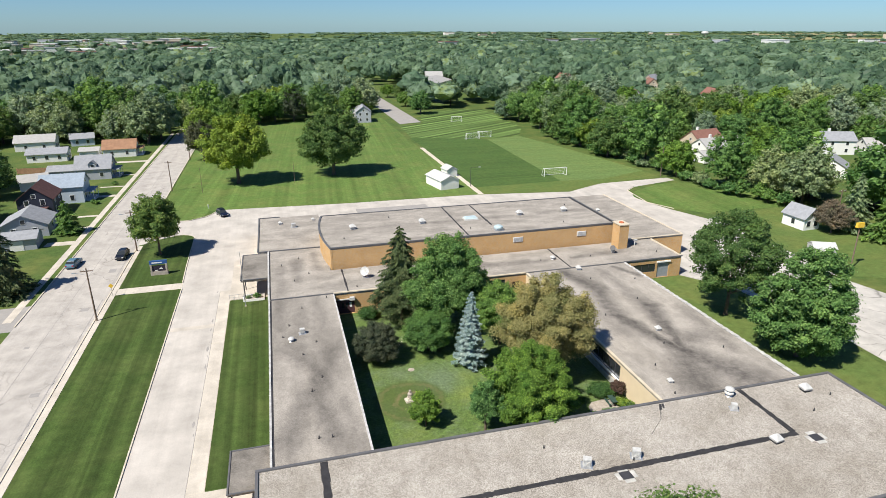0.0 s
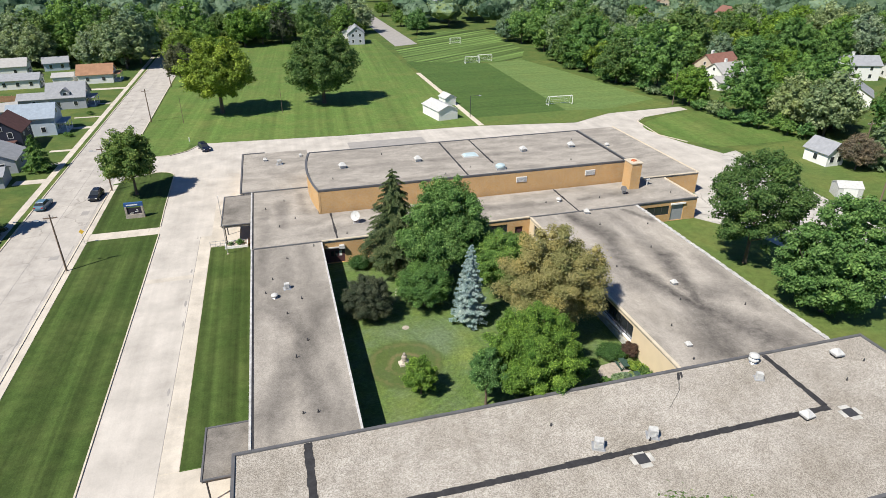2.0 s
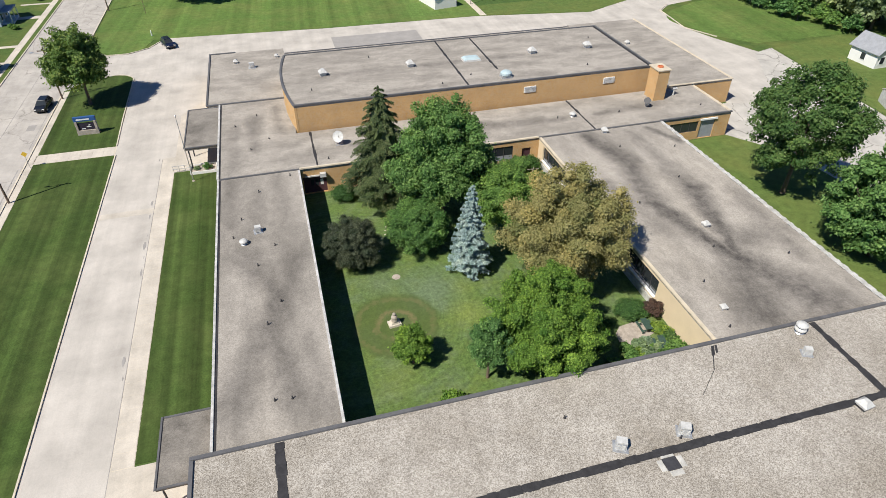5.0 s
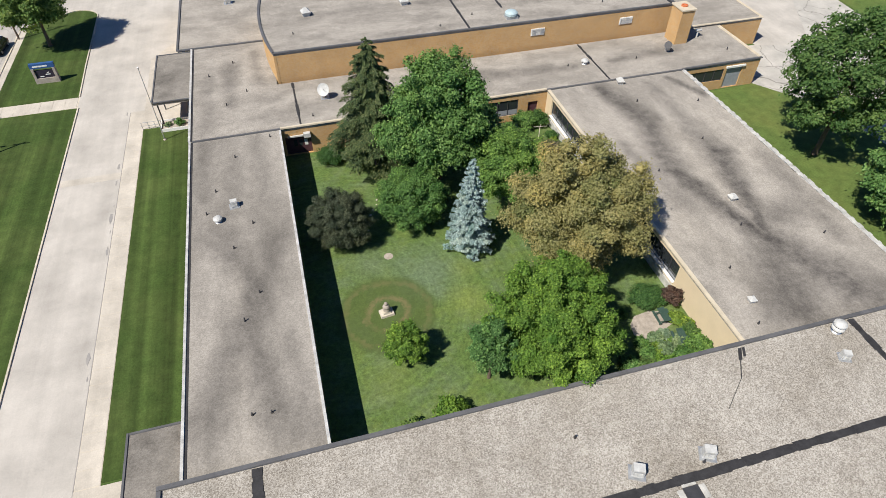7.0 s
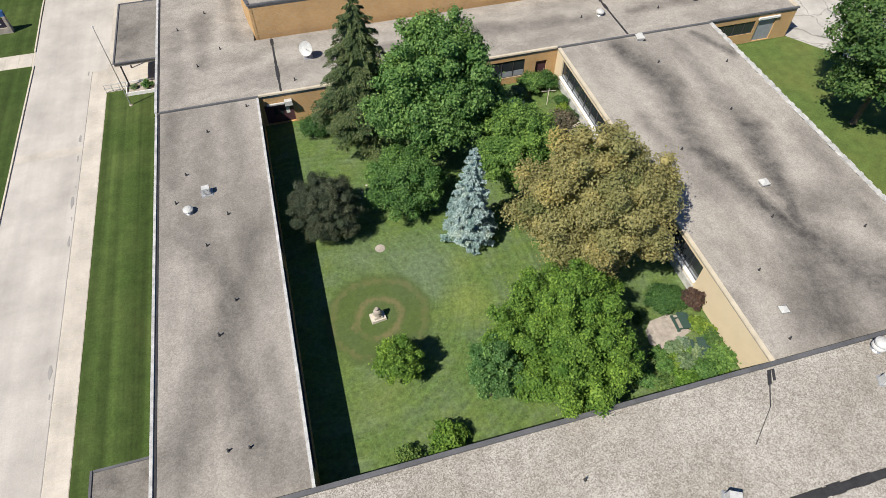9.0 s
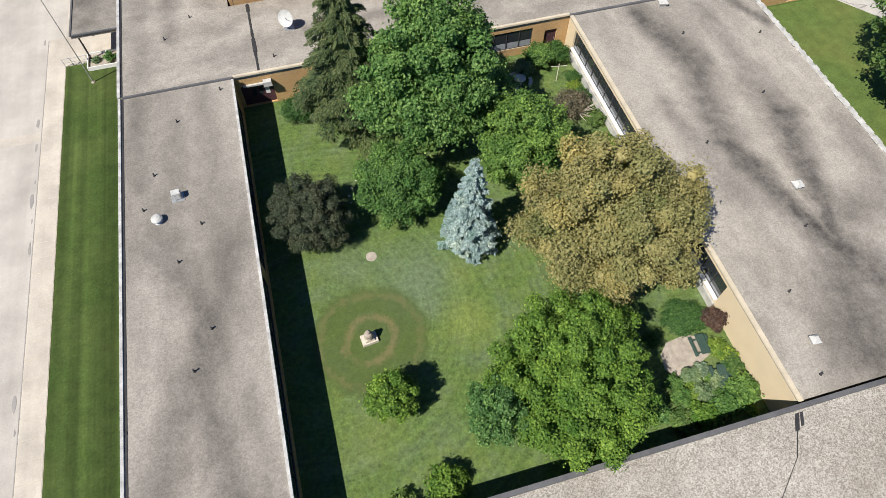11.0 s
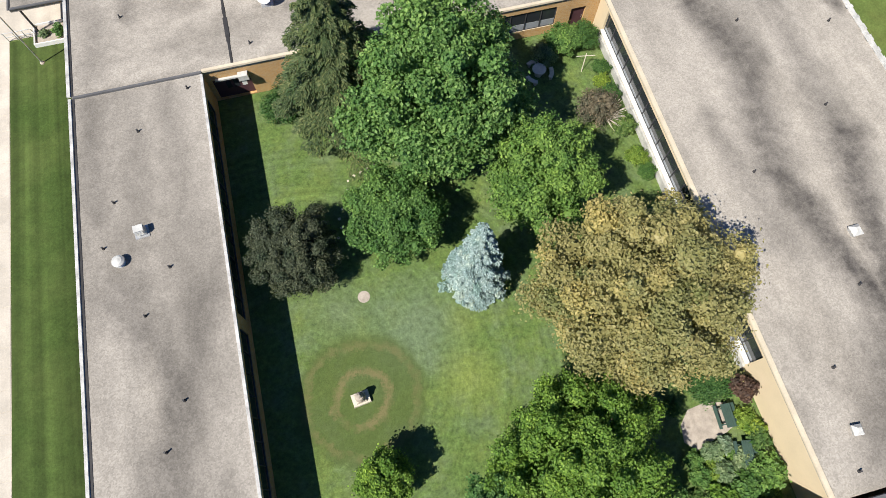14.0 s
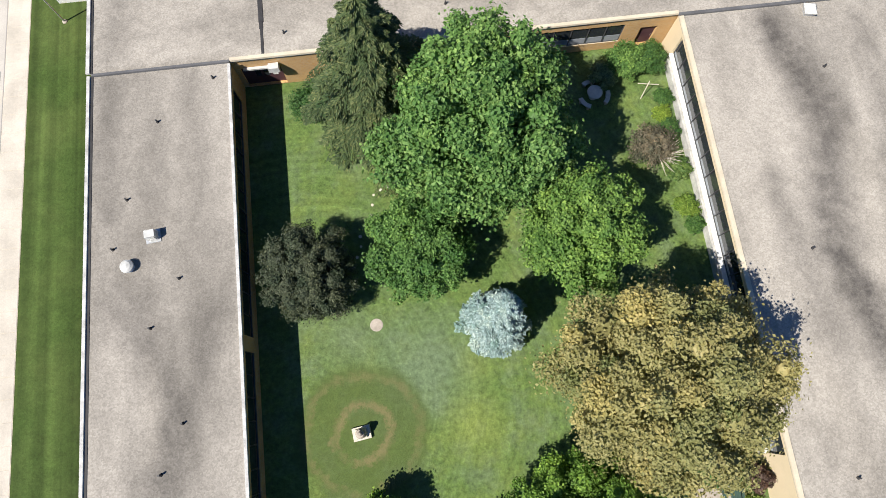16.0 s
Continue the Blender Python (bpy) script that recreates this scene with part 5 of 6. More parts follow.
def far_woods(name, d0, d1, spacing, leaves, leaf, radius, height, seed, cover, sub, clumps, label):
    """Woods too far to count: bumpy crowns of coarse leaf clumps in one mesh."""
    rg = np.random.default_rng(seed)
    n = int(d1 / spacing) + 2
    gx, gy = np.meshgrid(np.arange(-int(n * 0.5), int(n * 0.95)), np.arange(0, n))
    x = (gx.ravel() + 0.5 * (gy.ravel() % 2) + rg.uniform(-0.4, 0.4, gx.size)) * spacing
    y = (gy.ravel() + rg.uniform(-0.4, 0.4, gx.size)) * spacing
    d = np.hypot(x, y)
    a = np.arctan2(x, y + 12)
    keep = (d >= d0) & (d < d1) & (a > -0.46) & (a < 1.0) & (rg.uniform(0, 1, x.size) < cover * openness(x, y, d))
    x, y = x[keep], y[keep]
    ok = np.array([not is_open(px, py, 2.0) for px, py in zip(x, y)]) if d0 < 600 else np.ones(len(x), bool)
    x, y = x[ok], y[ok]
    N = len(x)
    R_ = radius * rg.uniform(0.6, 1.4, N)
    Ht = height * rg.uniform(0.6, 1.25, N)
    lump = rg.normal(size=(N, clumps, 3))
    lump[:, :, 2] = np.abs(lump[:, :, 2]) * 0.9 - 0.2
    lump /= np.linalg.norm(lump, axis=2)[:, :, None]

    def reach(dirs):
        gap = np.arccos(np.clip(np.einsum("nlk,nmk->nlm", dirs, lump).max(axis=2), -1, 1))
        return 0.66 + 0.36 * np.exp(-(gap / 0.4) ** 2)

    def placed(dirs, rad):
        return np.stack([x[:, None] + dirs[:, :, 0] * rad * R_[:, None], y[:, None] + dirs[:, :, 1] * rad * R_[:, None],
                         np.maximum(0.0, (Ht * 0.54)[:, None] + dirs[:, :, 2] * rad * (Ht * 0.46)[:, None])], 2).reshape(-1, 3)
    iv, tri = ico(sub)
    V = len(iv)
    bd = np.repeat(iv[None], N, axis=0)
    core = (placed(bd, reach(bd) * rg.uniform(0.74, 0.98, (N, V))), (tri[None] + (np.arange(N) * V)[:, None, None]).reshape(-1, 3))
    dirs = sphere_dirs(N * leaves, rg, -0.2).reshape(N, leaves, 3)
    c = placed(dirs, reach(dirs) * rg.uniform(0.86, 1.1, (N, leaves)))
    nr = dirs.reshape(-1, 3) * 0.7 + rg.normal(size=(N * leaves, 3)) * 0.4 + np.array([0, 0, 0.4])
    sz = leaf * rg.uniform(0.5, 1.4, N * leaves)
    tt = rg.uniform(0.0, 1, N)
    val = np.concatenate([np.repeat(tt, leaves) + rg.uniform(-0.14, 0.14, N * leaves), np.repeat(tt, V) + rg.uniform(-0.16, 0.12, N * V)])
    me = leaf_mesh(name, c, nr, sz, rg, LEAF_WOOD_HAZY, 0.8, core=core, tones=np.clip(val, 0, 1))
    ob = part(name, me, None)
    return tagged(ob, label, "woods", kind="stuff")


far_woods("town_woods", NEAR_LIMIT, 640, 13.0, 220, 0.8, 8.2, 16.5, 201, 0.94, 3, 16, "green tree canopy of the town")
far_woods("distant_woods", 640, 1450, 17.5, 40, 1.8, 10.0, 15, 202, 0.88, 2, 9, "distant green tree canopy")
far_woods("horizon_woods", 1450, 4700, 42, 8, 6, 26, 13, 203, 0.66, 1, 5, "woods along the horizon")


# ---- sidewalk slabs ----
walk_bed = structure("sidewalk", Shape().box(-11.78, -10.0, 53.0, 104.0, -0.05, 0.026), KERB, "pale concrete sidewalk beside the driveway", "sidewalk")
slab = Shape().box(-0.86, 0.86, -0.74, 0.74, 0.0, 0.014, 0.012).mesh("slab", WALKC)
for i in range(34):
    part("slab", slab, None, walk_bed, at=(-10.89, 53.8 + i * 1.5, 0.027))
cross = structure("crosswalk", Shape().box(-29.2, -18.5, 107.0, 109.7, -0.05, 0.03), KERB, "pale concrete path across the lawn", "sidewalk")
slab2 = Shape().box(-0.74, 0.74, -1.3, 1.3, 0.0, 0.014, 0.012).mesh("slab", WALKC)
for i in range(7):
    part("slab", slab2, None, cross, at=(-28.4 + i * 1.5, 108.35, 0.031))
band = structure("drive_joint", Shape().box(-18.1, -11.85, 90.0, 91.2, 0.0, 0.031), WALKC, "pale concrete band across the driveway", "pavement")
walk_w = structure("sidewalk_street", Shape().box(-43.6, -42.3, 100, 290, -0.05, 0.03), WALKC, "pale sidewalk in front of the houses", "sidewalk")
stones = thing("stepping_stones", "row of pale stepping stones in the lawn", "stepping stones")
rs = random.Random(3)
for i in range(15):
    sx, sy = (13.4 + 0.25 * i + 0.2 * rs.uniform(-1, 1), 74.2 + 0.75 * i) if i < 8 else (15.2 + 0.55 * (i - 7), 79.6 + 0.18 * (i - 7))
    part("stone", Shape().lathe([(0.09 + rs.uniform(0, 0.05), 0.0), (0.08, 0.015)], 7, (sx, sy)), STONE, stones, at=(0, 0, 0.03))


for k, (x0, x1, y0, y1) in enumerate(((-35.66, -35.58, 40, 290), (-30.75, -30.6, 60, 106), (-30.72, -30.62, 112, 131), (-11.86, -11.79, 20, 104))):
    structure("paving_joint_%d" % (k + 1), Shape().box(x0, x1, y0, y1, 0.0, 0.0285), ASPHALT, "dark tarred joint in the paving", "joint")
rj = random.Random(21)
for k in range(24):
    jx, jy, jw = rj.choice((-30.7, -30.65, -12.2, -12.05)), rj.uniform(55, 104), rj.uniform(0.12, 0.4)
    structure("tar_spot_%d" % (k + 1), Shape().prism([(jx + jw * math.cos(q) * rj.uniform(0.25, 0.5), jy + jw * 2.2 * math.sin(q) * rj.uniform(0.6, 1.1)) for q in [i * 0.785 for i in range(8)]], 0.0, 0.034 + 0.0002 * k), ASPHALT, "dark worn spot along a paving joint", "stain")
for k, (jx, jy, w_, d_) in enumerate(((-32.5, 76, 1.1, 1.0), (-33.2, 101.5, 1.3, 1.2), (-32.6, 118.5, 1.2, 2.0), (-37.5, 90, 0.7, 0.7))):
    structure("street_patch_%d" % (k + 1), Shape().box(jx, jx + w_, jy, jy + d_, 0.0, 0.03), ASPHALT, "grey asphalt patch in the street", "patch")

# ---- roof fittings ----
def hood_vent(at, s=1.0, material=None, base=None):
    v = thing("roof_vent", "pale metal roof vent with a sloped hood", "roof vent", at, rs.uniform(-0.2, 0.2), "roof vents")
    part("curb", Shape().box(-0.42 * s, 0.42 * s, -0.42 * s, 0.42 * s, 0, 0.28 * s, 0.05 * s), base or METAL_G, v)
    part("hood", Shape().box(-0.5 * s, 0.5 * s, -0.5 * s, 0.5 * s, 0.28 * s, 0.52 * s, -0.06 * s).box(-0.56 * s, 0.56 * s, -0.56 * s, 0.56 * s, 0.52 * s, 0.95 * s, 0.36 * s), material or METAL_W, v)
    return v


def box_vent(at, s=1.0, rz=0.0):
    v = thing("box_vent", "white square louvred roof vent box", "roof vent", at, rz, "roof vents")
    part("housing", Shape().box(-0.38 * s, 0.38 * s, -0.3 * s, 0.3 * s, 0.06, 0.8 * s, 0.02), METAL_W, v)
    part("flange", Shape().box(-0.55 * s, 0.55 * s, -0.5 * s, 0.5 * s, 0.0, 0.06, 0.02), METAL_G, v)
    g_ = part("louvre", Shape().box(-0.3 * s, 0.3 * s, -0.33 * s, -0.305 * s, 0.14, 0.72 * s), METAL_G, v)
    for k in range(4):
        part("slat", Shape().box(-0.28 * s, 0.28 * s, -0.36 * s, -0.335 * s, 0.2 + k * 0.13, 0.25 + k * 0.13), METAL_W, g_)
    return v


def mushroom_vent(at, s=1.0, tiers=1, material=None):
    v = thing("mushroom_vent", "round metal mushroom roof vent", "roof vent", at, 0, "roof vents")
    part("neck", Shape().lathe([(0.4 * s, 0), (0.3 * s, 0.1 * s), (0.28 * s, 0.4 * s)], 14), METAL_G, v)
    for k in range(tiers):
        z = (0.35 + 0.42 * k) * s
        part("cap", Shape().lathe([(0.3 * s, z), (0.52 * s, z + 0.04 * s), (0.5 * s, z + 0.16 * s), (0.34 * s, z + 0.3 * s), (0.1 * s, z + 0.37 * s)], 16), material or METAL_W, v)
    return v


def pipe_vent(at, h=0.35):
    v = thing("vent_pipe", "short dark vent pipe with a flashing collar", "vent pipe", at, 0, "vent pipes")
    part("collar", Shape().lathe([(0.11, 0), (0.1, 0.05), (0.07, 0.08)], 10), TAR, v)
    part("pipe", Shape().rod((0, 0, 0.05), (0, 0, h), 0.06, 0.06, 10), METAL_D, v)
    return v


box_vent((1.0, 77.0, R), 0.9, 0.1)
mushroom_vent((-0.55, 75.1, R), 0.85)
for px, py in ((-0.7, 79.7), (1.35, 85.1), (-1.6, 76.4), (2.6, 74.0), (0.75, 71.0), (2.65, 65.0), (1.3, 62.2), (1.4, 53.4), (2.75, 53.25), (5.2, 88.0)):
    pipe_vent((px, py, R), 0.3 if px != 1.3 else 0.4)
for px, py in ((0.75, 96.0), (-1.2, 103.5), (1.8, 106.3), (3.2, 98.6), (10.3, 91.0), (22.0, 92.0), (30.5, 96.5), (43.5, 94.0), (53.0, 93.5), (66.0, 92.5)):
    pipe_vent((px, py, R - 0.02), 0.3)
for px, py in ((47.9, 83.8), (51.1, 74.9), (46.7, 61.5), (42.4, 56.9), (53.5, 58.5), (43.5, 71.0), (55.0, 82.0), (41.0, 50.9)):
    pipe_vent((px, py, R), 0.28)
hood_vent((48.1, 65.0, R), 0.7)
hood_vent((41.9, 53.1, R), 0.58)
mushroom_vent((45.8, 94.0, R - 0.02), 0.95)
hood_vent((47.9, 88.2, R), 0.8)
hood_vent((-0.9, 128.4, R), 0.7)
box_vent((1.75, 125.6, R), 1.1, 0.1)
hood_vent((6.0, 129.5, R), 0.6)
hood_vent((68.0, 118.5, R + 0.25), 0.7)
for px, py in ((12.2, 109.6), (25.5, 109.6), (45.6, 109.9), (55.3, 110.0)):
    hood_vent((px, py, GZ), 1.05, METAL_W)
for px, py in ((10.0, 104.5), (28.5, 101.8), (52.0, 103.0), (57.5, 114.0), (20.0, 115.0), (33.5, 104.0)):
    pipe_vent((px, py, GZ), 0.28)
sk = thing("roof_skylight", "blue-grey metal roof skylight on a curb", "skylight", (35.3, 109.8, GZ))
part("curb", Shape().box(-1.4, 1.4, -0.9, 0.9, 0, 0.25, 0.04), METAL_W, sk)
part("cover", Shape().box(-1.3, 1.3, -0.8, 0.8, 0.25, 0.55, 0.35), METAL_B, sk)
fan = thing("exhaust_fan", "large blue-grey rooftop exhaust fan", "roof vent", (38.2, 101.8, GZ))
part("curb", Shape().box(-0.8, 0.8, -0.7, 0.7, 0, 0.3, 0.04), METAL_G, fan)
part("housing", Shape().lathe([(0.75, 0.3), (0.85, 0.4), (0.85, 0.7), (0.6, 0.9), (0.2, 1.0)], 16), METAL_B, fan)
cowl = thing("vent_cowl", "dark bent metal vent cowl on the roof", "roof vent", (58.1, 94.4, R - 0.02))
part("neck", Shape().rod((0, 0, 0), (0, 0, 0.7), 0.35, 0.35, 12), METAL_G, cowl)
part("mouth", Shape().rod((0, 0, 0.6), (-0.5, -0.6, 1.1), 0.38, 0.5, 12), METAL_D, cowl)
tp = thing("flue_pipe", "white T-shaped flue pipe on the roof", "flue pipe", (64.0, 96.8, R - 0.02))
part("pipe", Shape().rod((0, 0, 0), (0, 0, 0.9), 0.14, 0.14, 10), METAL_W, tp)
part("head", Shape().rod((-0.45, 0, 1.0), (0.45, 0, 1.0), 0.17, 0.17, 10), METAL_W, tp)
# front roof
box_vent((25.35, 42.1, FZ), 1.05, -0.45)
box_vent((30.5, 42.0, FZ), 1.05, -0.45)
box_vent((44.9, 46.1, FZ), 0.85, -0.45)
mushroom_vent((46.1, 48.4, FZ), 1.0, 2)
hood_vent((45.1, 40.3, FZ), 0.9, None, TAR)
hood_vent((55.1, 47.0, FZ), 0.95, None, TAR)
for px, py in ((53.0, 43.6), (57.2, 45.6), (30.0, 41.6), (22.5, 45.5)):
    pipe_vent((px, py, FZ), 0.3)


def drain_pit(at):
    d = thing("roof_drain", "dark roof drain square ringed by pale pads", "roof drain", at, 0.0, "roof drains")
    part("grate", Shape().box(-0.55, 0.55, -0.5, 0.5, 0.0, 0.02), METAL_D, d)
    for x0, x1, y0, y1 in ((-0.5, 0.5, 0.52, 0.95), (-0.5, 0.5, -0.95, -0.52), (-1.0, -0.57, -0.45, 0.45), (0.57, 1.0, -0.45, 0.45)):
        part("pad", Shape().box(x0, x1, y0, y1, 0.0, 0.04, 0.02), PAD_M, d)
    return d


drain_pit((28.2, 39.9, FZ))
drain_pit((49.5, 39.8, FZ))
crack = Shape()
for (ax, ay), (bx, by), w in (((37.8, 49.0), (37.2, 48.0), 0.16), ((38.1, 49.0), (37.7, 48.2), 0.12), ((37.2, 48.0), (36.3, 46.6), 0.05), ((36.3, 46.6), (33.9, 44.6), 0.035)):
    crack.add([(ax - w, ay, FZ + 0.012), (ax + w, ay, FZ + 0.012), (bx + w, by, FZ + 0.012), (bx - w, by, FZ + 0.012)], [(0, 1, 2, 3)])
part("tar_patch", crack, TAR, front, "black tar repair at the roof edge")

dish = thing("satellite_dish", "white satellite dish tilted to the sky on the roof", "satellite dish", (12.2, 94.7, R - 0.02))
part("mast", Shape().rod((0, 0, 0), (0, 0, 1.0), 0.06), METAL_D, dish)
part("foot", Shape().box(-0.5, 0.5, -0.5, 0.5, 0, 0.08, 0.03), METAL_G, dish)
bowl = part("bowl", Shape().lathe([(0.05, 0.0), (0.36, 0.04), (0.6, 0.13), (0.76, 0.24), (0.78, 0.26), (0.6, 0.17), (0.32, 0.08), (0.05, 0.05)], 20), METAL_W, dish)
bowl.location, bowl.rotation_euler = (0, -0.05, 1.05), (radians(62), 0, radians(-35))
part("feed_arm", Shape().rod((0, -0.1, 0.9), (-0.1, -0.75, 1.55), 0.03), METAL_D, dish)

# ---- courtyard things ----
st = thing("garden_statue", "weathered dark stone figure on a pale square plinth", "statue", (12.85, 63.0, 0.03), 0.12)
st.scale = (0.82, 0.82, 0.85)
part("plinth", Shape().box(-0.75, 0.75, -0.55, 0.55, 0, 0.3, 0.03).box(-0.45, 0.45, -0.4, 0.4, 0.3, 0.55, 0.05), STONE, st)
part("figure", Shape().lathe([(0.34, 0.55), (0.42, 0.7), (0.36, 0.95), (0.4, 1.15), (0.3, 1.35), (0.14, 1.42), (0.2, 1.52), (0.2, 1.66), (0.1, 1.78)], 12), EARTH, st)
pad = thing("round_stone_pad", "round weathered stone pad flush in the lawn", "stone pad", (14.5, 70.0, 0.03))
part("disc", Shape().lathe([(0.85, 0.0), (0.83, 0.012)], 22), COURT, pad)
part("ring", Shape().lathe([(0.45, 0.012), (0.42, 0.03)], 18), EARTH, pad)


def round_table(at):
    t = thing("round_picnic_table", "round pale concrete picnic table with curved benches", "picnic table", at)
    part("tabletop", Shape().lathe([(0.55, 0.68), (0.58, 0.7), (0.58, 0.75), (0.55, 0.77)], 20), STONE, t)
    part("pedestal", Shape().lathe([(0.3, 0), (0.22, 0.1), (0.2, 0.6), (0.35, 0.68)], 12), STONE, t)
    for a in (100, 220, 340):
        s = Shape()
        pts = arc(0, 0, 1.25, a - 28, a + 28, 6)
        inn = arc(0, 0, 0.92, a - 28, a + 28, 6)
        s.prism(pts + inn[::-1], 0.38, 0.46)
        b = part("bench", s, STONE, t)
        c = arc(0, 0, 1.08, a - 18, a + 18, 1)
        for x, y in c:
            part("leg", Shape().box(x - 0.1, x + 0.1, y - 0.1, y + 0.1, 0, 0.38), STONE, b)
    return t


round_table((32.5, 85.3, 0.03))
post = thing("clothes_post", "leaning wooden post with crossed arms", "post", (36.1, 84.7, 0.03))
part("pole", Shape().rod((0, 0, 0), (0.25, 0.5, 1.7), 0.038), STONE, post)
part("arm", Shape().rod((-0.55, 0.55, 1.45), (0.95, 0.25, 1.5), 0.03), STONE, post)


def picnic_table(at, rz):
    t = thing("picnic_table", "dark green painted picnic table", "picnic table", at, rz, "green picnic tables")
    for k in range(5):
        part("board", Shape().box(-0.9, 0.9, -0.38 + k * 0.155, -0.24 + k * 0.155, 0.72, 0.76), TABLE_G, t)
    for y in (-0.72, 0.72):
        part("bench", Shape().box(-0.9, 0.9, y - 0.13, y + 0.13, 0.42, 0.46), TABLE_G, t)
    for x in (-0.6, 0.6):
        part("leg", Shape().rod((x, -0.62, 0), (x, 0.25, 0.72), 0.045).rod((x, 0.62, 0), (x, -0.25, 0.72), 0.045).box(x - 0.04, x + 0.04, -0.75, 0.75, 0.36, 0.42), TABLE_G, t)
    return t


picnic_table((36.2, 55.8, 0.05), radians(86)).scale = (0.85, 0.85, 1.0)
picnic_table((36.5, 53.3, 0.05), radians(78)).scale = (0.85, 0.85, 1.0)
ac = thing("air_conditioner", "pale window air conditioner on a wall bracket", "air conditioner", (9.2, 89.15, 2.5))
part("housing", Shape().box(-0.4, 0.4, -0.45, 0.08, 0, 0.5, 0.03), METAL_W, ac)
part("bracket", Shape().box(-2.2, -0.42, -0.12, 0.08, 0.05, 0.2), METAL_W, ac)

for k in range(14):
    gx, gy = rs.uniform(32.8, 38.0), rs.uniform(50.6, 53.6)
    bush("garden_plant", (gx, gy), rs.uniform(0.4, 0.75), rs.uniform(0.4, 0.9), 260, 0.2, 400 + k, rs.choice((LEAF_GREEN, LEAF_PALE, LEAF_LIME, LEAF_YELLOW)), "leafy plant in the courtyard garden bed", 5)

# ---- entrance ----
planter = thing("planter", "low white-edged planting bed by the entrance", "planter", (-6.4, 98.4, 0.03))
for x0, x1, y0, y1 in ((-1.3, 1.9, -0.12, 0.0), (-1.3, 1.9, 2.0, 2.12), (-1.42, -1.3, -0.12, 2.12), (1.9, 2.02, -0.12, 2.12)):
    part("edge", Shape().box(x0, x1, y0, y1, 0, 0.4, 0.02), FRAME_W, planter)
part("soil", Shape().box(-1.3, 1.9, 0.0, 2.0, 0, 0.2), EARTH, planter)
bush("planter_shrub", (-5.6, 99.2), 0.7, 1.2, 500, 0.14, 81, LEAF_MAPLE, "small shrub in the entrance planter", 6)
bush("planter_shrub", (-7.0, 99.3), 0.5, 0.8, 350, 0.12, 82, LEAF_PALE, "small shrub in the entrance planter", 6)
flag = thing("flagpole", "slim pale metal flagpole on the lawn", "flagpole", (-7.35, 96.6, 0.03))
part("base", Shape().lathe([(0.2, 0), (0.18, 0.06), (0.1, 0.1)], 12), EARTH, flag)
part("pole", Shape().rod((0, 0, 0.05), (0, 0, 9.3), 0.07, 0.035, 8), METAL_G, flag)
part("ball", Shape().lathe([(0.02, 9.3), (0.09, 9.36), (0.09, 9.42), (0.02, 9.48)], 8), METAL_G, flag)
rail = thing("entrance_rail", "grey pipe handrail beside the entrance walk", "handrail", (-10.0, 99.5, 0.03))
for k in range(4):
    part("post", Shape().rod((0.75 * k, 0, 0), (0.75 * k, 0, 0.95), 0.03), METAL_G, rail)
for z in (0.5, 0.95):
    part("bar", Shape().rod((-0.1, 0, z), (2.4, 0, z), 0.028), METAL_G, rail)
gear = thing("door_bench", "white painted bench by the side door", "bench", (-6.4, 47.4, 0.03))
part("seat", Shape().box(-0.7, 0.7, -0.25, 0.25, 0.42, 0.48), FRAME_W, gear)
part("backrest", Shape().box(-0.7, 0.7, 0.22, 0.27, 0.5, 0.9), FRAME_W, gear)
for x in (-0.6, 0.55):
    part("leg", Shape().box(x, x + 0.06, -0.22, 0.22, 0, 0.42), FRAME_W, gear)

# ---- school sign ----
sg = thing("school_sign", "blue and dark school sign on a brick base", "sign", (-23.1, 115.2, 0.03))
part("base", Shape().box(-1.5, 1.5, -0.35, 0.35, 0, 0.7, 0.02), EARTH, sg)
for x in (-1.45, 1.15):
    part("pier", Shape().box(x, x + 0.3, -0.3, 0.3, 0.7, 2.1), EARTH, sg)
brd = part("board", Shape().box(-1.14, 1.14, -0.15, 0.15, 0.7, 1.75), SIGN_DARK, sg)
for k, (x, w) in enumerate(((-0.7, 0.5), (0.05, 0.6), (0.3, 0.25))):
    part("bar", Shape().box(x, x + w, -0.17, -0.155, 0.85 + 0.25 * k, 0.98 + 0.25 * k), FRAME_W, brd)
part("header", Shape().box(-1.5, 1.5, -0.22, 0.22, 2.1, 2.75), BLUE_SIGN, sg)
part("header_bar", Shape().box(-1.1, 0.7, -0.24, -0.225, 2.3, 2.5), FRAME_W, sg)

# ---- poles ----
def utility_pole(at, h, arm=True, lamp=False, rz=0.0, r=0.15):
    p = thing("utility_pole", "brown wooden utility pole beside the street", "utility pole", at, rz, "utility poles")
    part("pole", Shape().rod((0, 0, -0.2), (0, 0, h), r, r * 0.65, 8), WOOD, p)
    if arm:
        a = part("crossarm", Shape().box(-0.9, 0.9, -0.06, 0.06, h - 0.6, h - 0.46), WOOD, p)
        for x in (-0.8, -0.35, 0.35, 0.8):
            part("insulator", Shape().lathe([(0.03, h - 0.46), (0.05, h - 0.38), (0.03, h - 0.3)], 8, (x, 0)), METAL_G, a)
    if lamp:
        l_ = part("lamp_arm", Shape().rod((0, 0, h - 1.2), (-1.6, 0, h - 0.7), 0.035), METAL_G, p)
        part("lamp_head", Shape().box(-2.1, -1.5, -0.13, 0.13, h - 0.78, h - 0.64, 0.03), METAL_G, l_)
    return p


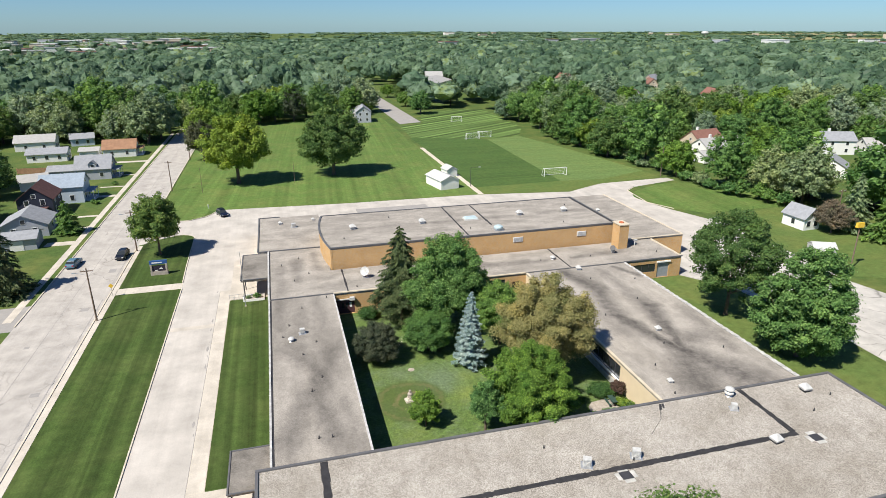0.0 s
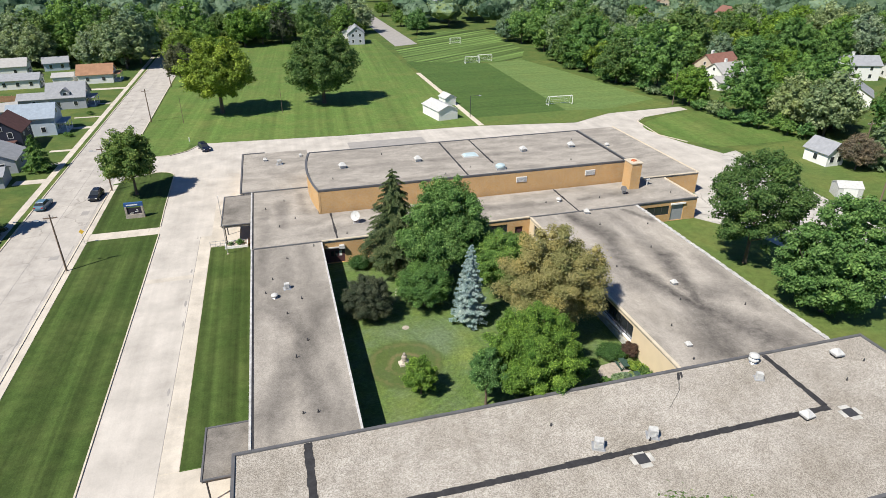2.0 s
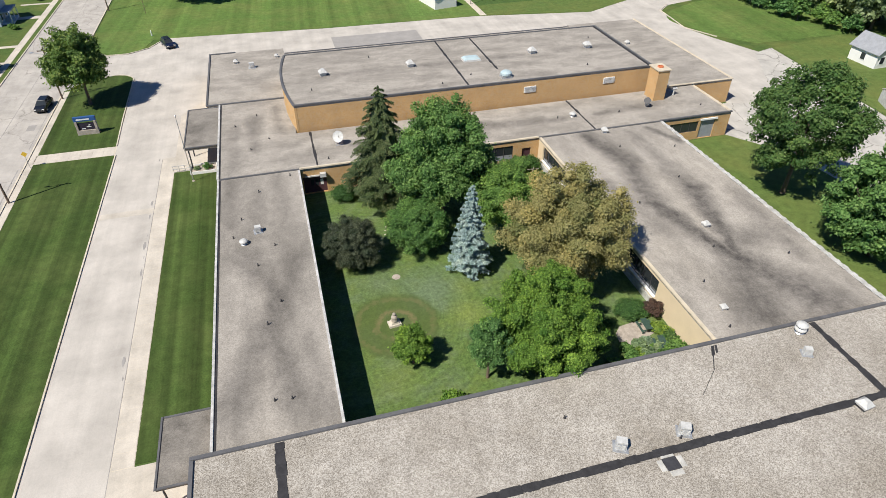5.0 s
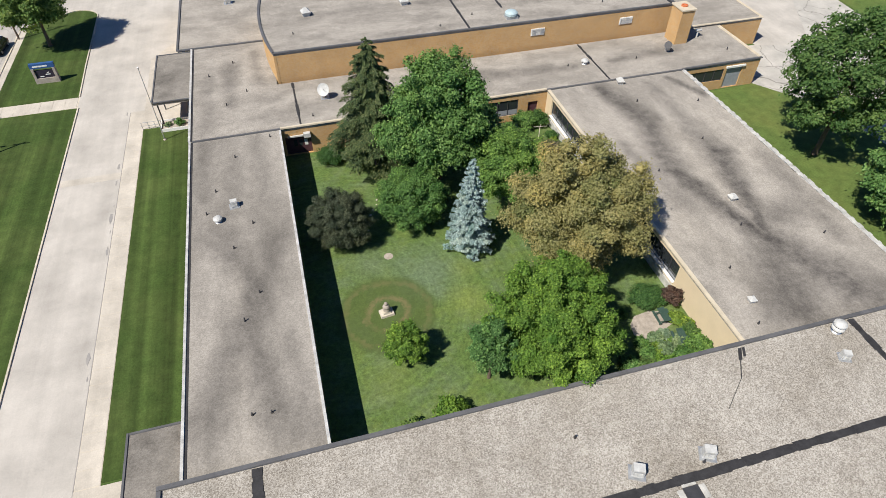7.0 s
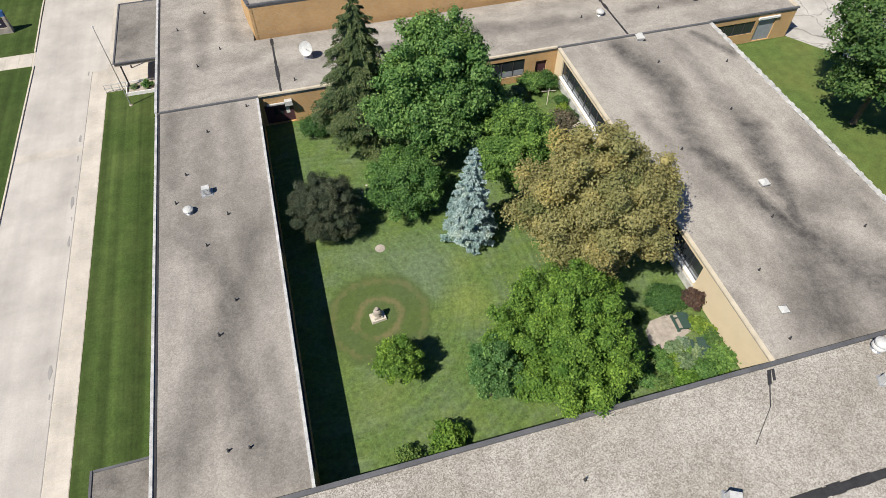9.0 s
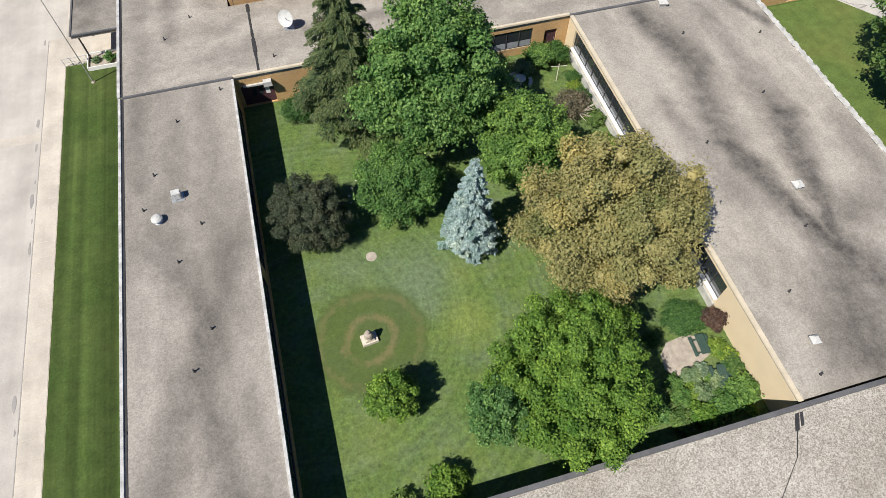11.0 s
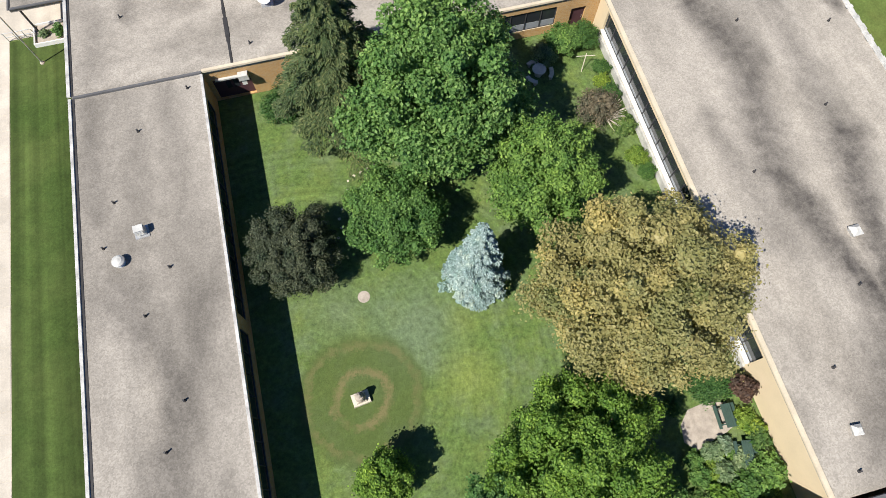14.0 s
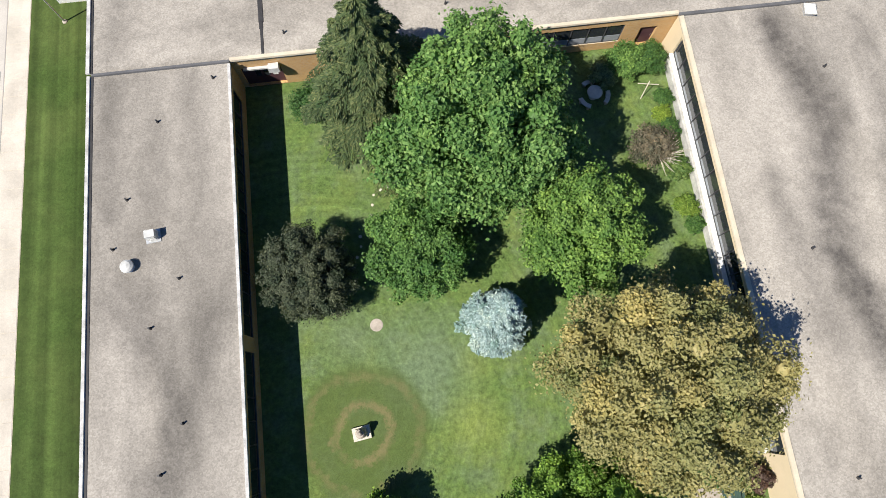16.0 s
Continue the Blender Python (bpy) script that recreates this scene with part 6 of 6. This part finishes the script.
utility_pole((-29.6, 97.2, 0), 8.9, True, True)
utility_pole((-29.6, 130.0, 0), 8.7, True, True)
utility_pole((-29.4, 180.3, 0), 8.6)
utility_pole((-29.3, 224.0, 0), 8.6)
utility_pole((112.2, 160.0, 0), 9.0, False)
utility_pole((118.5, 103.0, 0), 9.5, True)
utility_pole((4.0, 181.0, 0), 6.5, False, r=0.07)
utility_pole((-21.0, 176.0, 0), 7.0, False, r=0.06)
lp = thing("field_lamp", "slim dark lamp post on the field", "lamp post", (52.4, 163.2, 0))
part("pole", Shape().rod((0, 0, 0), (0, 0, 5.6), 0.09, 0.06, 8), METAL_D, lp)
part("arm", Shape().rod((0, 0, 5.5), (2.2, -0.9, 5.7), 0.04), METAL_D, lp)
part("lamp_head", Shape().box(2.0, 2.6, -1.1, -0.75, 5.62, 5.76, 0.03), METAL_G, lp)
yp = thing("yellow_sign_pole", "wooden pole carrying a yellow box", "pole", (101.7, 83.2, 0))
part("pole", Shape().rod((0, 0, 0), (0.3, 0.3, 8.6), 0.14, 0.1, 8), WOOD, yp)
part("sign_box", Shape().box(-0.6, 1.0, 0.0, 0.5, 8.2, 9.1, 0.05), YELLOW, yp)
ds = thing("warning_sign", "yellow diamond road sign on a thin post", "road sign", (-29.2, 106.3, 0))
part("post", Shape().rod((0, 0, 0), (0, 0, 2.2), 0.03), METAL_G, ds)
part("plate", Shape().add([(0, -0.05, 1.7), (0.42, -0.05, 2.12), (0, -0.05, 2.54), (-0.42, -0.05, 2.12), (0, -0.03, 1.7), (0.42, -0.03, 2.12), (0, -0.03, 2.54), (-0.42, -0.03, 2.12)],
                          [(0, 1, 2, 3), (7, 6, 5, 4), (0, 4, 5, 1), (1, 5, 6, 2), (2, 6, 7, 3), (3, 7, 4, 0)]), YELLOW, ds)
wp = thing("marker_post", "short white marker post on the grass", "post", (-18.2, 159.5, 0))
part("post", Shape().rod((0, 0, 0), (0, 0, 1.1), 0.12, 0.1, 8), FRAME_W, wp)


# ---- cars ----
def car(at, rz, paint, label, suv=0.0):
    c = thing("car", label, "car", at, rz, "parked cars")
    zr = 1.45 + suv
    s = Shape()
    secs = [(-2.28, 0.35, 0.62, 0.72), (-2.15, 0.28, 0.82, 0.86), (-1.2, 0.25, 0.95, 0.9), (0.0, 0.25, 1.0, 0.91), (1.5, 0.25, 1.02, 0.9), (2.1, 0.28, 0.95, 0.85), (2.26, 0.38, 0.7, 0.74)]
    vs, fs = [], []
    for x, z0, z1, w in secs:
        vs += [(x, -w * 0.94, z0), (x, -w, (z0 + z1) / 2), (x, -w * 0.9, z1), (x, w * 0.9, z1), (x, w, (z0 + z1) / 2), (x, w * 0.94, z0)]
    for k in range(len(secs) - 1):
        for j in range(6):
            fs.append((k * 6 + j, k * 6 + (j + 1) % 6, (k + 1) * 6 + (j + 1) % 6, (k + 1) * 6 + j))
    fs += [(5, 4, 3, 2, 1, 0), tuple(range((len(secs) - 1) * 6, len(secs) * 6))]
    body = part("body", s.add(vs, fs), paint, c)
    back = 1.9 if suv else 1.7
    part("cabin", Shape().add([(-1.15, -0.8, 0.97), (back, -0.8, 1.0), (back, 0.8, 1.0), (-1.15, 0.8, 0.97), (-0.35, -0.62, zr - 0.06), (back - 0.45, -0.62, zr - 0.06), (back - 0.45, 0.62, zr - 0.06), (-0.35, 0.62, zr - 0.06)],
                              [(4, 5, 6, 7), (0, 1, 5, 4), (1, 2, 6, 5), (2, 3, 7, 6), (3, 0, 4, 7)]), GLASS, c, "dark window glass")
    part("roof", Shape().box(-0.42, back - 0.38, -0.64, 0.64, zr - 0.06, zr, 0.05), paint, c)
    for y in (-0.6, 0.6):
        part("headlight", Shape().box(-2.27, -2.12, y - 0.18, y + 0.18, 0.6, 0.74, 0.02), LAMP_W, body)
        part("tail_light", Shape().box(2.12, 2.27, y - 0.16, y + 0.16, 0.68, 0.85, 0.02), LAMP_R, body)
    for x in (-1.4, 1.4):
        for y in (-0.88, 0.7):
            w = part("wheel", Shape().rod((x, y, 0.33), (x, y + 0.18, 0.33), 0.33, 0.33, 14), RUBBER, c)
            part("rim", Shape().rod((x, y - 0.01, 0.33), (x, y + 0.19, 0.33), 0.2, 0.2, 12), METAL_G, w)
    return c


car((-39.7, 124.3, 0.03), radians(-95), CAR_BLUE, "blue saloon car parked by the street kerb")
car((-31.6, 126.8, 0.03), radians(85), CAR_BLACK, "black hatchback parked by the street kerb", 0.1)
car((-14.4, 152.0, 0.03), radians(112), CAR_NAVY, "dark navy car parked on the driveway", 0.15)
car((-82.5, 248, 0.03), radians(30), CAR_RED, "dark red car beside a white house")


# ---- field things ----
def goal(at, rz, w=7.32, h=2.44):
    g_ = thing("soccer_goal", "white tubular soccer goal with a thin net", "soccer goal", at, rz, "soccer goals")
    for x in (-w / 2, w / 2):
        part("post", Shape().rod((x, 0, 0), (x, 0, h), 0.09, 0.09, 8), FRAME_W, g_)
        part("stay", Shape().rod((x, 0, h), (x, 1.0, h - 0.1), 0.06).rod((x, 1.0, h - 0.1), (x, 2.0, 0.03), 0.06).rod((x, 0, 0.04), (x, 2.0, 0.04), 0.06), FRAME_W, g_)
    part("crossbar", Shape().rod((-w / 2, 0, h), (w / 2, 0, h), 0.09, 0.09, 8), FRAME_W, g_)
    part("ground_bar", Shape().rod((-w / 2, 2.0, 0.04), (w / 2, 2.0, 0.04), 0.06), FRAME_W, g_)
    net = Shape()
    for k in range(13):
        x = -w / 2 + w * k / 12
        net.rod((x, 1.0, h - 0.1), (x, 2.0, 0.04), 0.012, 0.012, 4)
    for k in range(5):
        net.rod((-w / 2, 1.0 + 0.25 * k, (h - 0.1) * (1 - k / 4) + 0.04), (w / 2, 1.0 + 0.25 * k, (h - 0.1) * (1 - k / 4) + 0.04), 0.012, 0.012, 4)
    part("net", net, FRAME_W, g_)
    return g_


goal((81.3, 168.6, 0.03), 0.0)
goal((77.0, 237.5, 0.03), 0.0, 5.5)
goal((83.0, 240.5, 0.03), 0.0, 5.5)
goal((84.4, 286, 0.03), 0.0, 5.0)


# ---- houses and sheds ----
def house(name, label, at, rz, w, d, h, rh, wall, roof, windows=3, storeys=1, chimney_=False, porch=False, over=0.4, group="", dormer=False):
    """A gabled house: ridge along its local x."""
    b = thing(name, label, "shed" if "shed" in name or "garage" in name else "house", at, rz, group)
    x, y = w / 2, d / 2
    s = Shape().add([(-x, -y, 0), (x, -y, 0), (x, y, 0), (-x, y, 0), (-x, -y, h), (x, -y, h), (x, y, h), (-x, y, h), (-x, 0, h + rh), (x, 0, h + rh)],
                    [(0, 1, 5, 4), (2, 3, 7, 6), (1, 2, 6, 9, 5), (3, 0, 4, 8, 7), (3, 2, 1, 0), (4, 5, 9, 8), (6, 7, 8, 9)])
    part("wall", s, wall, b)
    k = rh / y
    for sg_ in (-1, 1):
        ye, ze = sg_ * (y + over), h - over * k
        t = 0.14
        part("roof", Shape().add([(-x - over, ye, ze + 0.02), (x + over, ye, ze + 0.02), (x + over, 0, h + rh + 0.02), (-x - over, 0, h + rh + 0.02),
                                  (-x - over, ye, ze + t), (x + over, ye, ze + t), (x + over, 0, h + rh + t), (-x - over, 0, h + rh + t)],
                                 [(4, 5, 6, 7), (3, 2, 1, 0), (0, 1, 5, 4), (1, 2, 6, 5), (2, 3, 7, 6), (3, 0, 4, 7)] if sg_ < 0 else
                                 [(7, 6, 5, 4), (0, 1, 2, 3), (4, 5, 1, 0), (5, 6, 2, 1), (6, 7, 3, 2), (7, 4, 0, 3)]), roof, b)
    hs = h / storeys

    def win(face, u, z, ww=0.9, wh=1.2):
        if face in "sn":
            q = -1 if face == "s" else 1
            f = part("window", Shape().box(u - ww / 2 - 0.1, u + ww / 2 + 0.1, *sorted((q * y, q * (y + 0.05))), z - 0.1, z + wh + 0.1), FRAME_W, b)
            part("pane", Shape().box(u - ww / 2, u + ww / 2, *sorted((q * (y + 0.05), q * (y + 0.07))), z, z + wh), GLASS, f)
        else:
            q = -1 if face == "w" else 1
            f = part("window", Shape().box(*sorted((q * x, q * (x + 0.05))), u - ww / 2 - 0.1, u + ww / 2 + 0.1, z - 0.1, z + wh + 0.1), FRAME_W, b)
            part("pane", Shape().box(*sorted((q * (x + 0.05), q * (x + 0.07))), u - ww / 2, u + ww / 2, z, z + wh), GLASS, f)
    for st_ in range(storeys):
        z = st_ * hs + 0.9
        for i in range(windows):
            u = -x + w * (i + 0.6) / (windows + 0.2)
            for face in "sn":
                win(face, u, z)
        for face in "we":
            for u in (-y * 0.45, y * 0.45):
                if windows:
                    win(face, u, z)
    if windows and rh > 1.8:
        for face in "we":
            win(face, 0, h + 0.3, 0.8, 0.9)
    part("door", Shape().box(x, x + 0.06, -0.5, 0.5, 0.0, 2.05) if windows else Shape().box(-1.2, 1.2, -y - 0.06, -y, 0.0, 2.05), PANEL if windows else FRAME_W, b)
    if chimney_:
        part("chimney", Shape().box(-x * 0.4 - 0.35, -x * 0.4 + 0.35, 0.3, 1.0, h + rh * 0.4, h + rh + 0.9).box(-x * 0.4 - 0.4, -x * 0.4 + 0.4, 0.25, 1.05, h + rh + 0.9, h + rh + 1.05), FRAME_W, b)
    if porch:
        part("porch_roof", Shape().box(x + 0.07, x + 2.2, -y * 0.75, y * 0.75, 2.5, 2.7, 0.05), roof, b)
        part("porch_deck", Shape().box(x + 0.07, x + 2.1, -y * 0.7, y * 0.7, 0, 0.4), wall, b)
        for u in (-y * 0.68, 0, y * 0.68):
            part("porch_post", Shape().box(x + 1.95, x + 2.08, u - 0.07, u + 0.07, 0.4, 2.5), FRAME_W, b)
    if dormer:
        part("dormer", Shape().add([(-1.1, -y * 0.95, h), (1.1, -y * 0.95, h), (1.1, 0, h), (-1.1, 0, h), (-1.1, -y * 0.95, h + 1.3), (1.1, -y * 0.95, h + 1.3), (1.1, 0, h + 1.3), (-1.1, 0, h + 1.3), (0, -y * 0.95, h + 2.2), (0, 0, h + 2.2)],
                                   [(0, 1, 5, 8, 4), (1, 2, 6, 5), (3, 0, 4, 7), (2, 3, 7, 9, 6)]), wall, b)
        part("dormer_roof", Shape().add([(-1.35, -y - 0.1, h + 1.15), (0, -y - 0.1, h + 2.3), (1.35, -y - 0.1, h + 1.15), (-1.35, 0, h + 1.15), (0, 0, h + 2.3), (1.35, 0, h + 1.15)],
                                        [(0, 1, 4, 3), (1, 2, 5, 4)]), roof, b)
        f = part("window", Shape().box(-0.55, 0.55, -y * 0.95 - 0.05, -y * 0.95, h + 0.3, h + 1.3), FRAME_W, b)
        part("pane", Shape().box(-0.42, 0.42, -y * 0.95 - 0.07, -y * 0.95 - 0.05, h + 0.4, h + 1.2), GLASS, f)
    return b


house("house", "long white single-storey house with a grey roof", (-76, 237.5, 0), 0.06, 12, 7, 2.8, 1.5, WHITE_WALL, SHINGLE_G, 3)
house("house", "white house with a pale grey gable roof", (-87, 262, 0), 0.1, 13, 8, 3.2, 2.2, WHITE_WALL, SHINGLE_L, 2)
house("house", "white cottage with an orange-brown roof", (-54, 241, 0), 0.05, 10.5, 8.5, 3.0, 2.6, WHITE_WALL, SHINGLE_O, 2, porch=True)
house("garage", "pale flat garage beside a cottage", (-64, 241, 0), 0.05, 6, 6, 2.4, 0.9, WHITE_WALL, SHINGLE_L, 0)
house("house", "grey gabled house with a dormer and porch", (-54, 205.5, 0), 0.03, 9.5, 8, 3.4, 3.3, GREY_WALL, SHINGLE_G, 2, porch=True, dormer=True)
house("house", "low grey side wing of a gabled house", (-63, 207, 0), 0.03, 8, 5.5, 2.6, 1.2, GREY_WALL, SHINGLE_G, 1)
house("house", "pale blue house with a blue-grey roof and porch", (-55, 178, 0), 0.04, 10, 8, 4.4, 2.6, BLUE_WALL, SHINGLE_B, 2, porch=True)
house("garage", "small white garage with a pale roof", (-67.5, 194.5, 0), 0.3, 7, 6, 2.6, 1.5, WHITE_WALL, SHINGLE_L, 0)
house("house", "dark navy house with a maroon gabled roof", (-57.3, 166.0, 0), radians(-86), 9, 7.5, 4.6, 2.9, NAVY_WALL, SHINGLE_R, 2, 2, porch=True)
house("garage", "grey garage with a pale door", (-55, 150.0, 0), radians(-84), 9, 9, 2.8, 2.2, GREY_WALL, SHINGLE_G, 1)
house("garage", "dark low carport roof beside a house", (-53.5, 139.5, 0), 0.1, 7, 6, 2.4, 0.9, GREY_WALL, SHINGLE_G, 0)
house("house", "small pale house among trees", (-73, 268, 0), 0.2, 8, 6, 2.8, 1.6, BLUE_WALL, SHINGLE_G, 2)
house("house", "brick-red roofed house among trees", (152, 194, 0), 0.25, 13, 9, 3.6, 3.6, TAN_WALL, SHINGLE_BR, 2, chimney_=True)
house("house", "white house with a grey roof and chimney", (152, 185.5, 0), 0.12, 17, 8, 3.2, 2.6, WHITE_WALL, SHINGLE_L, 3, chimney_=True)
house("garage", "low white garage behind the hedge", (140.5, 175, 0), 0.12, 9, 6, 2.5, 1.3, WHITE_WALL, SHINGLE_L, 0)
house("house", "white two-storey house with chimneys", (193, 175.5, 0), -0.35, 11, 8, 5.0, 2.5, WHITE_WALL, SHINGLE_G, 2, 2, chimney_=True)
house("house", "white house with a pale roof", (207, 172, 0), -0.3, 8, 7, 3.0, 2.2, WHITE_WALL, SHINGLE_L, 2)
house("garage", "white garage with a dark grey roof", (164, 148, 0), 0.75, 11, 8, 3.0, 2.4, WHITE_WALL, SHINGLE_G, 1)
house("shed", "white barn-like garage with a grey-brown roof", (113.5, 107.5, 0), radians(92), 6.0, 4.4, 2.9, 2.0, WHITE_WALL, SHINGLE_G, 1)
house("shed", "small white metal garden shed", (102.3, 90.6, 0), radians(-25), 4.2, 3.4, 2.0, 0.8, METAL_W, METAL_W, 0, over=0.1)
house("field_shed", "white field shed with a pale gable roof", (44.8, 166.2, 0), radians(102), 9.6, 5.6, 2.6, 1.2, WHITE_WALL, METAL_W, 0, over=0.3)
house("field_shed", "small white storage shed on the field", (50.2, 178.0, 0), radians(102), 4.0, 3.4, 2.2, 1.0, WHITE_WALL, METAL_W, 0, over=0.25)
house("house", "grey house at the edge of the park", (41.5, 301, 0), radians(85), 11, 7, 5.0, 2.6, GREY_WALL, SHINGLE_G, 2, 2)
house("house", "white house beyond the park", (42, 322, 0), radians(85), 13, 8, 3.2, 2.4, WHITE_WALL, SHINGLE_L, 2)
house("hall", "large white hall with a pale roof", (108, 440, 0), radians(58), 46, 22, 6.0, 3.2, WHITE_WALL, SHINGLE_L, 4)
# roofs that show among the distant trees
rt = random.Random(12)
for px, py in HOUSE_SPOTS:
    house("house", "distant house among the trees", (px, py, 0), rt.uniform(0, 3.1), rt.uniform(10, 15), rt.uniform(7, 9), rt.uniform(6.5, 9.0), 3.2, rt.choice((WHITE_WALL, WHITE_WALL, TAN_WALL)), rt.choice((SHINGLE_L, SHINGLE_G, SHINGLE_BR)), 2, 2, group="distant houses")
for k in range(84):
    if k < 68:
        dd = rt.uniform(1020, 2450)
        a = math.atan2(rt.uniform(-0.42, -0.1 + 30 / dd), 1.0)
    else:
        a, dd = rt.uniform(0.2, 0.88), rt.uniform(1300, 3300)
    bx, by = dd * math.sin(a), dd * math.cos(a)
    fb = thing("warehouse", "distant pale flat-roofed warehouse", "building", (bx, by, 0), rt.uniform(-0.3, 0.3), "distant warehouses")
    w_, d_, h_ = rt.uniform(14, 70), rt.uniform(15, 40), rt.uniform(6, 11) if k < 68 else rt.uniform(13, 17)
    part("wall", Shape().box(-w_ / 2, w_ / 2, -d_ / 2, d_ / 2, 0, h_), rt.choice((WHITE_WALL, COPING_L, TAN_WALL, GREY_WALL)), fb)
    part("roof", Shape().box(-w_ / 2 - 0.5, w_ / 2 + 0.5, -d_ / 2 - 0.5, d_ / 2 + 0.5, h_, h_ + 0.8), rt.choice((METAL_W, WHITE_WALL, SHINGLE_L, SHINGLE_BR)), fb)
for k in range(9):
    a, dd = rt.uniform(-0.35, 0.9), rt.uniform(2300, 4200)
    bx, by, w_, d_ = dd * math.sin(a), dd * math.cos(a), rt.uniform(150, 420), rt.uniform(120, 300)
    sheet("farm_field_%d" % (k + 1), rect(bx - w_, bx + w_, by - d_, by + d_), 0.3 + 0.05 * k, rt.choice((CROP, CROP, GRASS_PITCH)), "pale ripening crop field near the horizon", "field", 0.2)
wt = thing("water_tower", "white water tower on the horizon", "water tower", (1560, 2060, 0))
part("tank", Shape().lathe([(4, 14), (11, 16), (13, 20), (11, 24), (3, 26)], 18), METAL_W, wt)
part("stem", Shape().lathe([(6, 0), (3.5, 4), (3.0, 14)], 12), METAL_W, wt)
fence = thing("yard_fence", "brown wooden board fence in a back yard", "fence", (-79, 216, 0), -0.1)
for k in range(6):
    part("post", Shape().box(k * 2.4 - 0.07, k * 2.4 + 0.07, 0.03, 0.15, 0, 1.9), FENCE, fence)
for k in range(60):
    part("board", Shape().box(k * 0.2, k * 0.2 + 0.18, 0, 0.03, 0.05, 1.8), FENCE, fence)
# driveways of the houses
for k, (y0, y1, x0) in enumerate(((178.6, 180.6, -50.5), (205.6, 206.6, -48), (159.3, 160.6, -48), (138.0, 140.5, -49), (226, 228.5, -60), (149.5, 151.0, -49), (190, 191, -50))):
    structure("yard_path_%d" % (k + 1), Shape().box(x0, -43.62, y0, y1, -0.03, 0.028), WALKC, "pale concrete yard path to the street", "path")
bush("yard_bush", (-46.5, 171.5), 0.9, 1.1, 260, 0.25, 91, LEAF_GREEN, "round bush on a front lawn", 6)
bush("yard_bush", (-47.5, 172.5), 0.9, 1.1, 260, 0.25, 92, LEAF_GREEN, "round bush on a front lawn", 6)
bush("yard_bush", (-46.6, 193.5), 0.9, 1.0, 260, 0.25, 93, LEAF_GREEN, "round bush on a front lawn", 6)
for k in range(34):
    hy = 122 + k * 3.4
    bush("hedge_bush", (east_edge(hy) - 1.5 + rt.uniform(-2.5, 3.5), hy), rt.uniform(1.8, 3.4), rt.uniform(2.4, 5.5), 500, 0.5, 110 + k, rt.choice((LEAF_GREEN, LEAF_OAK, LEAF_PALE, LEAF_MAPLE)), "overgrown hedge bush at the field's edge", 9)
